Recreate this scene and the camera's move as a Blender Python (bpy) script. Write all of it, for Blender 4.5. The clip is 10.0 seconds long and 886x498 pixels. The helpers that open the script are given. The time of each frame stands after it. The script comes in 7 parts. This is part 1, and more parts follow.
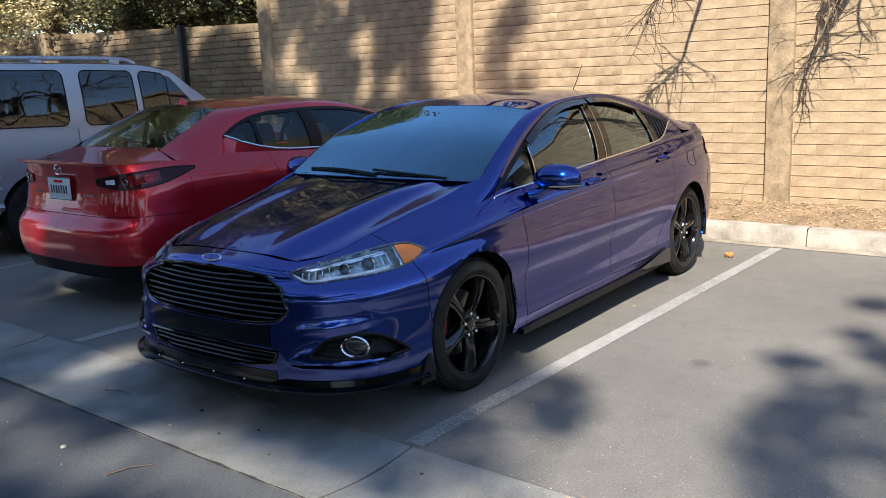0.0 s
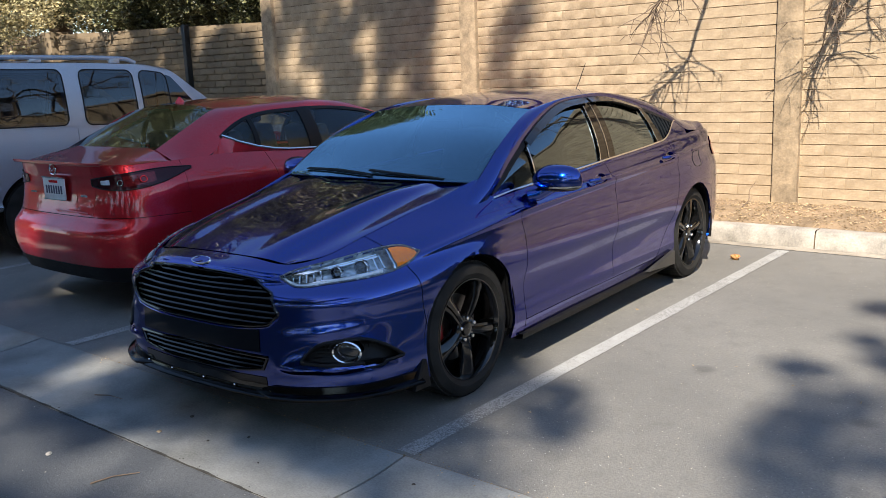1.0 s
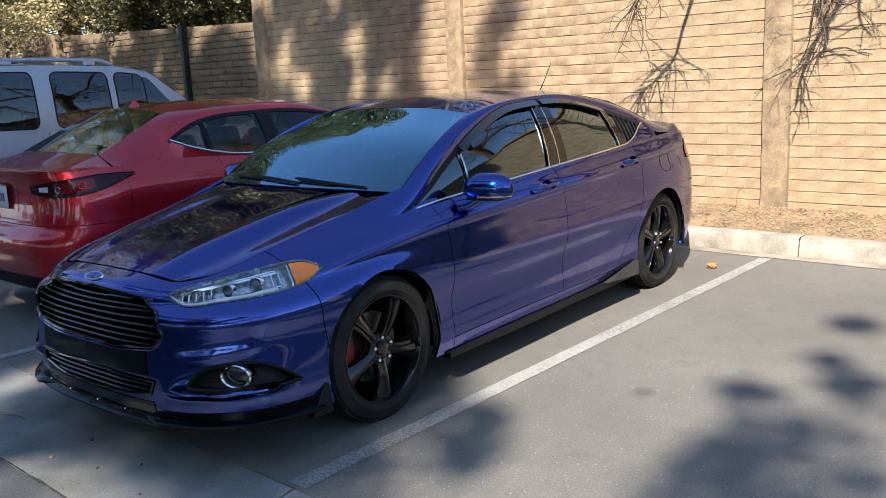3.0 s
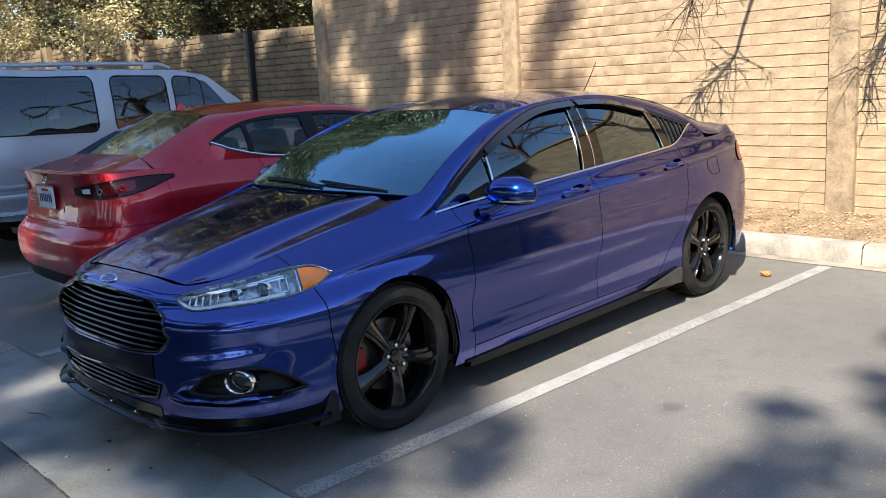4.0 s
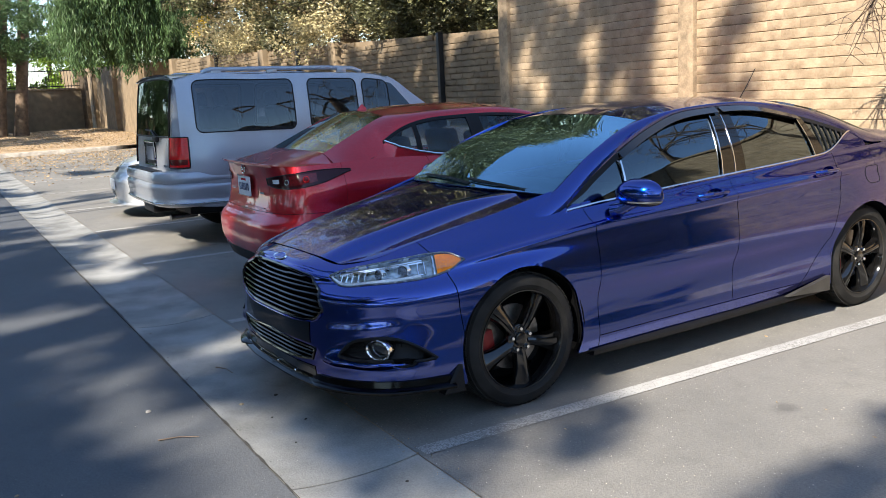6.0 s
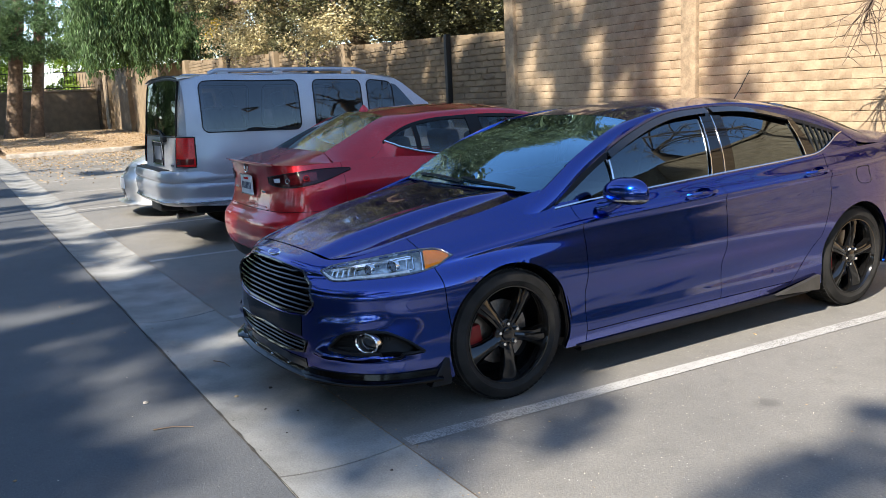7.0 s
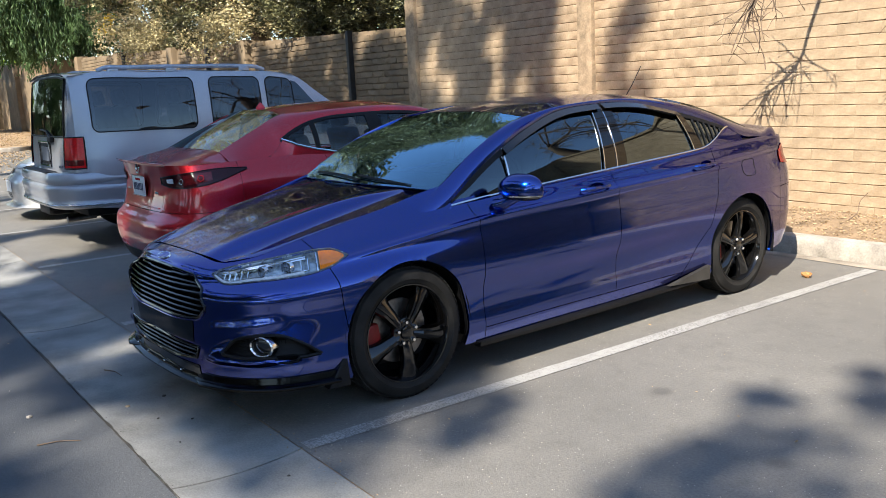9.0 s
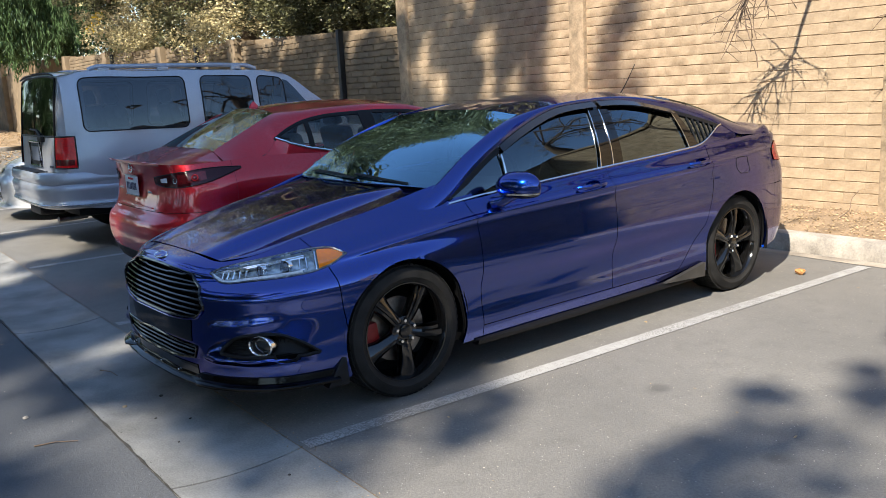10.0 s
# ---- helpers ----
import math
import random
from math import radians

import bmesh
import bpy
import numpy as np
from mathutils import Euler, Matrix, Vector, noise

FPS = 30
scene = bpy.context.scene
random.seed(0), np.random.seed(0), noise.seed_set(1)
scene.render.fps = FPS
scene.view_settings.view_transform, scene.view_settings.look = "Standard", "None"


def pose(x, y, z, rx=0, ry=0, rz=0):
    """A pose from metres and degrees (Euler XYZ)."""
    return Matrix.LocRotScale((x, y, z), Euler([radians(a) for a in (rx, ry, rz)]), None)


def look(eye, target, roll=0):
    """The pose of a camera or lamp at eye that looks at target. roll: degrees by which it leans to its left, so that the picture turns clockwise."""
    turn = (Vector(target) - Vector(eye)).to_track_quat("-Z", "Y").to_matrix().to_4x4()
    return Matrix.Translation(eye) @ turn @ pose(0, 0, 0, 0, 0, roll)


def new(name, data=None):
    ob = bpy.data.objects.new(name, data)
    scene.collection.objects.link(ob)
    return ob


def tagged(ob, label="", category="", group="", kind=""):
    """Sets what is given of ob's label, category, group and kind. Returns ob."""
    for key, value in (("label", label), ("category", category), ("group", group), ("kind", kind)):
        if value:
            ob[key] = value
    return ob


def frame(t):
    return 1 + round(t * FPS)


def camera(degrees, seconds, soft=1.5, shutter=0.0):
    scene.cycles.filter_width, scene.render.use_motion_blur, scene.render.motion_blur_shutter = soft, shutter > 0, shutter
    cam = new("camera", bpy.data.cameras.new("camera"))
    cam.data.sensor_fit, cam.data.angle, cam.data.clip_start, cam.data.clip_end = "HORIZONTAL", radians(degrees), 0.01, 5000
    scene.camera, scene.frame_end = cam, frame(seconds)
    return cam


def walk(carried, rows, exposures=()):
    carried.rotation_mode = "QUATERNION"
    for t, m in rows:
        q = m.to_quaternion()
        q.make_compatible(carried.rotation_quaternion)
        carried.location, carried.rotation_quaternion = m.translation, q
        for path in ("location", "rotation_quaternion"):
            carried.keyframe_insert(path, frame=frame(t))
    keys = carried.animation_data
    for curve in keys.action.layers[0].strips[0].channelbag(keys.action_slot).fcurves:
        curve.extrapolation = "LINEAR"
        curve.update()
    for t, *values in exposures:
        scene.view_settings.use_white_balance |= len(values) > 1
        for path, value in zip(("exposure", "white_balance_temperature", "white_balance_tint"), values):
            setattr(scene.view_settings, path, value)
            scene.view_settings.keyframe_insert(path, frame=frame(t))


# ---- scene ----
cam = camera(54.3, 10.0, soft=0.75)
PATH = [
    (0, (3.394, -3.272, 1.557), (2.156, -1.75, 1.164), -2.4),
    (0.5, (3.396, -3.254, 1.554), (2.151, -1.738, 1.163), -2.3),
    (1, (3.374, -3.152, 1.547), (2.122, -1.643, 1.155), -2.4),
    (1.5, (3.358, -2.995, 1.548), (2.098, -1.492, 1.156), -2.4),
    (2, (3.439, -2.863, 1.545), (2.168, -1.369, 1.154), -2.5),
    (2.5, (3.578, -2.724, 1.551), (2.289, -1.246, 1.159), -2.6),
    (2.7, (3.599, -2.675, 1.551), (2.3, -1.206, 1.158), -2.7),
    (3.8, (3.653, -2.354, 1.519), (2.275, -0.956, 1.135), -3.0),
    (4, (3.724, -2.316, 1.527), (2.289, -0.976, 1.146), -3.2),
    (4.5, (3.875, -2.262, 1.537), (2.274, -1.12, 1.173), -4.0),
    (5, (3.991, -2.326, 1.537), (2.312, -1.299, 1.179), -3.8),
    (5.2, (4.042, -2.36, 1.543), (2.354, -1.346, 1.187), -3.5),
    (6.3, (4.278, -2.313, 1.558), (2.574, -1.331, 1.198), -2.9),
    (6.5, (4.311, -2.297, 1.544), (2.603, -1.319, 1.188), -2.9),
    (7, (4.37, -2.283, 1.541), (2.653, -1.321, 1.186), -2.8),
    (7.5, (4.384, -2.246, 1.535), (2.665, -1.288, 1.179), -2.9),
    (8, (4.385, -2.226, 1.534), (2.684, -1.239, 1.174), -3.1),
    (8.5, (4.38, -2.21, 1.538), (2.73, -1.139, 1.172), -3.0),
    (9, (4.38, -2.207, 1.541), (2.775, -1.072, 1.168), -3.0),
    (9.5, (4.364, -2.223, 1.542), (2.771, -1.073, 1.167), -3.1),
    (10, (4.353, -2.243, 1.538), (2.764, -1.089, 1.162), -3.1),
]
walk(cam, [(t, look(eye, target, roll)) for t, eye, target, roll in PATH], exposures=[(0, 1.27), (2.5, 1.30), (4.5, 1.50), (7, 1.56), (8.5, 1.47), (10, 1.35)])

# ---- world, sun, exposure ----
SUN_FROM = Vector((0.50, -1.0, 1.0)).normalized()
world = bpy.data.worlds.new("sky")
scene.world = world
world.use_nodes = True
wn = world.node_tree
sky = wn.nodes.new("ShaderNodeTexSky")
sky.sky_type, sky.sun_disc = "NISHITA", False
sky.dust_density, sky.ozone_density = 0.2, 3.0
sky.sun_elevation = math.asin(SUN_FROM.z)
sky.sun_rotation = math.atan2(SUN_FROM.x, SUN_FROM.y)
wn.links.new(sky.outputs[0], wn.nodes["Background"].inputs[0])
wn.nodes["Background"].inputs[1].default_value = 0.125
sun = new("sun", bpy.data.lights.new("sun", "SUN"))
sun.data.energy, sun.data.angle, sun.data.color = 4.35, radians(0.53), (1.0, 0.93, 0.82)
sun.matrix_world = look(SUN_FROM * 60, (0, 0, 0))

# ---- building helpers ----
def part(name, bm, material, parent=None, label="", smooth=True):
    me = bpy.data.meshes.new(name)
    bm.to_mesh(me)
    bm.free()
    for m in material if isinstance(material, (list, tuple)) else [material]:
        me.materials.append(m)
    if smooth:
        me.shade_smooth()
        me.set_sharp_from_angle(angle=radians(38))
    ob = new(name, me)
    if parent is not None:
        ob.parent = parent
    if label:
        ob["label"] = label
    return ob


def thing(name, label, category, m=None, group="", kind=""):
    ob = new(name)
    ob.empty_display_size = 0.1
    if m is not None:
        ob.matrix_world = m
    return tagged(ob, label, category, group, kind)


def hermite(P, t, ts):
    """Cubic curve through the rows of P at parameters t, taken at ts."""
    P = np.asarray(P, float)
    t = np.asarray(t, float)
    d = np.diff(P, axis=0) / np.diff(t).reshape((-1,) + (1,) * (P.ndim - 1))
    h = np.diff(t)
    m = np.zeros_like(P)
    m[0], m[-1] = d[0], d[-1]
    for i in range(1, len(P) - 1):
        m[i] = (d[i - 1] * h[i] + d[i] * h[i - 1]) / (h[i] + h[i - 1])
    k = np.clip(np.searchsorted(t, ts, side="right") - 1, 0, len(t) - 2)
    u = ((ts - t[k]) / h[k]).reshape((-1,) + (1,) * (P.ndim - 1))
    hk = h[k].reshape(u.shape)
    return ((2 * u**3 - 3 * u**2 + 1) * P[k] + (u**3 - 2 * u**2 + u) * hk * m[k]
            + (-2 * u**3 + 3 * u**2) * P[k + 1] + (u**3 - u**2) * hk * m[k + 1])


def chords(P):
    """Parameters by chord length along the first axis."""
    P = np.asarray(P, float)
    d = np.linalg.norm(np.diff(P, axis=0), axis=-1)
    d = d.mean(axis=tuple(range(1, d.ndim))) if d.ndim > 1 else d
    return np.r_[0, np.cumsum(np.maximum(d, 1e-4))]


def curve_pts(P, n):
    t = chords(P)
    return hermite(P, t, np.linspace(0, t[-1], n))


def net(rows, nu, nv, each=0):
    """A smooth surface through rows of control points: array nv x nu x 3. each: steps between two rows, in place of nv."""
    P = np.asarray(rows, float)
    t = chords(P.transpose(1, 0, 2))
    P = hermite(P.transpose(1, 0, 2), t, np.linspace(0, t[-1], nu)).transpose(1, 0, 2)
    t = chords(P)
    at = np.interp(np.arange((len(t) - 1) * each + 1) / each, np.arange(len(t)), t) if each else np.linspace(0, t[-1], nv)
    return hermite(P, t, at)


def near_tree(bm):
    from mathutils.bvhtree import BVHTree
    return BVHTree.FromBMesh(bm)


def on_surface(tree, P, lift=0.0):
    """Lays an array of points onto a surface, lifted along its normal."""
    out = np.array(P, float)
    for i in np.ndindex(out.shape[:-1]):
        co, n, _, _ = tree.find_nearest(Vector(out[i]))
        out[i] = co + n * lift
    return out


def hole(bm, P, margin=0.008):
    """Takes away the faces that lie under the inner part of a patch of points, and draws the opening's edge onto the patch's outline."""
    from mathutils.kdtree import KDTree

    def tree_of(Q):
        kd = KDTree(len(Q))
        for i, q in enumerate(Q):
            kd.insert(q, i)
        kd.balance()
        return kd

    P = np.asarray(P, float)
    kd = tree_of(P[1:-1, 1:-1].reshape(-1, 3))
    gone = [f for f in bm.faces if kd.find(f.calc_center_median())[2] < margin]
    edge = {v for f in gone for v in f.verts}
    bmesh.ops.delete(bm, geom=gone, context="FACES")
    line = np.array(outline(P))
    line = np.concatenate([line + (np.roll(line, -1, 0) - line) * k / 6 for k in range(6)])
    kd = tree_of(line)
    drawn = set()
    for v in edge:
        if v.is_valid and v.is_boundary:
            co, _, d = kd.find(v.co)
            if d < .028:
                v.co = co
                drawn.add(v)
    slivers = [f for f in bm.faces if all(v in drawn for v in f.verts) and f.calc_area() < 4e-5]
    bmesh.ops.delete(bm, geom=slivers, context="FACES")
    return bm


def patch(top, bottom, nu, nv):
    a, b = curve_pts(top, nu), curve_pts(bottom, nu)
    f = np.linspace(0, 1, nv)[:, None, None]
    return b[None] * (1 - f) + a[None] * f


def outline(P, inset=0):
    """The closed edge of a patch as a list of points."""
    P = np.asarray(P)
    return [*P[0], *P[1:-1, -1], *P[-1][::-1], *P[1:-1, 0][::-1]]


def ring(points, r, n=8, squash=1.0):
    """A closed round bar."""
    pts = [Vector(p) for p in points]
    bm, rings = bmesh.new(), []
    m = len(pts)
    for i, p in enumerate(pts):
        d = (pts[(i + 1) % m] - pts[i - 1]).normalized()
        side = d.cross(Vector((0, 0, 1)) if abs(d.z) < 0.9 else Vector((0, 1, 0))).normalized()
        top = side.cross(d)
        rings.append([bm.verts.new(p + r * (math.cos(a) * side * squash + math.sin(a) * top)) for a in (2 * math.pi * k / n for k in range(n))])
    for i in range(m):
        a, b = rings[i], rings[(i + 1) % m]
        for k in range(n):
            bm.faces.new((a[k], a[(k + 1) % n], b[(k + 1) % n], b[k]))
    return bm


def sheet(P, bm=None, flip=False):
    """Quads over an array of points."""
    bm = bm or bmesh.new()
    P = np.asarray(P, float)
    v = [[bm.verts.new(p) for p in row] for row in P]
    for a, b in zip(v, v[1:]):
        for i in range(len(a) - 1):
            q = (a[i], a[i + 1], b[i + 1], b[i])
            try:
                bm.faces.new(q[::-1] if flip else q)
            except ValueError:
                pass
    return bm


def mirror_x(bm):
    geo = bm.verts[:] + bm.edges[:] + bm.faces[:]
    made = bmesh.ops.duplicate(bm, geom=geo)["geom"]
    vs = [g for g in made if isinstance(g, bmesh.types.BMVert)]
    fs = [g for g in made if isinstance(g, bmesh.types.BMFace)]
    for v in vs:
        v.co.x = -v.co.x
    bmesh.ops.reverse_faces(bm, faces=fs)
    return bm


def weld(bm, d=0.0008):
    bmesh.ops.remove_doubles(bm, verts=bm.verts[:], dist=d)
    return bm


def cut(bm, co, no, keep=None):
    """Cuts by a plane. keep: 1 keeps the side that no points to, -1 the other."""
    bmesh.ops.bisect_plane(bm, geom=bm.verts[:] + bm.edges[:] + bm.faces[:], dist=1e-5, plane_co=co, plane_no=no,
                           clear_outer=keep == -1, clear_inner=keep == 1)
    return bm


def rim_in(bm, depth):
    """Bends the open edges inwards, to give a sheet its thickness."""
    bm.normal_update()
    edges = [e for e in bm.edges if e.is_boundary]
    if not edges:
        return bm
    normals = {v: v.normal.copy() for e in edges for v in e.verts}
    made = bmesh.ops.extrude_edge_only(bm, edges=edges)["geom"]
    new_v = [g for g in made if isinstance(g, bmesh.types.BMVert)]
    old = list(normals)
    pos = {tuple(round(c, 5) for c in v.co): normals[v] for v in old}
    for v in new_v:
        n = pos.get(tuple(round(c, 5) for c in v.co))
        if n:
            v.co -= n * depth
    return bm


def box(sx, sy, sz, x=0, y=0, z=0, bevel=0.0, seg=2, bm=None):
    """A box with its middle at x, y, z."""
    bm2 = bmesh.new()
    bmesh.ops.create_cube(bm2, size=1)
    bmesh.ops.scale(bm2, vec=(sx, sy, sz), verts=bm2.verts)
    if bevel:
        bmesh.ops.bevel(bm2, geom=bm2.edges[:], offset=bevel, segments=seg, affect="EDGES", profile=0.6)
    bmesh.ops.translate(bm2, vec=(x, y, z), verts=bm2.verts)
    return join(bm, bm2)


def join(bm, other):
    if bm is None:
        return other
    me = bpy.data.meshes.new("tmp")
    other.to_mesh(me)
    other.free()
    bm.from_mesh(me)
    bpy.data.meshes.remove(me)
    return bm


def turned(bm, m):
    bmesh.ops.transform(bm, matrix=m, verts=bm.verts)
    return bm


def lathe(profile, n=48, axis="x"):
    """A turned body: profile rows of (along the axis, radius)."""
    a = np.linspace(0, 2 * np.pi, n + 1)
    P = []
    for along, r in profile:
        c, s = r * np.cos(a), r * np.sin(a)
        q = np.full_like(a, along)
        P.append(np.stack({"x": (q, c, s), "y": (c, q, s), "z": (c, s, q)}[axis], -1))
    bm = weld(sheet(P), 1e-5)
    bmesh.ops.recalc_face_normals(bm, faces=bm.faces)
    return bm


def tube(points, r, n=8, bm=None, taper=None, cap=True):
    """A round bar along points. taper: radius at the far end."""
    pts = [Vector(p) for p in points]
    bm = bm or bmesh.new()
    rings = []
    up = Vector((0, 0, 1))
    for i, p in enumerate(pts):
        d = (pts[min(i + 1, len(pts) - 1)] - pts[max(i - 1, 0)]).normalized()
        side = d.cross(up if abs(d.z) < 0.95 else Vector((1, 0, 0))).normalized()
        top = side.cross(d)
        rr = r if taper is None else r + (taper - r) * i / max(1, len(pts) - 1)
        rings.append([bm.verts.new(p + rr * (math.cos(a) * side + math.sin(a) * top)) for a in (2 * math.pi * k / n for k in range(n))])
    for a, b in zip(rings, rings[1:]):
        for k in range(n):
            bm.faces.new((a[k], a[(k + 1) % n], b[(k + 1) % n], b[k]))
    if cap:
        bm.faces.new(rings[0][::-1])
        bm.faces.new(rings[-1])
    return bm


# ---- materials ----
def nodes_of(name):
    m = bpy.data.materials.new(name)
    m.use_nodes = True
    return m, m.node_tree.nodes, m.node_tree.links


def noise_node(nd, ln, vec, scale, detail=4, rough=0.5):
    n = nd.new("ShaderNodeTexNoise")
    n.inputs["Scale"].default_value, n.inputs["Detail"].default_value, n.inputs["Roughness"].default_value = scale, detail, rough
    ln.new(vec, n.inputs["Vector"])
    return n.outputs["Fac"]


def ranged(nd, ln, value, a, b, c, d):
    r = nd.new("ShaderNodeMapRange")
    for k, v in zip(("From Min", "From Max", "To Min", "To Max"), (a, b, c, d)):
        r.inputs[k].default_value = v
    ln.new(value, r.inputs["Value"])
    return r.outputs["Result"]


def blend(nd, ln, fac, a, b):
    m = nd.new("ShaderNodeMix")
    m.data_type = "RGBA"
    if isinstance(fac, float):
        m.inputs["Factor"].default_value = fac
    else:
        ln.new(fac, m.inputs["Factor"])
    for k, v in (("A", a), ("B", b)):
        if isinstance(v, tuple):
            m.inputs[k].default_value = (*v, 1)
        else:
            ln.new(v, m.inputs[k])
    return m.outputs["Result"]


def asphalt_mat(name, dark, pale, grain, fleck_most=.95):
    """Weathered asphalt: pale binder, stone flecks, wide stains and small oil spots."""
    m, nd, ln = nodes_of(name)
    b = nd["Principled BSDF"]
    vec = nd.new("ShaderNodeTexCoord").outputs["Object"]
    big = noise_node(nd, ln, vec, .55, 5, .6)
    fine = noise_node(nd, ln, vec, 85, 4, .75)
    col = blend(nd, ln, ranged(nd, ln, big, .35, .68, 0, 1), dark, pale)
    col = blend(nd, ln, ranged(nd, ln, fine, .40, .66, 0, 0.7), col, grain)
    col = blend(nd, ln, ranged(nd, ln, noise_node(nd, ln, vec, 7, 6, .7), .50, .72, 0, .45), col, tuple(c * .62 for c in dark))
    vo = nd.new("ShaderNodeTexVoronoi")
    vo.inputs["Scale"].default_value = 48
    ln.new(vec, vo.inputs["Vector"])
    fleck = ranged(nd, ln, vo.outputs["Distance"], .10, .17, fleck_most, 0)
    pick = nd.new("ShaderNodeMath")
    pick.operation = "MULTIPLY"
    ln.new(fleck, pick.inputs[0])
    ln.new(ranged(nd, ln, noise_node(nd, ln, vec, 37, 2), .55, .58, 0, 1), pick.inputs[1])
    col = blend(nd, ln, pick.outputs[0], col, (0.44, 0.42, 0.38))
    spots = nd.new("ShaderNodeTexVoronoi")
    spots.inputs["Scale"].default_value = 1.15
    ln.new(vec, spots.inputs["Vector"])
    col = blend(nd, ln, ranged(nd, ln, spots.outputs["Distance"], .04, .09, .55, 0), col, (0.07, 0.065, 0.06))
    ln.new(col, b.inputs["Base Color"])
    b.inputs["Roughness"].default_value = 0.78
    bp = nd.new("ShaderNodeBump")
    bp.inputs["Strength"].default_value, bp.inputs["Distance"].default_value = .8, .004
    ln.new(fine, bp.inputs["Height"])
    ln.new(bp.outputs["Normal"], b.inputs["Normal"])
    return m


def line_mat():
    """Road paint worn through in specks, more in some stretches than in others."""
    m, nd, ln = nodes_of("line_paint")
    b = nd["Principled BSDF"]
    vec = nd.new("ShaderNodeTexCoord").outputs["Object"]
    speck, wide = noise_node(nd, ln, vec, 120, 4, .75), noise_node(nd, ln, vec, 1.3, 3)
    both_ = nd.new("ShaderNodeMath")
    both_.operation = "MULTIPLY_ADD"
    ln.new(wide, both_.inputs[0])
    both_.inputs[1].default_value = .35
    ln.new(speck, both_.inputs[2])
    worn = ranged(nd, ln, both_.outputs[0], .70, .78, 0, .85)
    base = blend(nd, ln, ranged(nd, ln, noise_node(nd, ln, vec, 9, 5, .6), .35, .7, 0, 1), (0.31, 0.30, 0.28), (0.39, 0.38, 0.355))
    ln.new(blend(nd, ln, worn, base, (0.125, 0.115, 0.105)), b.inputs["Base Color"])
    b.inputs["Roughness"].default_value = .8
    bp = nd.new("ShaderNodeBump")
    bp.inputs["Strength"].default_value, bp.inputs["Distance"].default_value = .5, .003
    ln.new(speck, bp.inputs["Height"])
    ln.new(bp.outputs["Normal"], b.inputs["Normal"])
    return m


def paint(name, color, rough, metal, dust=0.05, edge=(1.0, 1.0, 1.0), coat=1.55):
    """Metallic car paint: flakes under a clear coat, with a thin film of dust."""
    m, nd, ln = nodes_of(name)
    b = nd["Principled BSDF"]
    vec = nd.new("ShaderNodeTexCoord").outputs["Object"]
    flake = noise_node(nd, ln, vec, 900, 2)
    base = blend(nd, ln, ranged(nd, ln, flake, .3, .7, 0, 1), tuple(c * .8 for c in color), tuple(c * 1.25 for c in color))
    film = noise_node(nd, ln, vec, 2.2, 6, .65)
    grain = noise_node(nd, ln, vec, 70, 3, .7)
    mul = nd.new("ShaderNodeMath")
    mul.operation = "MULTIPLY"
    ln.new(ranged(nd, ln, film, .40, .75, 0.2, 1), mul.inputs[0])
    ln.new(ranged(nd, ln, grain, .40, .75, 0, dust), mul.inputs[1])
    ln.new(blend(nd, ln, mul.outputs[0], base, (0.36, 0.33, 0.29)), b.inputs["Base Color"])
    b.inputs["Roughness"].default_value, b.inputs["Metallic"].default_value = rough, metal
    b.inputs["Specular IOR Level"].default_value = 0.1
    b.inputs["Specular Tint"].default_value = (*edge, 1)
    b.inputs["Coat Weight"].default_value, b.inputs["Coat IOR"].default_value = 1.0, coat
    ln.new(ranged(nd, ln, mul.outputs[0], 0, .2, .012, .07), b.inputs["Coat Roughness"])
    return m


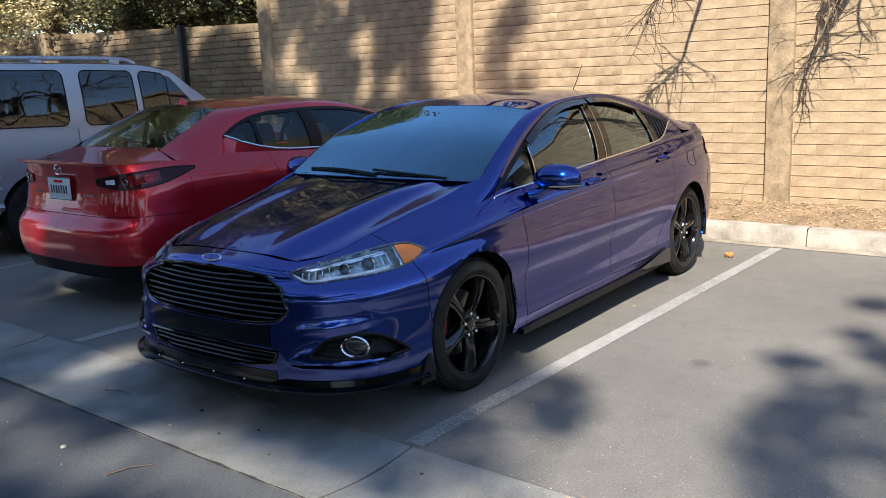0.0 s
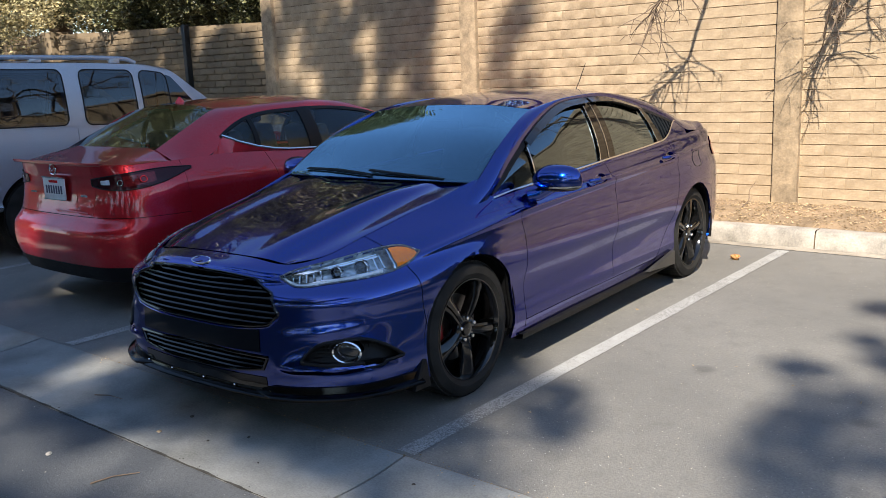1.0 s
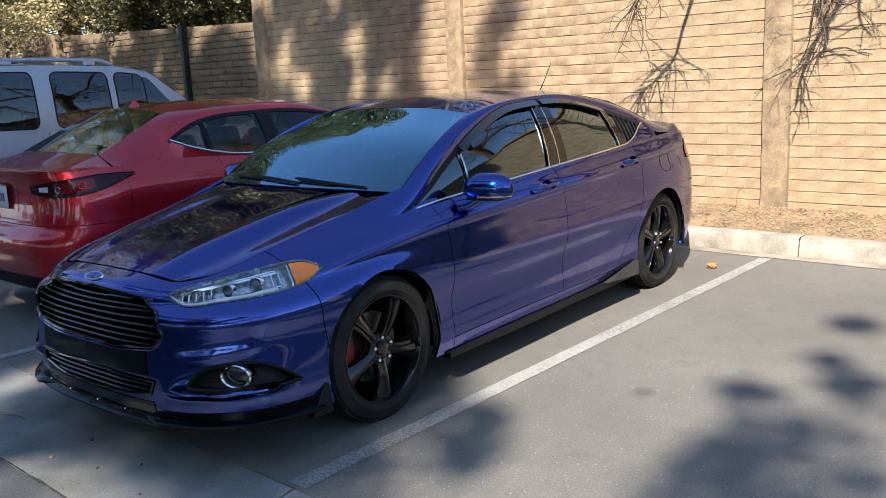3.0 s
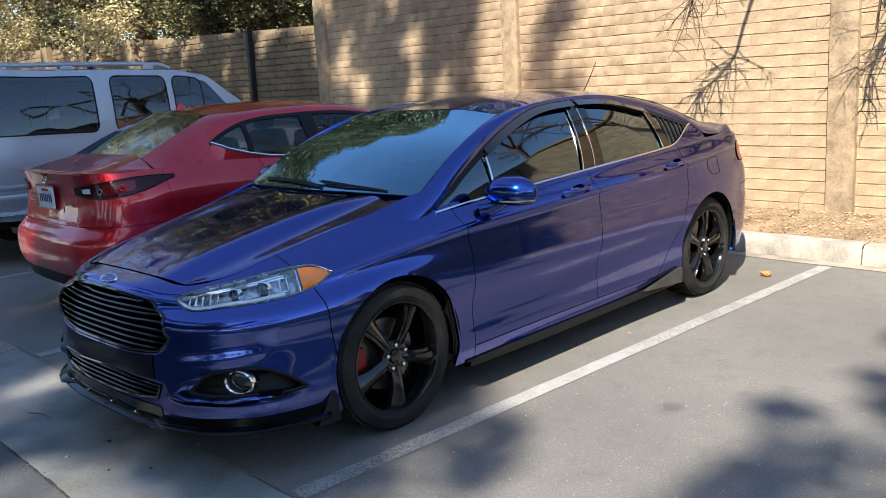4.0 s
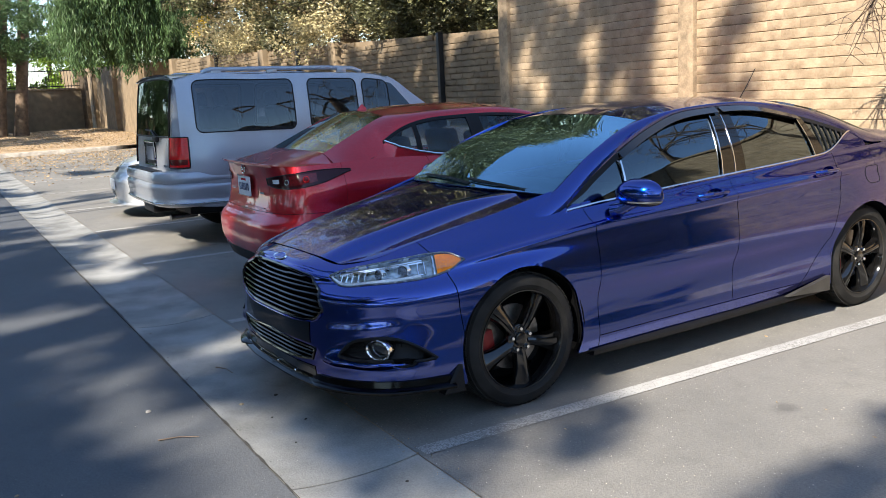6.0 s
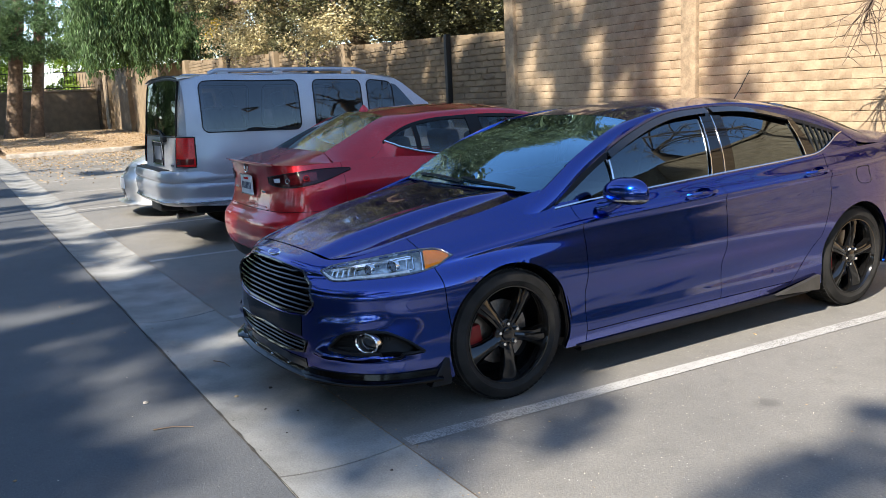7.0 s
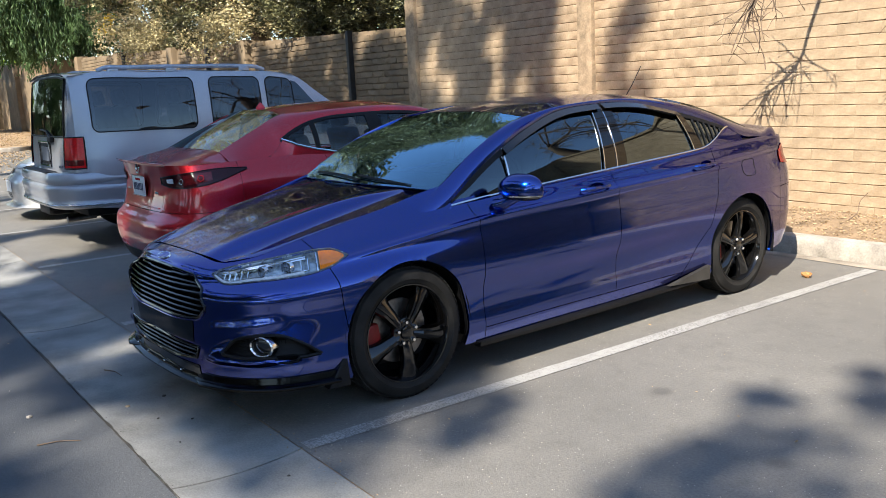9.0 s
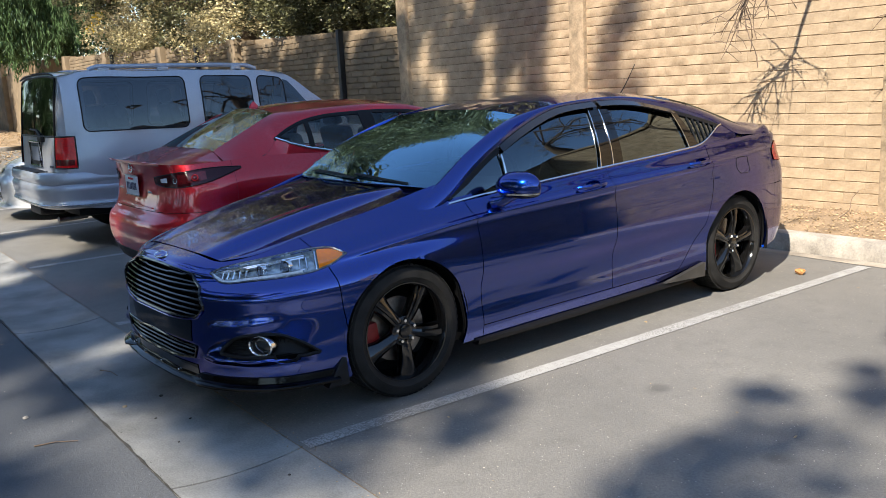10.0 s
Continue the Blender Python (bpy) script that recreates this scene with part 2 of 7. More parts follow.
def mat(name, color, rough=0.5, metal=0.0, var=0.12, scale=3.0, fine=60.0, bump=0.0, coat=0.0, per_object=0.0, per_island=0.0,
        second=None, rough_var=0.1, transmission=0.0, ior=1.45, alpha=1.0, spec=0.5, emission=None, strength=0.0, translucent=0.0):
    m = bpy.data.materials.new(name)
    m.use_nodes = True
    nt, nd, ln = m.node_tree, m.node_tree.nodes, m.node_tree.links
    b = nd["Principled BSDF"]
    b.inputs["Roughness"].default_value, b.inputs["Metallic"].default_value = rough, metal
    b.inputs["Coat Weight"].default_value, b.inputs["Coat Roughness"].default_value = coat, 0.03
    b.inputs["Transmission Weight"].default_value, b.inputs["IOR"].default_value = transmission, ior
    b.inputs["Specular IOR Level"].default_value, b.inputs["Alpha"].default_value = spec, alpha
    col = (*color, 1)
    b.inputs["Base Color"].default_value = col
    if emission:
        b.inputs["Emission Color"].default_value, b.inputs["Emission Strength"].default_value = (*emission, 1), strength
    if var <= 0 and bump <= 0:
        return m
    tc = nd.new("ShaderNodeTexCoord")
    n1, n2 = nd.new("ShaderNodeTexNoise"), nd.new("ShaderNodeTexNoise")
    for n, s, det in ((n1, scale, 5), (n2, fine, 3)):
        n.inputs["Scale"].default_value, n.inputs["Detail"].default_value = s, det
        ln.new(tc.outputs["Object"], n.inputs["Vector"])
    mix = nd.new("ShaderNodeMix")
    mix.data_type = "RGBA"
    dark = tuple(c * (1 - var * 1.6) for c in color)
    lite = second or tuple(min(1, c * (1 + var * 1.6)) for c in color)
    mix.inputs["A"].default_value, mix.inputs["B"].default_value = (*dark, 1), (*lite, 1)
    addn = nd.new("ShaderNodeMath")
    addn.operation = "MULTIPLY_ADD"
    ln.new(n2.outputs["Fac"], addn.inputs[0])
    addn.inputs[1].default_value = 0.35
    ln.new(n1.outputs["Fac"], addn.inputs[2])
    rng = nd.new("ShaderNodeMapRange")
    rng.inputs["From Min"].default_value, rng.inputs["From Max"].default_value = 0.42, 0.92
    ln.new(addn.outputs[0], rng.inputs["Value"])
    ln.new(rng.outputs["Result"], mix.inputs["Factor"])
    out = mix.outputs["Result"]
    if per_object or per_island:
        src = nd.new("ShaderNodeObjectInfo").outputs["Random"] if per_object else nd.new("ShaderNodeNewGeometry").outputs["Random Per Island"]
        amount = per_object or per_island
        vr = nd.new("ShaderNodeMapRange")
        vr.inputs["To Min"].default_value, vr.inputs["To Max"].default_value = 1 - amount, 1 + amount
        ln.new(src, vr.inputs["Value"])
        hsv = nd.new("ShaderNodeHueSaturation")
        ln.new(vr.outputs["Result"], hsv.inputs["Value"])
        ln.new(out, hsv.inputs["Color"])
        out = hsv.outputs["Color"]
    ln.new(out, b.inputs["Base Color"])
    rr = nd.new("ShaderNodeMapRange")
    rr.inputs["To Min"].default_value, rr.inputs["To Max"].default_value = max(0.01, rough - rough_var), min(1, rough + rough_var)
    ln.new(n1.outputs["Fac"], rr.inputs["Value"])
    ln.new(rr.outputs["Result"], b.inputs["Roughness"])
    if bump:
        bp = nd.new("ShaderNodeBump")
        bp.inputs["Strength"].default_value, bp.inputs["Distance"].default_value = bump, 0.004
        ln.new(n2.outputs["Fac"], bp.inputs["Height"])
        ln.new(bp.outputs["Normal"], b.inputs["Normal"])
    if translucent:
        tr = nd.new("ShaderNodeBsdfTranslucent")
        ln.new(out, tr.inputs["Color"])
        ms = nd.new("ShaderNodeMixShader")
        ms.inputs["Fac"].default_value = translucent
        ln.new(b.outputs[0], ms.inputs[1])
        ln.new(tr.outputs[0], ms.inputs[2])
        ln.new(ms.outputs[0], nd["Material Output"].inputs[0])
    return m


def glass_mat(name, tint, rough=0.0, gloss=2.4, sheen=(0.9, 0.96, 1.0)):
    """Thin tinted pane: a gloss over a tinted see-through sheet."""
    m = bpy.data.materials.new(name)
    m.use_nodes = True
    nd, ln = m.node_tree.nodes, m.node_tree.links
    nd.remove(nd["Principled BSDF"])
    tr, gl, fr, mx = (nd.new("ShaderNode" + k) for k in ("BsdfTransparent", "BsdfGlossy", "Fresnel", "MixShader"))
    tr.inputs["Color"].default_value = (*tint, 1)
    gl.inputs["Roughness"].default_value = rough
    gl.inputs["Color"].default_value = (*sheen, 1)
    fr.inputs["IOR"].default_value = 1.75
    add = nd.new("ShaderNodeMath")
    add.operation, add.use_clamp = "MULTIPLY_ADD", True
    add.inputs[1].default_value, add.inputs[2].default_value = gloss, 0.0
    ln.new(fr.outputs[0], add.inputs[0])
    ln.new(add.outputs[0], mx.inputs[0])
    ln.new(tr.outputs[0], mx.inputs[1])
    ln.new(gl.outputs[0], mx.inputs[2])
    ln.new(mx.outputs[0], nd["Material Output"].inputs[0])
    return m


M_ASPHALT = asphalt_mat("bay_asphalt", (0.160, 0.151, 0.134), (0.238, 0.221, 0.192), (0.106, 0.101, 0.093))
# Aisle copy is darker and bluer: tree shade is put into its colour.
M_AISLE = asphalt_mat("shaded_aisle_asphalt", (0.066, 0.070, 0.076), (0.100, 0.102, 0.106), (0.043, 0.045, 0.047), 0.3)
M_CONCRETE = mat("gutter_concrete", (0.205, 0.202, 0.188), 0.85, var=0.30, scale=2.6, fine=110, bump=0.5)
M_KERB = mat("kerb_concrete", (0.333, 0.296, 0.248), 0.9, var=0.28, scale=5, fine=60, bump=0.8)
M_APRON = mat("apron_concrete", (0.288, 0.245, 0.191), 0.92, var=0.3, scale=3, fine=90, bump=0.5)
M_LINE = line_mat()
M_BRICK = mat("slump_block", (0.389, 0.281, 0.173), 0.92, var=0.20, scale=6, fine=42, bump=1.0, per_object=0.05, second=(0.461, 0.346, 0.223))
M_BRICK_REST = mat("slump_block_rest", (0.389, 0.281, 0.173), 0.92, var=0.20, scale=6, fine=42, bump=1.0, per_island=0.05, second=(0.461, 0.346, 0.223))
# Darker than the blocks: the courses' shadow lines are put into this colour.
M_MORTAR = mat("mortar", (0.172, 0.120, 0.073), 0.95, var=0.15, scale=8, fine=90, bump=0.5)
M_PILASTER = mat("pilaster_concrete", (0.285, 0.210, 0.132), 0.92, var=0.26, scale=9, fine=45, bump=1.0)
# Brown of the old wall, taken darker to hold the trees' shade.
M_OLDWALL = mat("old_wall_block", (0.200, 0.148, 0.092), 0.92, var=0.16, scale=3, fine=60, bump=0.5, per_island=0.08)
M_DIRT = mat("dirt", (0.266, 0.185, 0.111), 0.95, var=0.25, scale=4, fine=50, bump=1.0)
M_STRAW = mat("dry_litter", (0.340, 0.244, 0.141), 0.9, var=0.3, scale=8, fine=60, per_island=0.3)
M_BLUE = paint("blue_paint", (0.0005, 0.028, 0.235), 0.20, 1.0, dust=0.04, edge=(0.01, 0.07, 0.5), coat=1.68)
M_RED = paint("red_paint", (0.50, 0.012, 0.020), 0.36, 0.6, dust=0.13)
M_SILVER = paint("silver_paint", (0.36, 0.38, 0.42), 0.42, 0.55, dust=0.12, coat=1.32)
M_WHITECAR = paint("pearl_paint", (0.46, 0.47, 0.48), 0.38, 0.2, dust=0.04)
M_RIM = mat("black_rim", (0.0045, 0.0043, 0.0042), 0.08, var=0.2, scale=25, rough_var=0.04, spec=0.8)
# Greyer than the skirt's black: dust, plus the fin's sunlight put into colour.
M_SKIRT = mat("dusty_sunlit_skirt", (0.035, 0.032, 0.028), 0.45, var=0.25, scale=12, fine=150)
M_GLOSSBLACK = mat("gloss_black", (0.002, 0.002, 0.0022), 0.05, var=0.1, scale=20, coat=0.0, rough_var=0.02, spec=0.65)
M_BLACK = mat("black_plastic", (0.005, 0.005, 0.0055), 0.5, var=0.15, scale=30, fine=300, bump=0.15, spec=0.25)
M_RUBBER = mat("tyre_rubber", (0.016, 0.015, 0.0135), 0.75, var=0.4, scale=9, fine=200, bump=0.25, spec=0.25)
M_SLAT = mat("grille_slat", (0.003, 0.003, 0.0035), 0.16, var=0.1, scale=30, spec=0.4)
M_SPLITTER = mat("splitter_plastic", (0.002, 0.002, 0.0022), 0.10, var=0.1, scale=20, rough_var=0.03, spec=0.22)
M_TAILRED = mat("tail_lens", (0.26, 0.008, 0.010), 0.10, var=0.2, scale=40, spec=0.5)
M_DARK = mat("dark_interior", (0.004, 0.004, 0.0045), 0.85, var=0.15, scale=10, spec=0.1)
M_SEAT = mat("seat_cloth", (0.05, 0.048, 0.045), 0.85, var=0.15, scale=30, fine=300, bump=0.2)
M_SEAT_TAN = mat("seat_grey_leather", (0.30, 0.27, 0.23), 0.6, var=0.12, scale=30, fine=300, bump=0.2)
M_CHROME = mat("chrome", (0.78, 0.79, 0.80), 0.12, metal=1.0, var=0.04, scale=40)
M_STEEL = mat("brake_steel", (0.22, 0.21, 0.20), 0.35, metal=1.0, var=0.2, scale=30)
M_CALIPER = mat("red_caliper", (0.22, 0.010, 0.008), 0.4, var=0.1, scale=30)
M_BEZEL = mat("lamp_bezel", (0.16, 0.17, 0.18), 0.25, metal=0.6, var=0.3, scale=30)
M_AMBER = mat("amber_lens", (1.0, 0.23, 0.003), 0.5, var=0.08, scale=60, spec=0.2)
M_REDLENS = mat("red_lens", (0.58, 0.010, 0.012), 0.12, var=0.15, scale=50, spec=0.4)
M_DARKLENS = mat("smoked_lens", (0.035, 0.004, 0.006), 0.06, var=0.1, scale=50, spec=0.35)
M_WHITELENS = mat("clear_lens", (0.75, 0.77, 0.8), 0.1, var=0.08, scale=50, coat=1.0)
M_PLATE = mat("plate_white", (0.7, 0.72, 0.74), 0.4, var=0.05, scale=30)
M_PLATE_DARK = mat("plate_blue_grey", (0.10, 0.12, 0.16), 0.35, var=0.2, scale=15)
M_PLATE_INK = mat("plate_ink", (0.05, 0.06, 0.12), 0.5, var=0.05, scale=30)
M_GLASS = glass_mat("windscreen_glass", (0.46, 0.64, 0.68), gloss=2.25, sheen=(0.50, 0.80, 1.0))
M_TINT = glass_mat("tinted_glass", (0.10, 0.11, 0.11), gloss=1.7, sheen=(.74, .9, 1.0))
M_LAMPBASE = mat("lamp_housing", (0.42, 0.46, 0.47), 0.18, metal=0.7, var=0.6, scale=22)
M_REDGLASS = glass_mat("green_glass", (0.66, 0.80, 0.74), gloss=1.25, sheen=(.86, .96, .94))
M_GUARD = mat("smoked_guard", (0.012, 0.012, 0.014), 0.10, var=0.1, scale=20, spec=0.9)
M_PROJECTOR = mat("projector_lens", (0.05, 0.055, 0.06), 0.05, var=0.1, scale=60, coat=1.0, metal=0.5)
M_CLEARGLASS = glass_mat("headlight_glass", (0.97, 0.98, 0.98), gloss=0.10)
M_BARK = mat("bark", (0.15, 0.105, 0.072), 0.95, var=0.3, scale=6, fine=40, bump=1.0)
M_LEAF = mat("oak_leaf", (0.066, 0.076, 0.028), 0.36, var=0.3, scale=2, per_island=0.6, second=(0.23, 0.22, 0.105), translucent=0.18)
M_LEAF_DRY = mat("dry_leaf", (0.44, 0.37, 0.17), 0.5, var=0.3, scale=2, per_island=0.5, second=(0.70, 0.60, 0.34), translucent=0.25)
M_NEEDLE = mat("conifer_leaf", (0.095, 0.16, 0.060), 0.5, var=0.3, scale=2, per_island=0.4, translucent=0.25)
M_BRIGHTLEAF = mat("bright_leaf", (0.17, 0.26, 0.035), 0.5, var=0.3, scale=2, per_island=0.4, translucent=0.4)
M_YELLOWLEAF = mat("yellow_leaf", (0.55, 0.38, 0.02), 0.5, var=0.2, scale=2, per_island=0.3, translucent=0.4)
M_IRON = mat("black_iron", (0.02, 0.02, 0.02), 0.5, var=0.2, scale=20)
M_WOODGATE = mat("gate_boards", (0.10, 0.075, 0.05), 0.85, var=0.25, scale=4, fine=40, bump=0.5)
M_LAMPBOWL = mat("lamp_bowl", (0.34, 0.35, 0.36), 0.22, metal=0.9, var=0.5, scale=28)
M_CLEARTINT = glass_mat("light_tint_glass", (0.74, 0.82, 0.80), gloss=0.6)
M_VANGLASS = glass_mat("privacy_glass", (0.16, 0.18, 0.21), gloss=1.0)
M_STRAW_GROUND = mat("needle_litter", (0.302, 0.216, 0.130), 0.95, var=0.3, scale=1.5, fine=25, bump=1.0)
M_PALEWALL = mat("pale_stucco", (0.66, 0.62, 0.56), 0.9, var=0.08, scale=1, fine=20)
M_SMOKERED = mat("smoked_red_lens", (0.10, 0.006, 0.008), 0.10, var=0.2, scale=60, coat=0.2)
M_CONE = mat("dry_cone", (0.42, 0.20, 0.07), 0.8, var=0.3, scale=60, fine=200, bump=0.6)
M_REARGLASS = glass_mat("rear_privacy_glass", (0.035, 0.038, 0.038), gloss=0.8)
M_GROUT = mat("dark_grit", (0.040, 0.036, 0.030), 0.95, var=0.3, scale=20, fine=120, bump=0.8)

# ---- ground, gutter, kerb ----
GX0, GX1 = -70.0, 14.0
G_OUT, G_IN = -1.265, -0.69


def slab(name, x0, x1, y0, y1, z, material, label, step=None, rough=0.0, group=""):
    bm = bmesh.new()
    nx, ny = (max(2, int((x1 - x0) / step)), max(2, int((y1 - y0) / step))) if step else (2, 2)
    P = [[(x, y, z + (rough * noise.noise((x * 2.1, y * 2.1, 3)) if rough else 0)) for x in np.linspace(x0, x1, nx)] for y in np.linspace(y0, y1, ny)]
    ob = part(name, sheet(P, bm), material)
    return tagged(ob, label, "ground", kind="structure")


slab("ground", -900, 900, -900, 900, -0.06, M_DIRT, "dry bare ground reaching the horizon")
slab("road", -70, 40, -26, G_OUT - 0.009, 0.0, M_AISLE, "weathered grey asphalt driving aisle, tree shade in its dark bluish colour", 1.2, 0.006)
slab("parking_asphalt", -30, 16, G_IN + 0.009, 4.262, 0.0, M_ASPHALT, "weathered grey asphalt parking bays")


def gutter():
    """Shallow concrete swale cast in bays, with joints between them."""
    root = thing("gutter", "pale grey concrete drainage gutter cast in bays", "gutter", kind="structure")
    joints = [1.075 + k * 3.13 for k in range(-12, 5)]
    for a, b in zip(joints, joints[1:]):
        rows = []
        for y in np.linspace(G_OUT, G_IN, 9):
            v = (y - (G_OUT + G_IN) / 2) / ((G_IN - G_OUT) / 2)
            rows.append([(x, y, 0.004 - 0.022 * (1 - v * v)) for x in np.linspace(a + 0.006, b - 0.006, 12)])
        bm = rim_in(sheet(rows), 0.03)
        part("gutter_bay", bm, M_CONCRETE, root)
    bm = box(60, G_IN - G_OUT + 0.02, 0.02, -12, (G_OUT + G_IN) / 2, -0.045)
    part("gutter_bed", bm, M_GROUT, root)


def edge_crack():
    """Broken joint, packed with dark dirt, between the gutter and the aisle's asphalt."""
    rows = []
    for x in np.linspace(-9, 3.4, 620):
        w = .0045 + .0085 * noise.noise((x * 1.3, 3, 0)) + .0055 * noise.noise((x * 9, 0, 4)) + .003 * noise.noise((x * 40, 0, 2))
        c = G_OUT - .004 + .010 * noise.noise((x * 1.1, 8, 1)) + .005 * noise.noise((x * 7, 1, 1))
        w = max(.0016, w)
        rows.append([(x, c - w, .0046), (x, c, .0056), (x, c + w, .0050)])
    ob = part("edge_crack", sheet(rows, flip=True), M_GROUT)
    tagged(ob, "dark dirt-filled crack along the gutter's outer edge", "crack", kind="structure")


gutter()
edge_crack()


def parking_line(x, y0, y1, lean=0.0):
    rows = []
    for y in np.linspace(y0, y1, 60):
        e0, e1 = (0.004 * noise.noise((x * 7, y * 9, k)) for k in (0, 5))
        rows.append([(x - 0.048 + e0 + lean * y, y, 0.004), (x + lean * y, y, 0.0045), (x + 0.048 + e1 + lean * y, y, 0.004)])
    ob = part("parking_line", sheet(rows, flip=True), M_LINE)
    tagged(ob, "worn white painted parking bay line on asphalt", "road marking", "parking lines", "structure")


for k, x in enumerate((1.06, -1.76, -4.62, -7.45, -10.25, -13.6, -16.8, -20.2)):
    parking_line(x, -0.66, 4.09 if k < 5 else 4.0)


def kerb(x0, x1, y, h, name, depth=0.16):
    root = thing(name, "pale concrete kerb lit by the sun at the bay's end", "kerb", kind="structure")
    xs = np.arange(x0, x1, 3.05)
    for a in xs:
        prof = [(0, -0.05), (0, 0.02), (0.015, h - 0.03), (0.028, h - 0.008), (0.05, h), (depth, h), (depth, -0.05)]
        P = [[(xx, y + py, pz + 0.003 * noise.noise((xx, py * 9, pz * 9))) for xx in np.linspace(a + 0.005, a + 3.045, 10)] for py, pz in prof]
        part("kerb_stone", sheet(P), M_KERB, root)
    bm = box(x1 - x0, depth - 0.03, h - 0.03, (x0 + x1) / 2, y + depth / 2 + 0.006, h / 2 - 0.02)
    part("kerb_joint_fill", bm, M_MORTAR, root)


kerb(1.248 - 3.05 * 10, 1.248 + 3.05 * 3, 4.275, 0.15, "kerb")

rows = [[(x, y + .02 * noise.noise((x * 1.3, 4, y)) * (y < 4.2), .004) for x in np.linspace(-30, 13, 200)] for y in (4.125, 4.19, 4.262)]
tagged(part("kerb_apron", sheet(rows), M_APRON), "sandy pale concrete apron at the kerb's foot", "kerb", kind="structure")

# strip of bare soil behind the kerb, up to the wall
rows = []
for y in np.linspace(4.42, 5.9, 24):
    rows.append([(x, y, 0.145 + 0.06 * min(1, (y - 4.42) / 0.6) + 0.022 * noise.noise((x * 3, y * 3, 1)) + 0.01 * noise.noise((x * 11, y * 11, 2)))
                 for x in np.linspace(-30, 12, 420)])
tagged(part("planting_strip", sheet(rows), M_DIRT), "dry soil strip with leaf litter along the wall", "soil", kind="structure")

# ---- walls ----
WY = 5.33          # face of the blocks
COURSE, BLOCK = 0.1016, 0.405
PIL_X = (0.66, -3.10, -6.76)
WALL_TOP = 3.02


def block_mesh(seed, w=BLOCK - 0.0016, h=COURSE - 0.0074, d=0.06):
    """One slump block: a soft-edged block with a bulged, uneven face."""
    bm = bmesh.new()
    xs, zs = [-1, -0.975, -0.5, 0.05, 0.55, 0.975, 1], [-1, -0.93, 0.93, 1]
    grid = []
    for z in zs:
        row = []
        for x in xs:
            back = 0.004 if abs(z) == 1 else 0.0008 if abs(x) == 1 else 0.0
            n = noise.noise((x * 1.7 + seed * 9.1, z * 1.7, seed)) * 0.0030
            sag = 0.0055 * noise.noise((x * 2.3, seed * 5, z)) if abs(z) == 1 else 0
            if z == -1:   # mortar squeezed flush near the ends, a wedge of shade between
                sag = -0.0048 if abs(x) > .9 else sag + 0.0022 * x * (1 if seed % 2 else -1)
            row.append(bm.verts.new((x * w / 2, back + n, z * h / 2 + sag)))
        grid.append(row)
    for a, b in zip(grid, grid[1:]):
        for i in range(len(xs) - 1):
            bm.faces.new((a[i], a[i + 1], b[i + 1], b[i]))
    ring = [grid[0][i] for i in range(7)] + [grid[j][6] for j in (1, 2, 3)] + [grid[3][i] for i in (5, 4, 3, 2, 1, 0)] + [grid[j][0] for j in (2, 1)]
    back = [bm.verts.new((v.co.x, d, v.co.z)) for v in ring]
    for i in range(len(ring)):
        j = (i + 1) % len(ring)
        bm.faces.new((ring[j], ring[i], back[i], back[j]))
    return bm


def wall_right():
    root = thing("wall_1", "tall sunlit tan slump-block wall with concrete pilasters", "wall", kind="structure")
    x0, x1 = -6.9, 16.0
    part("wall_core", box(x1 - x0, 0.18, WALL_TOP, (x0 + x1) / 2, WY + 0.097, WALL_TOP / 2), M_MORTAR, root, smooth=False)
    part("wall_cap", box(x1 - x0, 0.3, 0.08, (x0 + x1) / 2, WY + 0.1, WALL_TOP + 0.04, 0.01), M_PILASTER, root)
    for x in (*PIL_X, PIL_X[0] + 3.76, PIL_X[0] + 7.5, PIL_X[0] + 11.3):
        bm = box(0.236, 0.22, WALL_TOP - 0.02, x, WY + 0.05, WALL_TOP / 2 - 0.02, 0.012, 2)
        bmesh.ops.subdivide_edges(bm, edges=[e for e in bm.edges if e.calc_length() > 1], cuts=24)
        for v in bm.verts:
            v.co += Vector((noise.noise(v.co * 3), noise.noise(v.co * 3 + Vector((7, 0, 0))), 0)) * 0.004
        part("pilaster", bm, M_PILASTER, root, "rough cast concrete pilaster")
    meshes = []
    for s in range(5):
        me = bpy.data.meshes.new("block")
        bm = block_mesh(s + 1)
        bm.to_mesh(me)
        bm.free()
        me.materials.append(M_BRICK)
        me.shade_smooth()
        me.set_sharp_from_angle(angle=radians(25))
        meshes.append(me)
    rest = bmesh.new()
    rng = random.Random(5)
    count = 0
    n_course = int(WALL_TOP / COURSE) + 1
    for c in range(n_course):
        z = -0.039 + COURSE * (c + 0.5)
        off = 0.008 + (c % 2) * BLOCK / 2 + rng.uniform(-0.012, 0.012)
        x = x0 + off
        while x < x1:
            xm = x + BLOCK / 2
            x += BLOCK
            m = Matrix.Translation((xm, WY + rng.uniform(-0.0022, 0.0022), z + rng.uniform(-0.0015, 0.0015)))
            if -1.0 < xm < 2.2 and .1 < z < 2.4 and count < 300:
                ob = new("block", meshes[rng.randrange(5)])
                ob.parent = root
                ob.matrix_basis = m
                count += 1
            else:
                me2 = meshes[rng.randrange(5)]
                nb = len(rest.verts)
                rest.from_mesh(me2)
                rest.verts.ensure_lookup_table()
                for v in rest.verts[nb:]:
                    v.co = m @ v.co
    ob = part("blocks", rest, M_BRICK_REST, root)
    ob["kind"] = "stuff"


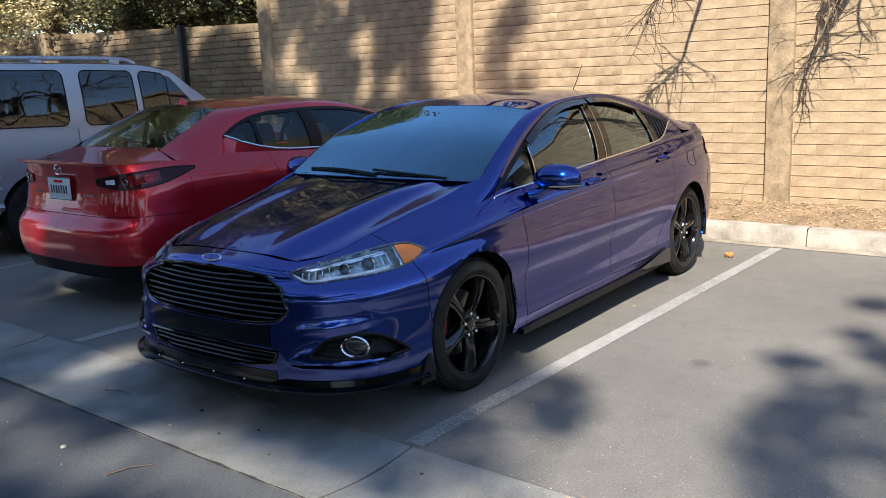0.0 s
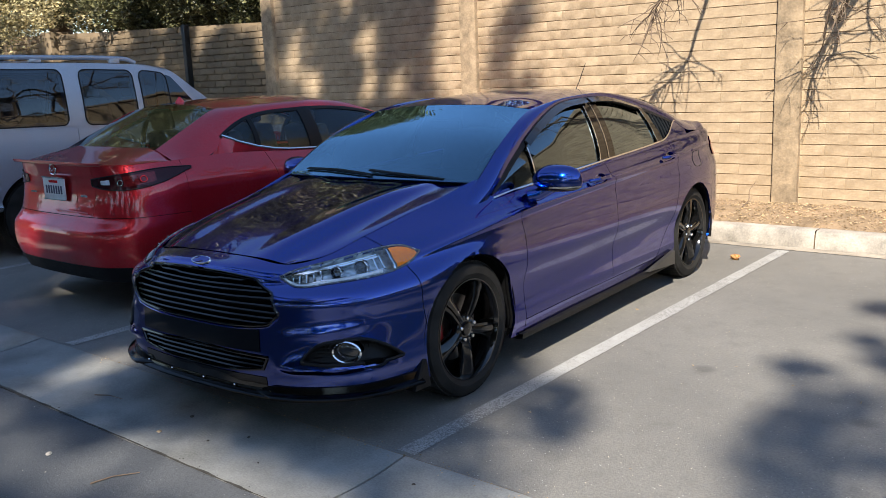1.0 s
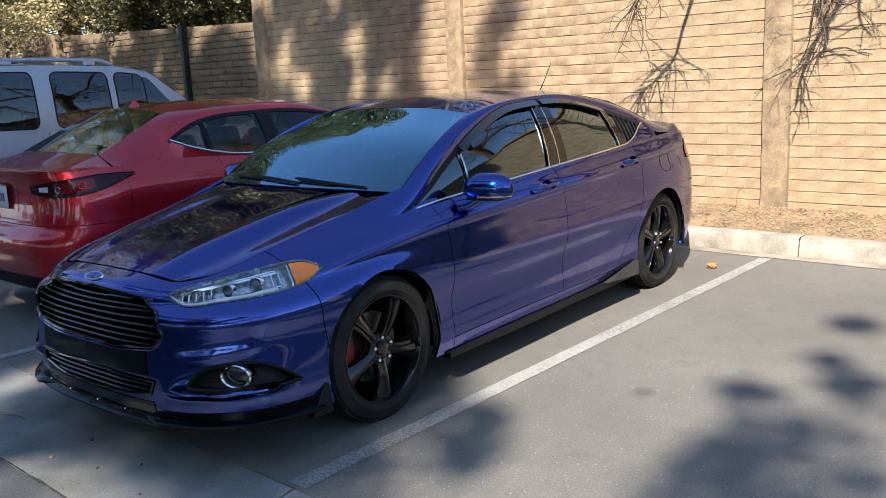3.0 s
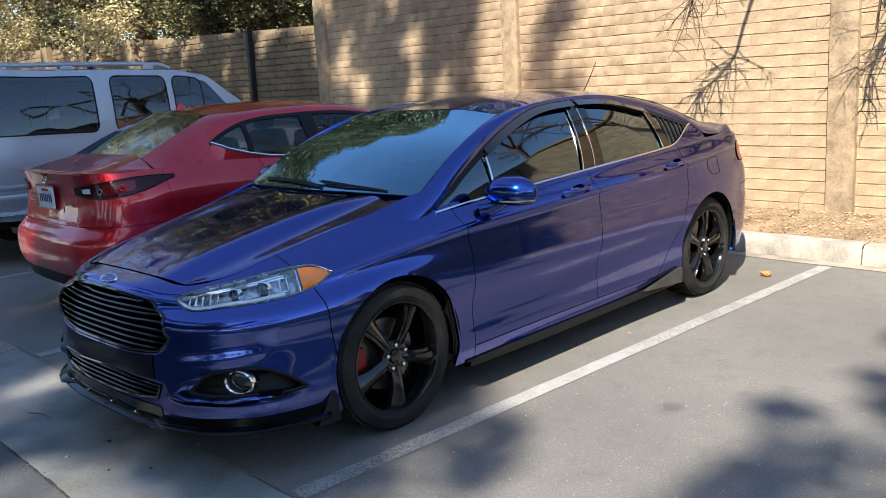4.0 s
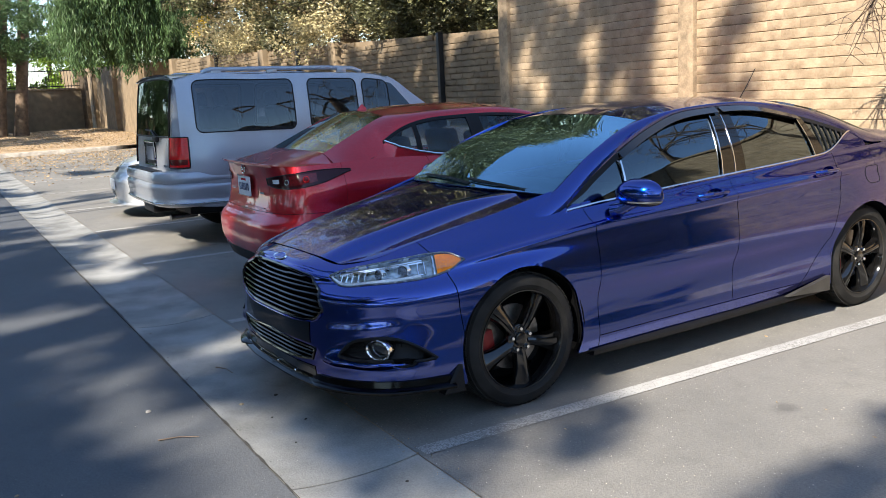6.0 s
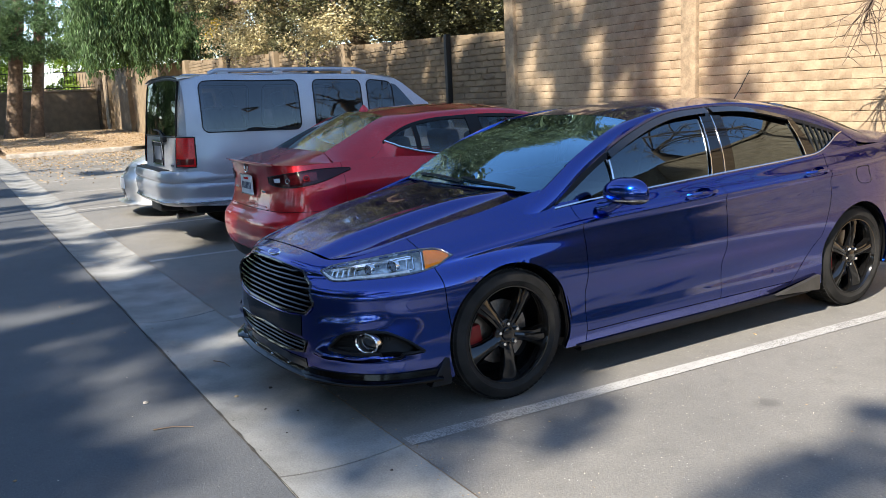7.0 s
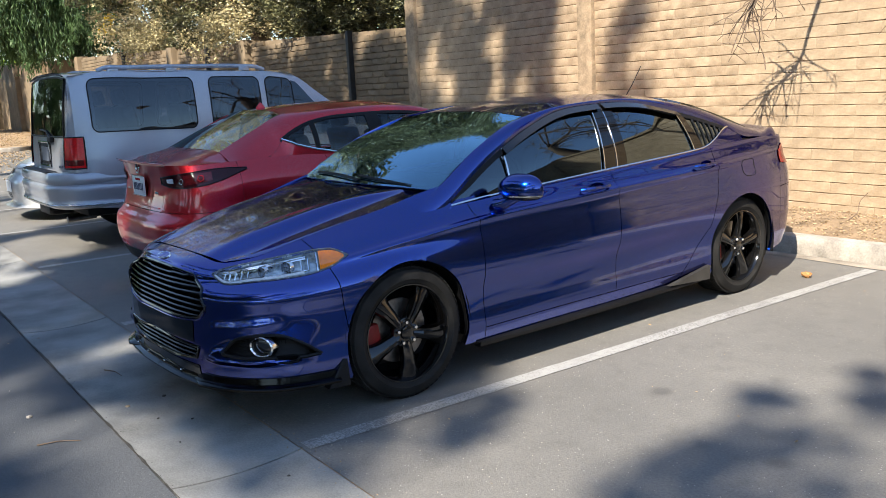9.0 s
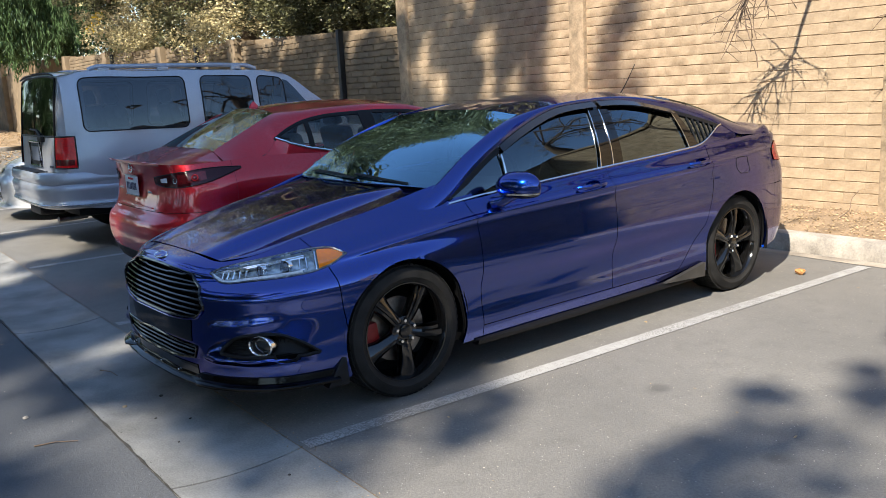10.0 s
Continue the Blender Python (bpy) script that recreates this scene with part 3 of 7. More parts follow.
def wall_left():
    """Older, lower wall that carries on past the last pilaster."""
    root = thing("wall_2", "older shaded brown block wall with a dark post, overhung by trees", "wall", kind="structure")
    x0, x1, y = -62.0, -6.9, 5.86
    top = lambda x: 2.47 + 0.031 * (-6.9 - x)  # noqa: E731
    P = [[(x0, y + 0.05, -0.1), (x1, y + 0.05, -0.1)], [(x0, y + 0.05, top(x0)), (x1, y + 0.05, top(x1))],
         [(x0, y + 0.25, top(x0)), (x1, y + 0.25, top(x1))], [(x0, y + 0.25, -0.1), (x1, y + 0.25, -0.1)]]
    part("wall_core", sheet(P), M_OLDWALL, root, smooth=False)
    part("return", box(0.2, 0.6, WALL_TOP, -6.80, y - 0.2, WALL_TOP / 2), M_PILASTER, root, smooth=False)
    rest, rng = bmesh.new(), random.Random(8)
    mm = []
    for s in range(4):
        me = bpy.data.meshes.new("old_block")
        bm = block_mesh(s + 11, 0.40 - 0.005, 0.105 - 0.012)
        bm.to_mesh(me)
        bm.free()
        mm.append(me)
    for c in range(40):
        z = 0.05 + 0.105 * (c + 0.5)
        x = x1 - 0.2 - (c % 2) * 0.2
        while x > -30:
            if z < top(x) - 0.05:
                nb = len(rest.verts)
                rest.from_mesh(mm[rng.randrange(4)])
                rest.verts.ensure_lookup_table()
                for v in rest.verts[nb:]:
                    v.co = v.co + Vector((x, y + rng.uniform(-0.004, 0.004), z))
            x -= 0.4
    ob = part("old_blocks", rest, M_OLDWALL, root)
    ob["kind"] = "stuff"
    for x in (-9.55, -16.5, -23.5):
        part("post", box(0.09, 0.10, top(x) + 0.06, x, y - 0.05, top(x) / 2, 0.008), M_IRON, root, "dark painted post")
    for x in (-14.2, -19, -24, -29, -35, -41, -47, -53):
        part("pilaster", box(0.42, 0.4, top(x) + 0.08, x, y + 0.05, top(x) / 2, 0.02), M_OLDWALL, root)


wall_right()
wall_left()

# ---- the blue saloon ----
def arr(*cols):
    return [list(p) for p in zip(*cols)]


BLUE_LEVELS = [
    # each level: half width, place along the car, height; from the nose's middle round the side to the tail's middle
    ((0, .30, .58, .79, .89, .90, .885, .875, .875, .88, .90, .885, .79, .51, 0),
     (-.93, -.92, -.865, -.70, -.42, 0, .5, 1.0, 1.6, 2.3, 2.85, 3.3, 3.63, 3.82, 3.86),
     (.215, .215, .21, .205, .20, .20, .195, .195, .20, .205, .22, .25, .27, .28, .28)),
    ((0, .30, .58, .79, .895, .915, .90, .89, .89, .895, .915, .90, .81, .53, 0),
     (-.94, -.93, -.875, -.715, -.42, 0, .5, 1.0, 1.6, 2.3, 2.85, 3.3, 3.66, 3.85, 3.89),
     (.30, .30, .29, .285, .285, .30, .29, .29, .30, .31, .33, .35, .37, .38, .39)),
    ((0, .30, .57, .78, .89, .922, .905, .898, .898, .905, .922, .905, .82, .54, 0),
     (-.945, -.935, -.88, -.72, -.42, 0, .5, 1.0, 1.6, 2.3, 2.85, 3.3, 3.67, 3.87, 3.915),
     (.42, .415, .40, .40, .40, .43, .42, .42, .43, .44, .46, .48, .50, .52, .53)),
    ((0, .30, .56, .76, .88, .922, .915, .912, .912, .915, .925, .905, .82, .54, 0),
     (-.94, -.93, -.87, -.71, -.42, 0, .5, 1.0, 1.6, 2.3, 2.85, 3.3, 3.67, 3.88, 3.93),
     (.54, .535, .52, .52, .53, .56, .57, .57, .58, .59, .60, .62, .64, .66, .67)),
    ((0, .29, .547, .749, .877, .918, .905, .90, .90, .905, .92, .895, .81, .53, 0),
     (-.928, -.918, -.869, -.713, -.42, 0, .5, 1.0, 1.6, 2.3, 2.85, 3.3, 3.66, 3.86, 3.90),
     (.66, .655, .645, .645, .662, .70, .72, .74, .75, .77, .78, .80, .81, .83, .84)),
    ((0, .26, .47, .66, .80, .875, .885, .885, .885, .88, .875, .845, .77, .50, 0),
     (-.895, -.885, -.825, -.68, -.42, 0, .5, 1.0, 1.6, 2.3, 2.85, 3.3, 3.64, 3.82, 3.855),
     (.735, .73, .71, .715, .745, .80, .845, .865, .885, .905, .925, .945, .955, .975, .985)),
    ((0, .25, .45, .60, .70, .755, .785, .80, .80, .79, .775, .745, .69, .45, 0),
     (-.865, -.855, -.80, -.68, -.45, 0, .5, 1.0, 1.6, 2.3, 2.85, 3.3, 3.62, 3.78, 3.81),
     (.765, .762, .745, .755, .79, .865, .925, .955, .985, 1.015, 1.045, 1.055, 1.045, 1.06, 1.075)),
    ((0, .25, .45, .55, .59, .632, .705, .74, .75, .74, .72, .69, .64, .43, 0),
     (-.79, -.787, -.755, -.63, -.42, 0, .5, 1.0, 1.6, 2.3, 2.85, 3.3, 3.60, 3.76, 3.79),
     (.79, .785, .765, .785, .838, .927, 1.030, .957, .987, 1.017, 1.047, 1.057, 1.05, 1.062, 1.076)),
]
BLUE_RAIL = ((.772, .22, .850), (.768, .385, .938), (.737, .60, 1.072), (.705, .80, 1.174), (.66, 1.066, 1.281), (.622, 1.345, 1.355), (.607, 1.60, 1.374), (.605, 2.0, 1.370),
             (.628, 2.40, 1.298), (.662, 2.70, 1.222), (.705, 2.92, 1.150), (.745, 3.05, 1.085))
BLUE_EDGE = ((.712, .20, .925), (.70, .345, 1.0), (.657, .68, 1.194), (.589, 1.09, 1.339), (.572, 1.45, 1.378), (.563, 1.70, 1.389), (.56, 2.0, 1.391), (.558, 2.40, 1.360),
             (.565, 2.72, 1.303), (.59, 3.08, 1.193), (.63, 3.40, 1.075))
TYRE_R, WHEELBASE = 0.335, 2.85


def along_y(P, n=400):
    """A curve as a function of y."""
    Q = curve_pts(P, n)
    return lambda y: np.array([np.interp(y, Q[:, 1], Q[:, k]) for k in range(3)])


def strip(f, ys, fs):
    """A sheet over y and a second parameter."""
    return np.array([[f(y, g) for y in ys] for g in fs])


def open_arches(bm, centres, r, hub):
    """Cuts round wheel openings out of a side panel."""
    for cy in centres:
        gone = [f for f in bm.faces if math.hypot(f.calc_center_median().y - cy, f.calc_center_median().z - hub) < r and f.calc_center_median().x > 0.55]
        edge = {v for f in gone for v in f.verts}
        bmesh.ops.delete(bm, geom=gone, context="FACES")
        for v in edge:
            if v.is_valid and v.is_boundary and v.co.x > 0.55:
                d = math.hypot(v.co.y - cy, v.co.z - hub)
                if d < r + 0.03 and v.co.z > 0.21:
                    k = r / d
                    v.co.y, v.co.z = cy + (v.co.y - cy) * k, hub + (v.co.z - hub) * k
    return bm


def region(bm, *cuts):
    b = bm.copy()
    for co, no in cuts:
        cut(b, co, no, 1)
    return b


def both(name, bm, material, parent, label="", depth=0.014):
    """A panel and its twin on the car's other side."""
    rim_in(bm, depth)
    twin = bm.copy()
    for v in twin.verts:
        v.co.x = -v.co.x
    bmesh.ops.reverse_faces(twin, faces=twin.faces[:])
    return part(name, bm, material, parent, label), part(name, twin, material, parent, label)


def whole(name, bm, material, parent, label="", depth=0.014):
    return part(name, rim_in(weld(mirror_x(bm)), depth), material, parent, label)


def car_wheel(parent, x, y, side, r=TYRE_R, rim=0.25, width=0.235, caliper=True, turn=-0.25, rim_mat=None):
    """A wheel with its tyre; side: 1 outwards to +x."""
    rim_mat = rim_mat or M_RIM
    w = width / 2
    flip = Matrix.Diagonal((side, 1, 1, 1))
    here = pose(x, y, r) @ (pose(0, 0, 0) if side > 0 else pose(0, 0, 0, 0, 0, 180))
    barrel = lathe([(-w * .8, rim * .93), (w * .55, rim * .93), (w * .78, rim * .965), (w * .86, rim), (w * .92, rim), (w * .92, rim * .975), (w * .80, rim * .945), (w * .5, rim * .91), (-w * .8, rim * .90)], 64)
    wheel = part("wheel", barrel, rim_mat, parent, "gloss black alloy wheel" if rim_mat is M_RIM else "")
    wheel.matrix_basis = here
    prof = [(-w * .85, rim * .98), (-w * .98, rim + .03), (-w, r - .05), (-w * .9, r - .016), (-w * .7, r - .003), (-w * .35, r), (w * .35, r),
            (w * .7, r - .003), (w * .88, r - .015), (w * .985, r - .045), (w, r - .06), (w * .97, rim + .022), (w * .93, rim + .006), (w * .84, rim * .985)]
    tyre = lathe([(a, b) for a, b in prof], 72)
    part("tyre", tyre, M_RUBBER, wheel, "worn black tyre")
    # tread blocks on the shoulders
    tb = bmesh.new()
    for k in range(64):
        a = 2 * math.pi * k / 64
        for sx in (-.62, -.2, .2, .62):
            b = box(w * .34, 2 * math.pi * r / 64 * .72, 0.006, sx * w, 0, r + (0.0 if abs(sx) < .5 else -.002))
            join(tb, turned(b, Matrix.Rotation(a + (0.02 if sx > 0 else 0), 4, "X")))
    part("tread", tb, M_RUBBER, wheel, smooth=False)
    part("brake_disc", lathe([(w * .1, .05), (w * .1, .165), (w * .02, .165), (w * .02, .05)], 40), M_STEEL, wheel)
    part("hub_back", lathe([(-w * .6, 0.001), (-w * .6, rim * .92), (-w * .5, rim * .92), (-w * .5, .001)], 40), M_DARK, wheel)
    if caliper:
        c = box(.05, .085, .15, w * .12, 0, 0, .015)
        part("brake_caliper", turned(c, Matrix.Rotation(radians(8), 4, "X") @ Matrix.Translation((0, -.165 * side, .012))), M_CALIPER, wheel, "red brake caliper")
    n = 5
    for k in range(n):
        a = 2 * math.pi * k / n + turn
        rows = []
        for u in np.linspace(0, 1, 11):
            rad = .045 + (rim * .955 - .045) * u
            hw = .024 + .016 * u + .055 * max(0, u - .62) ** 1.2
            xo = w * (.64 + .20 * math.sin(math.pi * (.15 + .62 * u))) + (.0 if u < .9 else .003)
            low = .010 + .012 * u
            rows.append([(xo - .05, rad, -hw - .005), (xo - low - .004, rad, -hw), (xo - low, rad, -hw + .004), (xo - .002, rad, -.004 - .003 * u), (xo, rad, .0), (xo - .004, rad, hw * .42),
                         (xo - low * .8, rad, hw * .5), (xo - low * .9, rad, hw * .86), (xo - .006 - low * .2, rad, hw * .94), (xo - .010 - low * .2, rad, hw), (xo - .05, rad, hw + .006)])
        b = sheet(np.array(rows))
        bmesh.ops.recalc_face_normals(b, faces=b.faces)
        part("spoke", turned(b, Matrix.Rotation(a, 4, "X")), rim_mat, wheel)
        nut = lathe([(w * .66, .0115), (w * .80, .0115), (w * .84, .008), (w * .84, .001)], 6)
        part("lug_nut", turned(nut, Matrix.Rotation(a + math.pi / 5, 4, "X") @ Matrix.Translation((0, .055, 0))), M_CHROME, wheel, "chrome lug nut")
    part("hub_cap", lathe([(w * .5, .078), (w * .66, .074), (w * .69, .066), (w * .69, .036), (w * .78, .034), (w * .80, .028), (w * .80, .001)], 40), rim_mat, wheel)
    return wheel


def blue_car():
    root = thing("blue_car", "deep blue metallic four-door saloon with black alloy wheels, parked", "car", pose(0, 0, 0, 0, 0, 2.3))
    rows = [arr(*lv) for lv in BLUE_LEVELS]
    for k, row in enumerate(rows[:6]):
        for p, dx in zip(row[11:13], (.018, .042)):
            p[0] -= dx
        for p in row[11:]:
            p[1] = 2.85 + (p[1] - 2.85) * .945
    crease = [0, 0, 0, .2, .7, 1, 1, 1, 1, 1, 1, .8, .3, 0, 0]
    scoop = [0, 0, 0, 0, 0, .3, 1, 1, 1, .9, 0, 0, 0, 0, 0]
    cols = list(zip(crease, scoop))
    l2 = [(p[0] - .017 * w, p[1], p[2] + .035 * w) for p, (_, w) in zip(rows[2], cols)]
    l2b = [(a[0] * .45 + b[0] * .55 - .004 * w, a[1] * .45 + b[1] * .55, a[2] * .45 + b[2] * .55) for a, b, (_, w) in zip(rows[1], l2, cols)]
    low5 = [(p[0] * .78 + q[0] * .22 - .003 * c, p[1], p[2] * .78 + q[2] * .22) for p, q, (c, _) in zip(rows[5], rows[4], cols)]
    up5 = [(p[0] * .8 + q[0] * .2 - .006 * c, p[1] * .8 + q[1] * .2, p[2] * .8 + q[2] * .2) for p, q, (c, _) in zip(rows[5], rows[6], cols)]
    mid5 = [(p[0] + .005 * c, p[1], p[2]) for p, (c, _) in zip(rows[5], cols)]
    each = 8
    P = net([rows[0], rows[1], l2b, l2, rows[3], rows[4], low5, mid5, up5, rows[6], rows[7]], 400, 0, each)
    top = 9 * each
    half = sheet(P[:top + 1])
    col = int(np.argmin(np.abs(P[top, :, 1] - .56) + 9 * (P[top, :, 0] < .7)))
    join(half, sheet(P[top:, :col + 1]))
    weld(half)
    bmesh.ops.recalc_face_normals(half, faces=half.faces)
    if sum(f.normal.x for f in half.faces) < 0:
        bmesh.ops.reverse_faces(half, faces=half.faces[:])
    half.normal_update()
    for line, amp, wide, under in (([(.50, -.90, .470), (.62, -.86, .478), (.72, -.77, .492), (.83, -.62, .515)], .010, .030, .42), ([(.47, -.92, .345), (.62, -.86, .338), (.74, -.77, .335), (.87, -.52, .338)], .026, .026, .5)):
        P = curve_pts(line, 40)
        for v in half.verts:
            if v.co.y < -.40 and .25 < v.co.z < .60 and v.co.x > .38:
                d = np.linalg.norm(P - np.array(v.co), axis=1)
                k = int(d.argmin())
                fade = min(1, k / 8, (39 - k) / 6) if d[k] < .1 else 0
                dz = v.co.z - P[k, 2]
                w = wide * (under if dz < 0 else 1.6)
                v.co += v.normal * amp * fade * math.exp(-(d[k] / w) ** 2)
    body = near_tree(half)
    lamp = on_surface(body, patch([(.462, -.812, .722), (.518, -.747, .749), (.594, -.638, .772), (.653, -.52, .788), (.70, -.41, .801), (.75, -.325, .803), (.815, -.285, .782)],
                                  [(.466, -.814, .718), (.538, -.805, .688), (.659, -.707, .692), (.764, -.559, .703), (.814, -.437, .721), (.832, -.351, .748), (.818, -.283, .779)], 66, 18))
    grille = on_surface(body, patch([(0, -.9, .735), (.15, -.9, .733), (.30, -.9, .722), (.385, -.88, .708), (.43, -.87, .675), (.475, -.86, .63), (.505, -.86, .59)],
                                    [(0, -.94, .512), (.15, -.94, .512), (.296, -.93, .516), (.40, -.90, .523), (.465, -.89, .536), (.508, -.88, .572)], 64, 30))
    intake = on_surface(body, patch([(0, -.94, .40), (.21, -.94, .391), (.455, -.91, .385)], [(0, -.94, .30), (.10, -.94, .301), (.30, -.93, .312), (.425, -.91, .33)], 50, 14))
    fog = on_surface(body, patch([(.613, -.86, .385), (.66, -.82, .44), (.728, -.765, .458), (.806, -.664, .455), (.85, -.575, .41), (.876, -.50, .353)],
                                 [(.613, -.86, .37), (.68, -.815, .357), (.75, -.759, .352), (.80, -.69, .35), (.845, -.608, .348), (.876, -.50, .35)], 50, 16))
    open_arches(half, (0, WHEELBASE), 0.372, TYRE_R)
    inner = half.copy()
    inner.normal_update()
    for v in inner.verts:
        v.co -= v.normal * 0.035
    hole(inner, on_surface(body, lamp, -.03), .03)
    whole("underbody", inner, M_DARK, root, depth=0.0)
    for p, margin in ((lamp, .008), (grille, .008), (intake, .008), (fog, .013)):
        hole(half, p, margin)
    g = 0.0022
    Y, Z = Vector((0, 1, 0)), Vector((0, 0, 1))
    f0, f1 = -.375, .487
    lean = Vector((0, 1, -.078)).normalized()
    bpost = Vector((0, 1.567, .65))
    rear, rn = Vector((0, 2.58, .90)), Vector((0, 1, -.32)).normalized()
    sl, slant = Vector((0, 2.445, .51)), Vector((0, 1, -1.05)).normalized()
    sill = Z * .265
    tilt = Vector((0, 1, .12)).normalized()
    whole("front_bumper", region(half, ((0, f0 - g, .6), -tilt)), M_BLUE, root)
    both("front_fender", region(half, ((0, f0 + g, .6), tilt), (Y * (f1 - g), -Y)), M_BLUE, root)
    both("rocker", region(half, (Y * (f1 + g), Y), (sl - slant * g, -slant), (sill - Z * g, -Z)), M_BLUE, root)
    both("front_door", region(half, (Y * (f1 + g), Y), (bpost - lean * g, -lean), (sill + Z * g, Z)), M_BLUE, root, "blue door with a dusty lower edge")
    both("rear_door", region(half, (bpost + lean * g, lean), (rear - rn * g, -rn), (sl - slant * g, -slant), (sill + Z * g, Z)), M_BLUE, root, "blue door with a dusty lower edge")
    q = region(half, (sl + slant * g, slant), (rear + rn * g, -rn))
    q = join(q, region(half, (rear + rn * g, rn), (Y * 3.36, -Y)))
    q = join(q, region(half, (Y * (3.36 + g), Y), (Z * (.70 + g), Z)))
    both("quarter_panel", weld(q), M_BLUE, root)
    whole("rear_bumper", region(half, (Y * (3.36 + g), Y), (Z * (.70 - g), -Z)), M_BLUE, root)

    hood = net([[(0, -.784, .793), (0, -.6, .852), (0, -.4, .896), (0, 0, .962), (0, .30, 1.0)],
                [(.2, -.782, .790), (.2, -.6, .849), (.21, -.4, .894), (.25, 0, .961), (.28, .31, .998)],
                [(.36, -.767, .780), (.38, -.61, .836), (.405, -.4, .889), (.42, 0, .965), (.45, .325, .998)],
                [(.385, -.757, .773), (.405, -.60, .822), (.43, -.4, .870), (.445, 0, .948), (.48, .335, .994)],
                [(.448, -.748, .767), (.546, -.62, .787), (.585, -.415, .839), (.627, 0, .926), (.699, .352, .998)]], 60, 40)
    whole("bonnet", sheet(hood, flip=True), M_BLUE, root, "glossy blue bonnet with raised creases", .02)

    belt, rail = along_y([p for p in rows[6][5:12]]), along_y(BLUE_RAIL)

    def side(y, f):
        b, r = belt(y), rail(y)
        p = b + (r - b) * f
        p[0] += .03 * 4 * f * (1 - f) * min(1, (r[2] - b[2]) / .34) ** 2
        return p

    def glass(y, f):
        p = side(y, f)
        p[0] -= .012
        return p

    ys = np.linspace
    def low_edge(y):
        """Where the side glass begins, as a fraction of the way up: it rises to a tip behind the rear door."""
        return min(1.0, max(0.0, (y - 2.50) / .43) ** 2.2)

    def pane(y, f):
        g0 = low_edge(y)
        return glass(y, g0 + (1 - g0) * f)

    def leaning(b0, t0, b1, t1, f0=.0, f1=.985, lift=0.0):
        """An upright strip of the side between two slanting lines."""
        return sheet([[side(b0 + (t0 - b0) * f + (b1 - b0 + (t1 - t0 - b1 + b0) * f) * u, f) + (lift, 0, 0) for u in (0, .33, .67, 1)] for f in ys(f0, f1, 12)])

    ys = np.linspace
    both("belt_trim", sheet(strip(lambda y, f: side(y, low_edge(y)) + (.006 * math.sin(f * 3.1), 0, .014 * f), np.concatenate([ys(.385, 2.5, 50), ys(2.52, 2.93, 24)]), ys(0, 1, 5))), M_CHROME, root, "thin chrome strip under the side glass", 0.006)
    both("quarter_fill", sheet(strip(lambda y, f: side(y, low_edge(y) * f), ys(2.50, 3.04, 30), ys(0, 1, 8))), M_BLUE, root)
    fr = lambda y, f: side(y, 1) + (side(y, .7) - side(y, 1)) * min(1, .034 / max(.02, np.linalg.norm(side(y, 1) - side(y, .7)))) * (1 - f)  # noqa: E731
    both("window_frame", sheet(strip(fr, ys(.40, 2.92, 90), (0, .5, 1.0))), M_BLACK, root, "black window frame", 0.02)
    guard = lambda y, f: fr(y, f) + (.030 - .024 * (f + .55) / 1.45, 0, .004)  # noqa: E731
    for a, b in ((.82, 1.70), (1.735, 2.45)):
        both("rain_guard", sheet(strip(guard, ys(a, b, 40), ys(-.20, .85, 8))), M_GUARD, root, "smoked plastic rain guard", 0.003)
    for name, a, b in (("quarter_light", .42, .79), ("front_window", .80, 1.66), ("rear_window", 1.70, 2.50), ("rear_quarter_light", 2.48, 2.925)):
        both(name, sheet(strip(pane, ys(a, b, 18), ys(.0, 1, 10))), M_TINT, root, "dark tinted side glass", 0.004)
    for nm, m, q in (("quarter_divider", M_CHROME, (.790, .815, .803, .826)), ("door_post", M_GLOSSBLACK, (1.558, 1.635, 1.668, 1.722)), ("door_post", M_GLOSSBLACK, (1.676, 1.732, 1.766, 1.806)),
                     ("rear_post", M_GLOSSBLACK, (2.458, 2.43, 2.565, 2.49))):
        both(nm, leaning(*q), m, root, "", .01)
    for q in ((1.553, 1.631, 1.559, 1.637), (1.668, 1.724, 1.674, 1.731), (2.454, 2.426, 2.459, 2.431)):
        both("post_strip", leaning(*q, .02, .93, .003), M_CHROME, root, "thin bright strip", .006)

    for k in range(6):
        y = 2.555 + .055 * k
        for s in (1, -1):
            fin = [(pane(y + .035 * f, f) + (.006, 0, 0)) * np.array((s, 1, 1)) for f in ys(.06, .94, 6)]
            part("quarter_louvre", tube(fin, .006, 5), M_BLACK, root)
    flap = on_surface(body, [(.9, 2.93 + .078 * math.copysign(abs(math.cos(a)) ** .6, math.cos(a)), .885 + .066 * math.copysign(abs(math.sin(a)) ** .6, math.sin(a))) for a in ys(0, 2 * math.pi, 41)[:-1]])
    part("fuel_flap_gap", ring(flap, .0024, 5), M_BLACK, root, "fine gap round the fuel flap")

    roof = net([[(0, 1.12, 1.371), (0, 1.45, 1.416), (0, 1.7, 1.431), (0, 2.0, 1.436), (0, 2.4, 1.412), (0, 2.75, 1.363)],
                [(.3, 1.115, 1.365), (.3, 1.45, 1.408), (.3, 1.7, 1.422), (.3, 2.0, 1.427), (.3, 2.4, 1.402), (.3, 2.74, 1.352)],
                [(.589, 1.09, 1.339), (.572, 1.45, 1.378), (.563, 1.7, 1.389), (.56, 2.0, 1.391), (.558, 2.4, 1.360), (.565, 2.72, 1.303)]], 30, 20)
    whole("roof", sheet(roof, flip=True), M_BLUE, root, "blue roof panel with a glass sunroof")
    edge, out = along_y(BLUE_EDGE), along_y([*BLUE_RAIL, (.735, 3.25, 1.062), (.71, 3.40, 1.055)])
    e = [edge(.20 + 3.20 * k / 99) for k in range(100)]
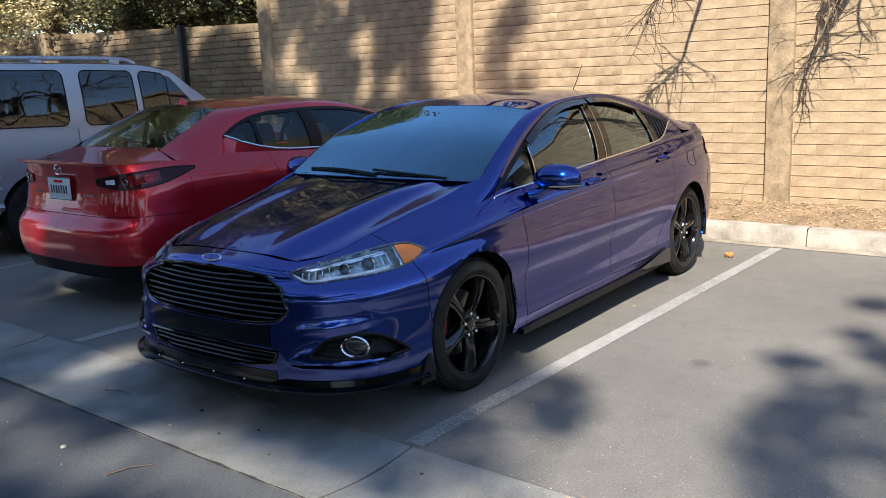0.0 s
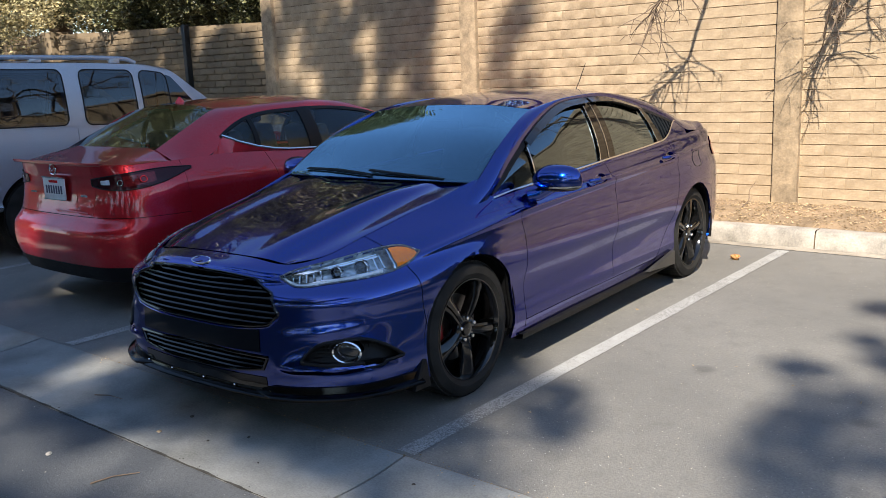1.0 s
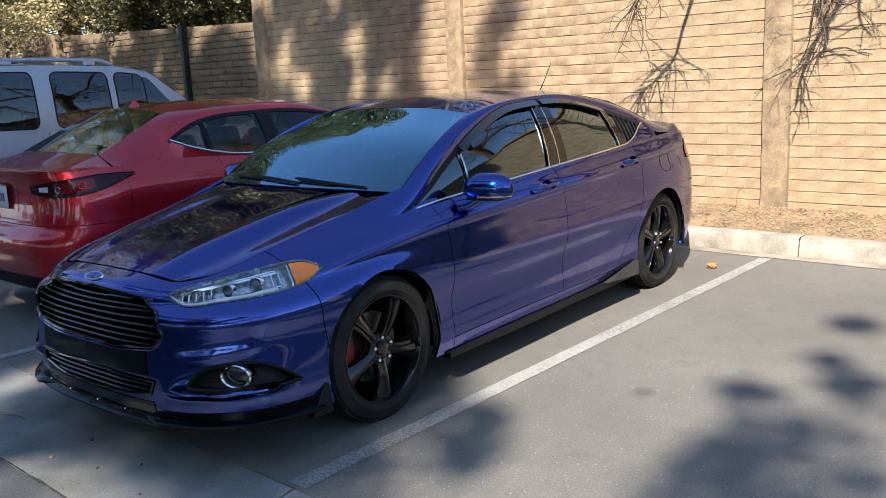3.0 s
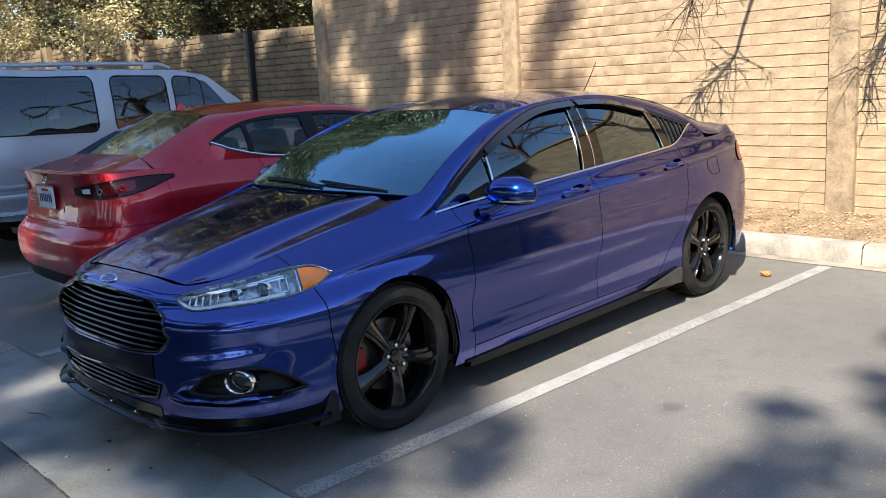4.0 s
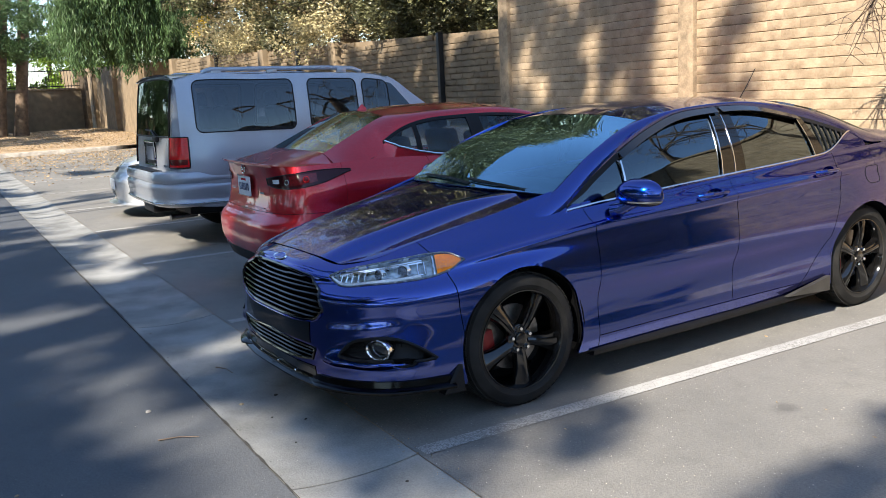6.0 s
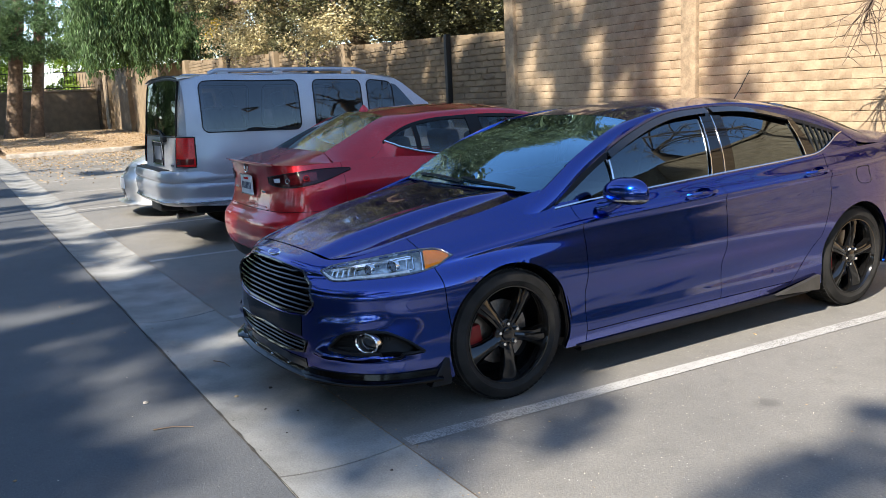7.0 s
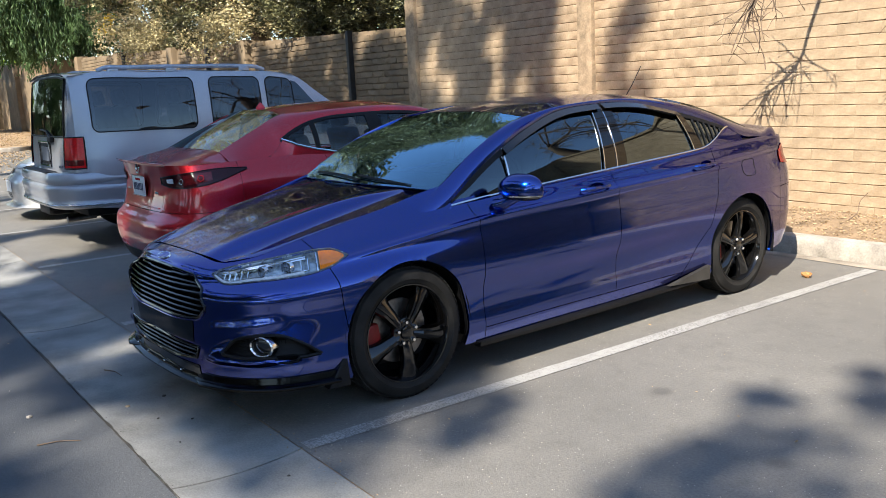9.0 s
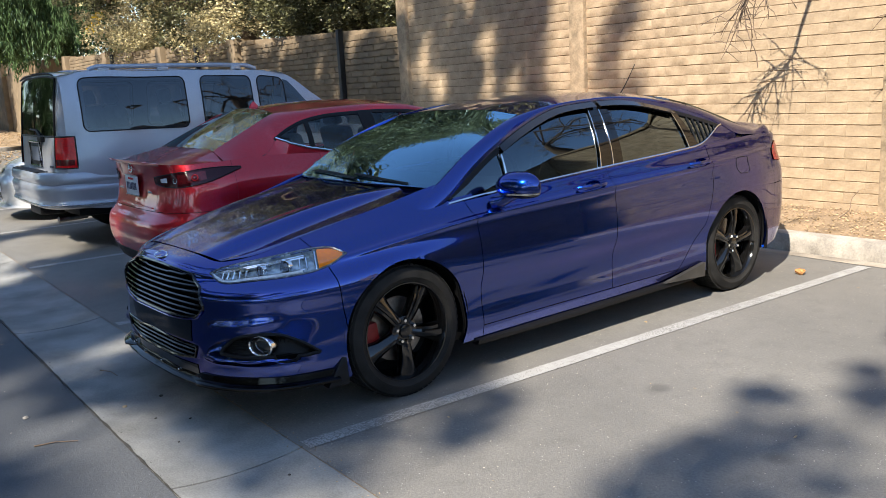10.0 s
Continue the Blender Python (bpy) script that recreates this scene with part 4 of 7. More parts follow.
    o = [out(.22 + 3.18 * k / 99) for k in range(100)]
    rows3 = [[a + (b - a) * f + np.array((.015, 0, .014)) * 4 * f * (1 - f) for a, b in zip(e, o)] for f in ys(0, 1, 8)]
    both("roof_side", sheet(rows3, flip=True), M_BLUE, root)

    ws = net([[(0, .29, 1.006), (.35, .305, 1.006), (.698, .347, 1.001)], [(0, .70, 1.214), (.33, .70, 1.210), (.655, .68, 1.193)],
              [(0, 1.115, 1.369), (.3, 1.11, 1.363), (.587, 1.085, 1.337)]], 28, 24)
    whole("windscreen", sheet(ws), M_GLASS, root, "windscreen reflecting trees and sky", 0.004)
    both("cowl", sheet([[(0, .285, .985), (.3, .30, .984), (.5, .315, .980), (.69, .345, .974)], [(0, .34, 1.0), (.3, .345, 1.0), (.5, .355, .998), (.69, .39, .995)]], flip=True), M_BLACK, root)
    bl = net([[(0, 2.75, 1.363), (.3, 2.74, 1.350), (.563, 2.72, 1.302)], [(0, 3.08, 1.255), (.32, 3.08, 1.24), (.588, 3.08, 1.192)], [(0, 3.42, 1.112), (.35, 3.41, 1.102), (.625, 3.40, 1.073)]], 16, 16)
    whole("rear_windscreen", sheet(bl, flip=True), M_TINT, root)
    deck = net([[(0, 3.42, 1.110), (.35, 3.41, 1.100), (.62, 3.38, 1.078), (.725, 3.22, 1.054), (.755, 3.20, 1.0)], [(0, 3.6, 1.10), (.33, 3.59, 1.098), (.60, 3.51, 1.086), (.718, 3.40, 1.054), (.745, 3.40, .99)],
                [(0, 3.80, 1.102), (.30, 3.78, 1.096), (.54, 3.72, 1.078), (.695, 3.575, 1.052), (.735, 3.55, .98)],
                [(0, 3.815, 1.03), (.30, 3.795, 1.025), (.55, 3.74, 1.01), (.70, 3.60, .985), (.735, 3.56, .955)]], 26, 20)
    whole("boot_lid", sheet(deck, flip=True), M_BLUE, root)

    both("boot_channel", sheet(strip(lambda y, f: belt(y) + (-.002 - .26 * f, 0, .003 + .010 * f), ys(2.95, 3.70, 18), ys(0, 1, 5))), M_BLUE, root, "", .004)
    # front lamps
    back = on_surface(body, lamp, -.045)
    for s in (1, -1):
        mx = lambda Q: np.asarray(Q) * np.array((s, 1, 1))  # noqa: E731
        lens = part("headlight", sheet(mx(on_surface(body, lamp, .003)), flip=s > 0), M_CLEARGLASS, root, "clear headlight with chrome bowls and an amber corner")
        part("housing", sheet(mx(back), flip=s > 0), M_LAMPBASE, lens)
        part("housing_wall", sheet([mx(outline(lamp) + outline(lamp)[:1]), mx(outline(back) + outline(back)[:1])], flip=s < 0), M_LAMPBASE, lens)
        for row, w in ((4, .005), (13, .006), (15, .004)):
            part("reflector_shelf", tube(mx(on_surface(body, lamp[row, 5:45], -.020)), w, 6), M_CHROME, lens)
        part("bezel", ring(mx([q for q in outline(on_surface(body, lamp, .001))]), .0042, 6), M_BEZEL, lens, smooth=True)
        part("light_bar", tube(mx(on_surface(body, lamp[1:4, 1:44], -.008).mean(0)), .0095, 6), M_WHITELENS, lens, "pale light strip along the lower edge")
        for k, (u, r) in enumerate(((25, .024), (36, .030))):
            c = Vector(mx(on_surface(body, lamp[9:10, u:u + 1], -.026)[0, 0]))
            aim = Vector((.25 * s, -1, .02)).normalized().to_track_quat("Z", "Y").to_matrix().to_4x4()
            bowl = lathe([(-.02, .006), (-.012, r * .75), (.008, r), (.014, r * 1.06), (.012, r * 1.16), (-.01, r * 1.1)], 28, "z")
            part("reflector_bowl", turned(bowl, Matrix.Translation(c) @ aim), M_CHROME, lens)
            bulb = bmesh.new()
            bmesh.ops.create_uvsphere(bulb, u_segments=20, v_segments=12, radius=r * .78)
            part("projector_lens", turned(bulb, Matrix.Translation(c) @ aim), M_PROJECTOR, lens)
        am = on_surface(body, lamp[1:17, 50:64], -.004)
        part("indicator", sheet(mx(am), flip=s > 0), M_AMBER, lens, "amber side marker")
        part("divider", tube(mx(on_surface(body, lamp[1:17, 49], -.01)), .006, 6), M_CHROME, lens)
        for u in (6, 9, 12, 15, 18, 42, 45):
            part("fin", tube(mx(on_surface(body, lamp[4:15, u], -.022)), .004, 5), M_CHROME, lens)

    # grilles
    def full(Q):
        Q = np.asarray(Q)
        return np.concatenate([(Q * np.array((-1, 1, 1)))[:, :0:-1], Q], 1)

    for nm, Q, n, bar in (("grille", grille, 8, .0060), ("lower_grille", intake, 4, .006)):
        F = full(Q)
        deep = F + np.array((0, .05, 0))
        gr = part(nm, sheet(deep), M_DARK, root, "black slatted grille")
        part("surround", ring(outline(F), .0075, 8), M_GLOSSBLACK, gr)
        part("recess_wall", sheet([outline(F) + outline(F)[:1], outline(deep) + outline(deep)[:1]]), M_BLACK, gr)
        z0, z1 = F[0, :, 2].min(), F[-1, :, 2].max()
        mid = F.shape[1] // 2
        for k in range(n):
            z = z0 + (z1 - z0) * (k + .75) / (n + .45)
            inx = [abs(p[0]) for row in F[1:-1] for p in row[mid:] if abs(p[2] - z) < (z1 - z0) / 20]
            reach = max(inx) - .004
            line = full(on_surface(body, [[(x, -.93 + .25 * x * x, z) for x in ys(0, reach, 20)]]))[0] + np.array((0, .006, 0))
            sl2 = [line + np.array((0, dy, dz)) for dy, dz in ((.03, -bar * .8), (.0, -bar), (-.004, 0), (.0, bar), (.03, bar * .8))]
            part("slat", sheet(sl2), M_SLAT, gr)
    # Blue bar stands in for the highlight on the body edge below the grille.
    part("grille_trim", tube([p + np.array((0, -.004, -.012)) for p in full(grille)[0]], .005, 8), M_BLUE, root)
    part("number_plate_panel", sheet(full(on_surface(body, [[(x, -.94, z) for x in ys(0, .42, 14)] for z in (.405, .44, .475, .508)], .003))), M_GLOSSBLACK, root)
    part("chin_panel", sheet(full(on_surface(body, [[(x, -.94, z) for x in ys(0, .44, 14)] for z in (.235, .262, .29)], .003))), M_GLOSSBLACK, root)

    # fog lamps
    fb = on_surface(body, fog, -.035)
    for s in (1, -1):
        mx = lambda Q: np.asarray(Q) * np.array((s, 1, 1))  # noqa: E731
        fr2 = part("fog_lamp_recess", sheet(mx(fb), flip=s > 0), M_BLACK, root, "black fog lamp recess")
        part("recess_wall", sheet([mx(outline(fog) + outline(fog)[:1]), mx(outline(fb) + outline(fb)[:1])], flip=s < 0), M_BLACK, fr2)
        part("edge", ring(mx(outline(fog)), .0085, 6), M_BLACK, fr2)
        c = Matrix.Translation((s * .757, -.735, .408)) @ Vector((.42 * s, -1, 0)).normalized().to_track_quat("Z", "Y").to_matrix().to_4x4() @ Matrix.Diagonal((1.25, .9, 1, 1))
        part("fog_lamp_ring", turned(lathe([(-.03, .043), (.008, .046), (.013, .051), (.008, .056), (-.03, .056)], 40, "z"), c), M_CHROME, fr2, "chrome ring")
        part("fog_lamp_lens", turned(lathe([(-.006, .0005), (-.004, .024), (-.012, .041)], 32, "z"), c), M_PROJECTOR, fr2)
        for k in range(4):
            z = .372 + .018 * k
            part("fin", tube(mx([(.635, -.82, z), (.69, -.775, z)]), .003, 5), M_BLACK, fr2)

    # chin splitter with upright ends
    lo = np.array(curve_pts(rows[0][:6], 60))
    lo = lo[lo[:, 1] < -.40]
    nrm = np.gradient(lo[:, :2], axis=0)
    nrm = np.stack([nrm[:, 1], -nrm[:, 0]], 1)
    nrm /= np.linalg.norm(nrm, axis=1)[:, None]
    off = lambda d, z: [(p[0] + n[0] * d, p[1] + n[1] * d, z) for p, n in zip(lo, nrm)]  # noqa: E731
    prof = [off(-.05, .250), off(.003, .250), off(.006, .236), off(.012, .222), off(.030, .216), off(.037, .210), off(.036, .203), off(.02, .200), off(-.08, .200)]
    whole("front_splitter", sheet(prof, flip=True), M_SPLITTER, root, "gloss black chin splitter with exposed screws", 0.0)
    keep = [k for k in range(len(lo)) if lo[k, 0] > .33]
    lip = [[(lo[k, 0] + nrm[k, 0] * d, lo[k, 1] + nrm[k, 1] * d, z) for k in keep] for d, z in ((.003, .264), (.013, .259), (.019, .232), (.047, .223), (.053, .218), (.053, .209), (.03, .205), (-.04, .206))]
    for row in lip:
        for i in range(5):
            x, y, z = row[i]
            k, f = keep[i], i / 5
            row[i] = (lo[k, 0] + (x - lo[k, 0]) * f, lo[k, 1] + (y - lo[k, 1]) * f, .225 + (z - .225) * f)
    both("splitter_lip", sheet(lip, flip=True), M_SPLITTER, root, "gloss black stepped side lip", 0.0)
    for x in (-.42, -.22, 0.03, .25, .46):
        i = int(np.argmin(np.abs(lo[:, 0] - abs(x))))
        p, n = lo[i], nrm[i]
        bm = bmesh.new()
        bmesh.ops.create_uvsphere(bm, u_segments=10, v_segments=6, radius=.006)
        part("screw", turned(bm, Matrix.Translation((math.copysign(p[0] + n[0] * .01, x), p[1] + n[1] * .01, .230))), M_CHROME, root)
    for s in (1, -1):
        bm = bmesh.new()
        quad = [(.90, -.50, .185), (.93, -.50, .185), (.93, -.385, .18), (.905, -.38, .30), (.90, -.40, .305)]
        v0 = [bm.verts.new((s * x, y, z)) for x, y, z in quad]
        v1 = [bm.verts.new((s * (x - .022), y, z)) for x, y, z in quad]
        bm.faces.new(v0)
        bm.faces.new(v1[::-1])
        for i in range(5):
            bm.faces.new((v0[i], v1[i], v1[(i + 1) % 5], v0[(i + 1) % 5]))
        bmesh.ops.recalc_face_normals(bm, faces=bm.faces)
        part("splitter_fin", bm, M_BLACK, root, smooth=False)
        # side skirt
        sk = net([[(.87, .42, .20), (.868, 1.0, .20), (.868, 1.8, .203), (.873, 2.30, .21)], [(.905, .44, .19), (.90, 1.0, .185), (.90, 1.8, .19), (.915, 2.30, .20)],
                  [(.905, .44, .172), (.905, 1.0, .168), (.905, 1.8, .172), (.925, 2.33, .185)], [(.84, .44, .165), (.84, 1.0, .16), (.84, 1.8, .165), (.85, 2.33, .18)]], 24, 12)
        part("side_skirt", sheet(sk * np.array((s, 1, 1)), flip=s < 0), M_BLACK, root, "gloss black side skirt")
        bm = bmesh.new()
        tri = [(.918, 2.02, .205), (.935, 2.42, .185), (.925, 2.44, .275)]
        v0 = [bm.verts.new((s * x, y, z)) for x, y, z in tri]
        v1 = [bm.verts.new((s * (x - .03), y, z)) for x, y, z in tri]
        bm.faces.new(v0)
        bm.faces.new(v1[::-1])
        for i in range(3):
            bm.faces.new((v0[i], v1[i], v1[(i + 1) % 3], v0[(i + 1) % 3]))
        bmesh.ops.recalc_face_normals(bm, faces=bm.faces)
        part("skirt_fin", bm, M_SKIRT, root, smooth=False)

        # door mirror
        shell = bmesh.new()
        bmesh.ops.create_uvsphere(shell, u_segments=32, v_segments=20, radius=1)
        for v in shell.verts:
            x, y, z = v.co
            k = 1 - .22 * max(0, x) ** 2
            z = math.copysign(abs(z) ** .78, z)
            zz = (z * .088 if z > 0 else z * .052) * (1 - .28 * max(0, -x) ** 2 - .10 * max(0, x))
            v.co = (s * (.98 + .133 * math.copysign(abs(x) ** .66, x)), .71 + .09 * (y if y < 0 else y * .35) * k + .02 * x, .978 + zz)
        cut(shell, (0, 0, .958), (0, 0, 1), 1)
        if s < 0:
            bmesh.ops.reverse_faces(shell, faces=shell.faces[:])
        mir = part("door_mirror", rim_in(shell, .004), M_BLUE, root, "blue door mirror with a clear indicator strip")
        low = bmesh.new()
        bmesh.ops.create_uvsphere(low, u_segments=32, v_segments=16, radius=1)
        for v in low.verts:
            x, y, z = v.co
            k = 1 - .22 * max(0, x) ** 2
            v.co = (s * (.985 + .121 * math.copysign(abs(x) ** .8, x)), .712 + .085 * (y if y < 0 else y * .35) * k + .02 * x, .958 + .036 * z)
        part("lower_shell", low, M_GLOSSBLACK, mir)
        ind = [[(s * (.985 + .1265 * math.sin(a)), .712 - .091 * math.cos(a) + .02 * math.sin(a), z) for a in ys(-.1, 1.5, 14)] for z in (.949, .953, .957)]
        part("indicator_strip", sheet(ind, flip=s < 0), M_LAMPBOWL, mir)
        part("arm", tube([(s * .835, .645, .895), (s * .88, .665, .905), (s * .93, .69, .935), (s * .98, .705, .955)], .036, 12, taper=.026), M_BLUE, mir)
        part("mirror_glass", turned(lathe([(0, .0005), (0, .045)], 24, "y"), Matrix.Translation((s * .985, .748, .975)) @ Matrix.Diagonal((2, 1, 1, 1))), M_CHROME, mir)
        # door handles
        for y0, y1, z in ((1.275, 1.51, .905), (2.345, 2.56, .935)):
            ym = (y0 + y1) / 2
            base = body.find_nearest(Vector((.88, ym, z)))[0]
            cup = lathe([(-.002, .001), (-.001, .045), (.0015, .058)], 28, "x")
            part("handle_cup", turned(cup, Matrix.Translation((s * (base.x + .001), ym, z)) @ Matrix.Diagonal((1, 1.25, .55, 1))), M_BLUE, root)
            pts = [(s * (base.x - .004), y0, z), (s * (base.x + .028), y0 + .03, z + .004), (s * (base.x + .034), ym, z + .006), (s * (base.x + .028), y1 - .03, z + .006), (s * (base.x - .004), y1, z + .004)]
            hb = tube(curve_pts(pts, 14), .011, 8)
            part("door_handle", hb, M_BLUE, root, "blue pull handle")
        # tail lamp
        tl = on_surface(body, patch([(.80, 3.42, .945), (.755, 3.54, .985), (.70, 3.64, .985), (.58, 3.76, .985)], [(.83, 3.42, .865), (.80, 3.54, .85), (.74, 3.66, .845), (.62, 3.80, .845)], 20, 10), .006)
        part("tail_lamp", sheet(tl * np.array((s, 1, 1)), flip=s > 0), M_TAILRED, root, "red tail lamp")
    for pts in ([(.02, .305, 1.022), (-.25, .335, 1.038), (-.55, .37, 1.036)], [(.50, .335, 1.012), (.2, .325, 1.032), (-.02, .335, 1.044)]):
        wp = part("wiper", tube(curve_pts(pts, 12), .0055, 6), M_BLACK, root)
        part("blade", tube([(p[0], p[1] + .012, p[2] + .004) for p in curve_pts(pts, 12)], .0035, 5), M_BLACK, wp)
    # badge as a plain oval
    bn = body.find_nearest(Vector((0, -.87, .768)))
    c = Matrix.Translation(bn[0]) @ bn[1].to_track_quat("Z", "Y").to_matrix().to_4x4() @ Matrix.Diagonal((1.0, .42, 1, 1))
    bd = part("badge", turned(lathe([(.001, .0005), (.006, .05), (.004, .058)], 32, "z"), c), M_BLUE, root)
    part("badge_rim", turned(lathe([(.0, .062), (.007, .060), (.007, .055), (.003, .054)], 32, "z"), c), M_CHROME, bd)
    part("antenna", tube([(.02, 2.66, 1.372), (.02, 2.75, 1.47), (.02, 2.85, 1.60)], .004, 6, taper=.0025), M_BLACK, root)
    part("antenna_foot", turned(lathe([(0, .016), (.008, .012), (.014, .005)], 16, "z"), pose(.02, 2.66, 1.368)), M_BLACK, root)

    # cabin
    part("dashboard", turned(box(1.3, .55, .16, 0, .78, .90, .05, 3), pose(0, 0, 0)), M_DARK, root)
    for s in (1, -1):
        for y in (1.45, 2.15):
            st = part("seat", box(.5, .52, .18, s * .37, y, .48 if y > 2 else .52, .05, 3), M_SEAT, root)
            bk = box(.48, .14, .62, 0, 0, .30, .05, 3)
            part("seat_back", turned(bk, Matrix.Translation((s * .37, y + .27, .58)) @ Matrix.Rotation(radians(-18), 4, "X")), M_SEAT, st)
            part("headrest", turned(box(.25, .10, .15, 0, 0, .70 if y < 2 else .62, .04, 3), Matrix.Translation((s * .37, y + .27, .58)) @ Matrix.Rotation(radians(-18), 4, "X")), M_SEAT, st)
    sw = ring([(.37 + .185 * math.cos(a), 1.08 + .06 * math.sin(a), .93 + .17 * math.sin(a)) for a in ys(0, 2 * math.pi, 29)[:-1]], .013, 8)
    part("steering_wheel", sw, M_DARK, root)
    part("rear_mirror", box(.22, .03, .06, 0, 1.05, 1.25, .012), M_DARK, root)
    for y in (0, WHEELBASE):
        for s in (1, -1):
            car_wheel(root, s * .775, y, s, turn=-.25 if y == 0 else .15)
            a = np.linspace(-.25, math.pi + .25, 24)
            Q = [[(s * x, y + .385 * math.cos(t), TYRE_R + .385 * math.sin(t)) for t in a] for x in (.5, .7, .90)]
            part("wheel_liner", sheet(Q), M_BLACK, root)
    part("floor_pan", box(1.5, 3.9, .12, 0, 1.45, .22, .03), M_BLACK, root)
    return root


BLUE = blue_car()

# ---- the other cars ----
def saloon(root, paint, L, rail_pts, edge_pts, roof, back, front, hood, deck, hubs, panes, posts, r=.32, rim_mat=None, wheel_x=.76, glass=None, lamp_holes=(), low=lambda y: 0.0):
    """A four-door body from its levels and lines; y runs along the car."""
    glass = glass or M_TINT
    rows = [arr(*lv) for lv in L]
    half = sheet(net(rows, 240, 0, 8))
    bmesh.ops.recalc_face_normals(half, faces=half.faces)
    if sum(f.normal.x for f in half.faces) < 0:
        bmesh.ops.reverse_faces(half, faces=half.faces[:])
    tree = near_tree(half)
    open_arches(half, hubs, r + .04, r)
    inner = half.copy()
    inner.normal_update()
    for v in inner.verts:
        v.co -= v.normal * 0.03
    whole("underbody", inner, M_DARK, root, depth=0.0)
    belt, rail, edge = along_y(rows[-1]), along_y(rail_pts), along_y(edge_pts)
    y0, y1 = rail_pts[0][1], rail_pts[-1][1]

    def side(y, f):
        b, q = belt(y), rail(y)
        p = b + (q - b) * f
        p[0] += .03 * 4 * f * (1 - f)
        return p

    def low_line(y):
        """Lower edge of the side glass, running down to the belt behind its tip."""
        if y < y0:
            return belt(y) + (rail(y0) - belt(y)) * max(0.0, 1 - (y0 - y) / .12) * (low(y0) > 0)
        return side(y, low(y))

    ys = np.linspace
    for nm, a, b in panes:
        both(nm, sheet(strip(lambda y, f: side(y, low(y) + (1 - low(y)) * f) - (.01, 0, 0), ys(a, b, 20), ys(0, 1, 8))), glass, root, "tinted side glass", .004)
    if low(y0) > 0:
        both("quarter_fill", sheet(strip(lambda y, f: belt(y) + (low_line(y) - belt(y)) * f, ys(y0 - .12, y0 + .75, 50), ys(0, 1, 6))), paint, root, "", 0)
    for a, b in posts:
        both("pillar_trim", sheet(strip(side, ys(a, b, 4), ys(.0, 1, 8))), M_BLACK, root)
    both("window_trim", tube_sheet([side(y, max(.02, low(y))) + (.004, 0, .004) for y in ys(y0 + .01, y1 - .25, 60)], .008), M_CHROME, root, "thin chrome window strip", 0)
    both("window_frame", sheet(strip(lambda y, f: side(y, 1) + (side(y, .6) - side(y, 1)) * min(1, .03 / max(.02, np.linalg.norm(side(y, 1) - side(y, .6)))) * (1 - f), ys(y0, y1, 60), (0, .5, 1))), M_BLACK, root)
    e0, e1 = edge_pts[0][1], edge_pts[-1][1]
    lo0, lo1 = max(y0, e0), min(y1, e1)
    n = 80
    e = [edge(e0 + (e1 - e0) * k / (n - 1)) for k in range(n)]
    foot = []
    for k in range(n):
        y = e0 + (e1 - e0) * k / (n - 1)
        foot.append(rail(y) if y0 <= y <= y1 else low_line(y) if y < y0 else belt(y))
    both("roof_side", sheet([[a + (b - a) * f + np.array((.02, 0, .018)) * 4 * f * (1 - f) * min(1, k / 9) for k, (a, b) in enumerate(zip(e, foot))] for f in ys(0, 1, 8)], flip=True), paint, root, "", 0.003)
    whole("roof", sheet(net(roof, 24, 16), flip=True), paint, root)
    whole("rear_windscreen", sheet(net(back, 16, 16), flip=True), M_REDGLASS, root, "sloping rear glass")
    whole("windscreen", sheet(net(front, 16, 16), flip=True), M_GLASS, root)
    whole("bonnet", sheet(net(hood, 24, 20), flip=True), paint, root)
    whole("boot_lid", sheet(net(deck, 24, 16), flip=True), paint, root)
    for p in lamp_holes:
        hole(half, on_surface(tree, p), .009)
    for y in hubs:
        for s in (1, -1):
            car_wheel(root, s * wheel_x, y, s, r, r * .68, .205, False, rim_mat=rim_mat or M_STEEL)
            a = np.linspace(-.25, math.pi + .25, 20)
            part("wheel_liner", sheet([[(s * x, y + (r + .05) * math.cos(t), r + (r + .05) * math.sin(t)) for t in a] for x in (.45, .86)]), M_BLACK, root)
    part("floor_pan", box(1.5, hubs[-1] - hubs[0] + 1.0, .1, 0, sum(hubs) / 2, .24, .02), M_BLACK, root)
    return half, tree


def tube_sheet(points, r):
    return tube(points, r, 6)


def seats(root, ys_, z, material, wide=.36):
    for y in ys_:
        for s in (1, -1):
            st = part("seat", box(.48, .5, .18, s * wide, y, z, .05, 3), material, root)
            tilt = Matrix.Translation((s * wide, y - .24, z + .06)) @ Matrix.Rotation(radians(14), 4, "X")
            part("seat_back", turned(box(.46, .13, .6, 0, 0, .30, .05, 3), tilt), material, st)
            part("headrest", turned(box(.24, .10, .17, 0, 0, .70, .04, 3), tilt), material, st)


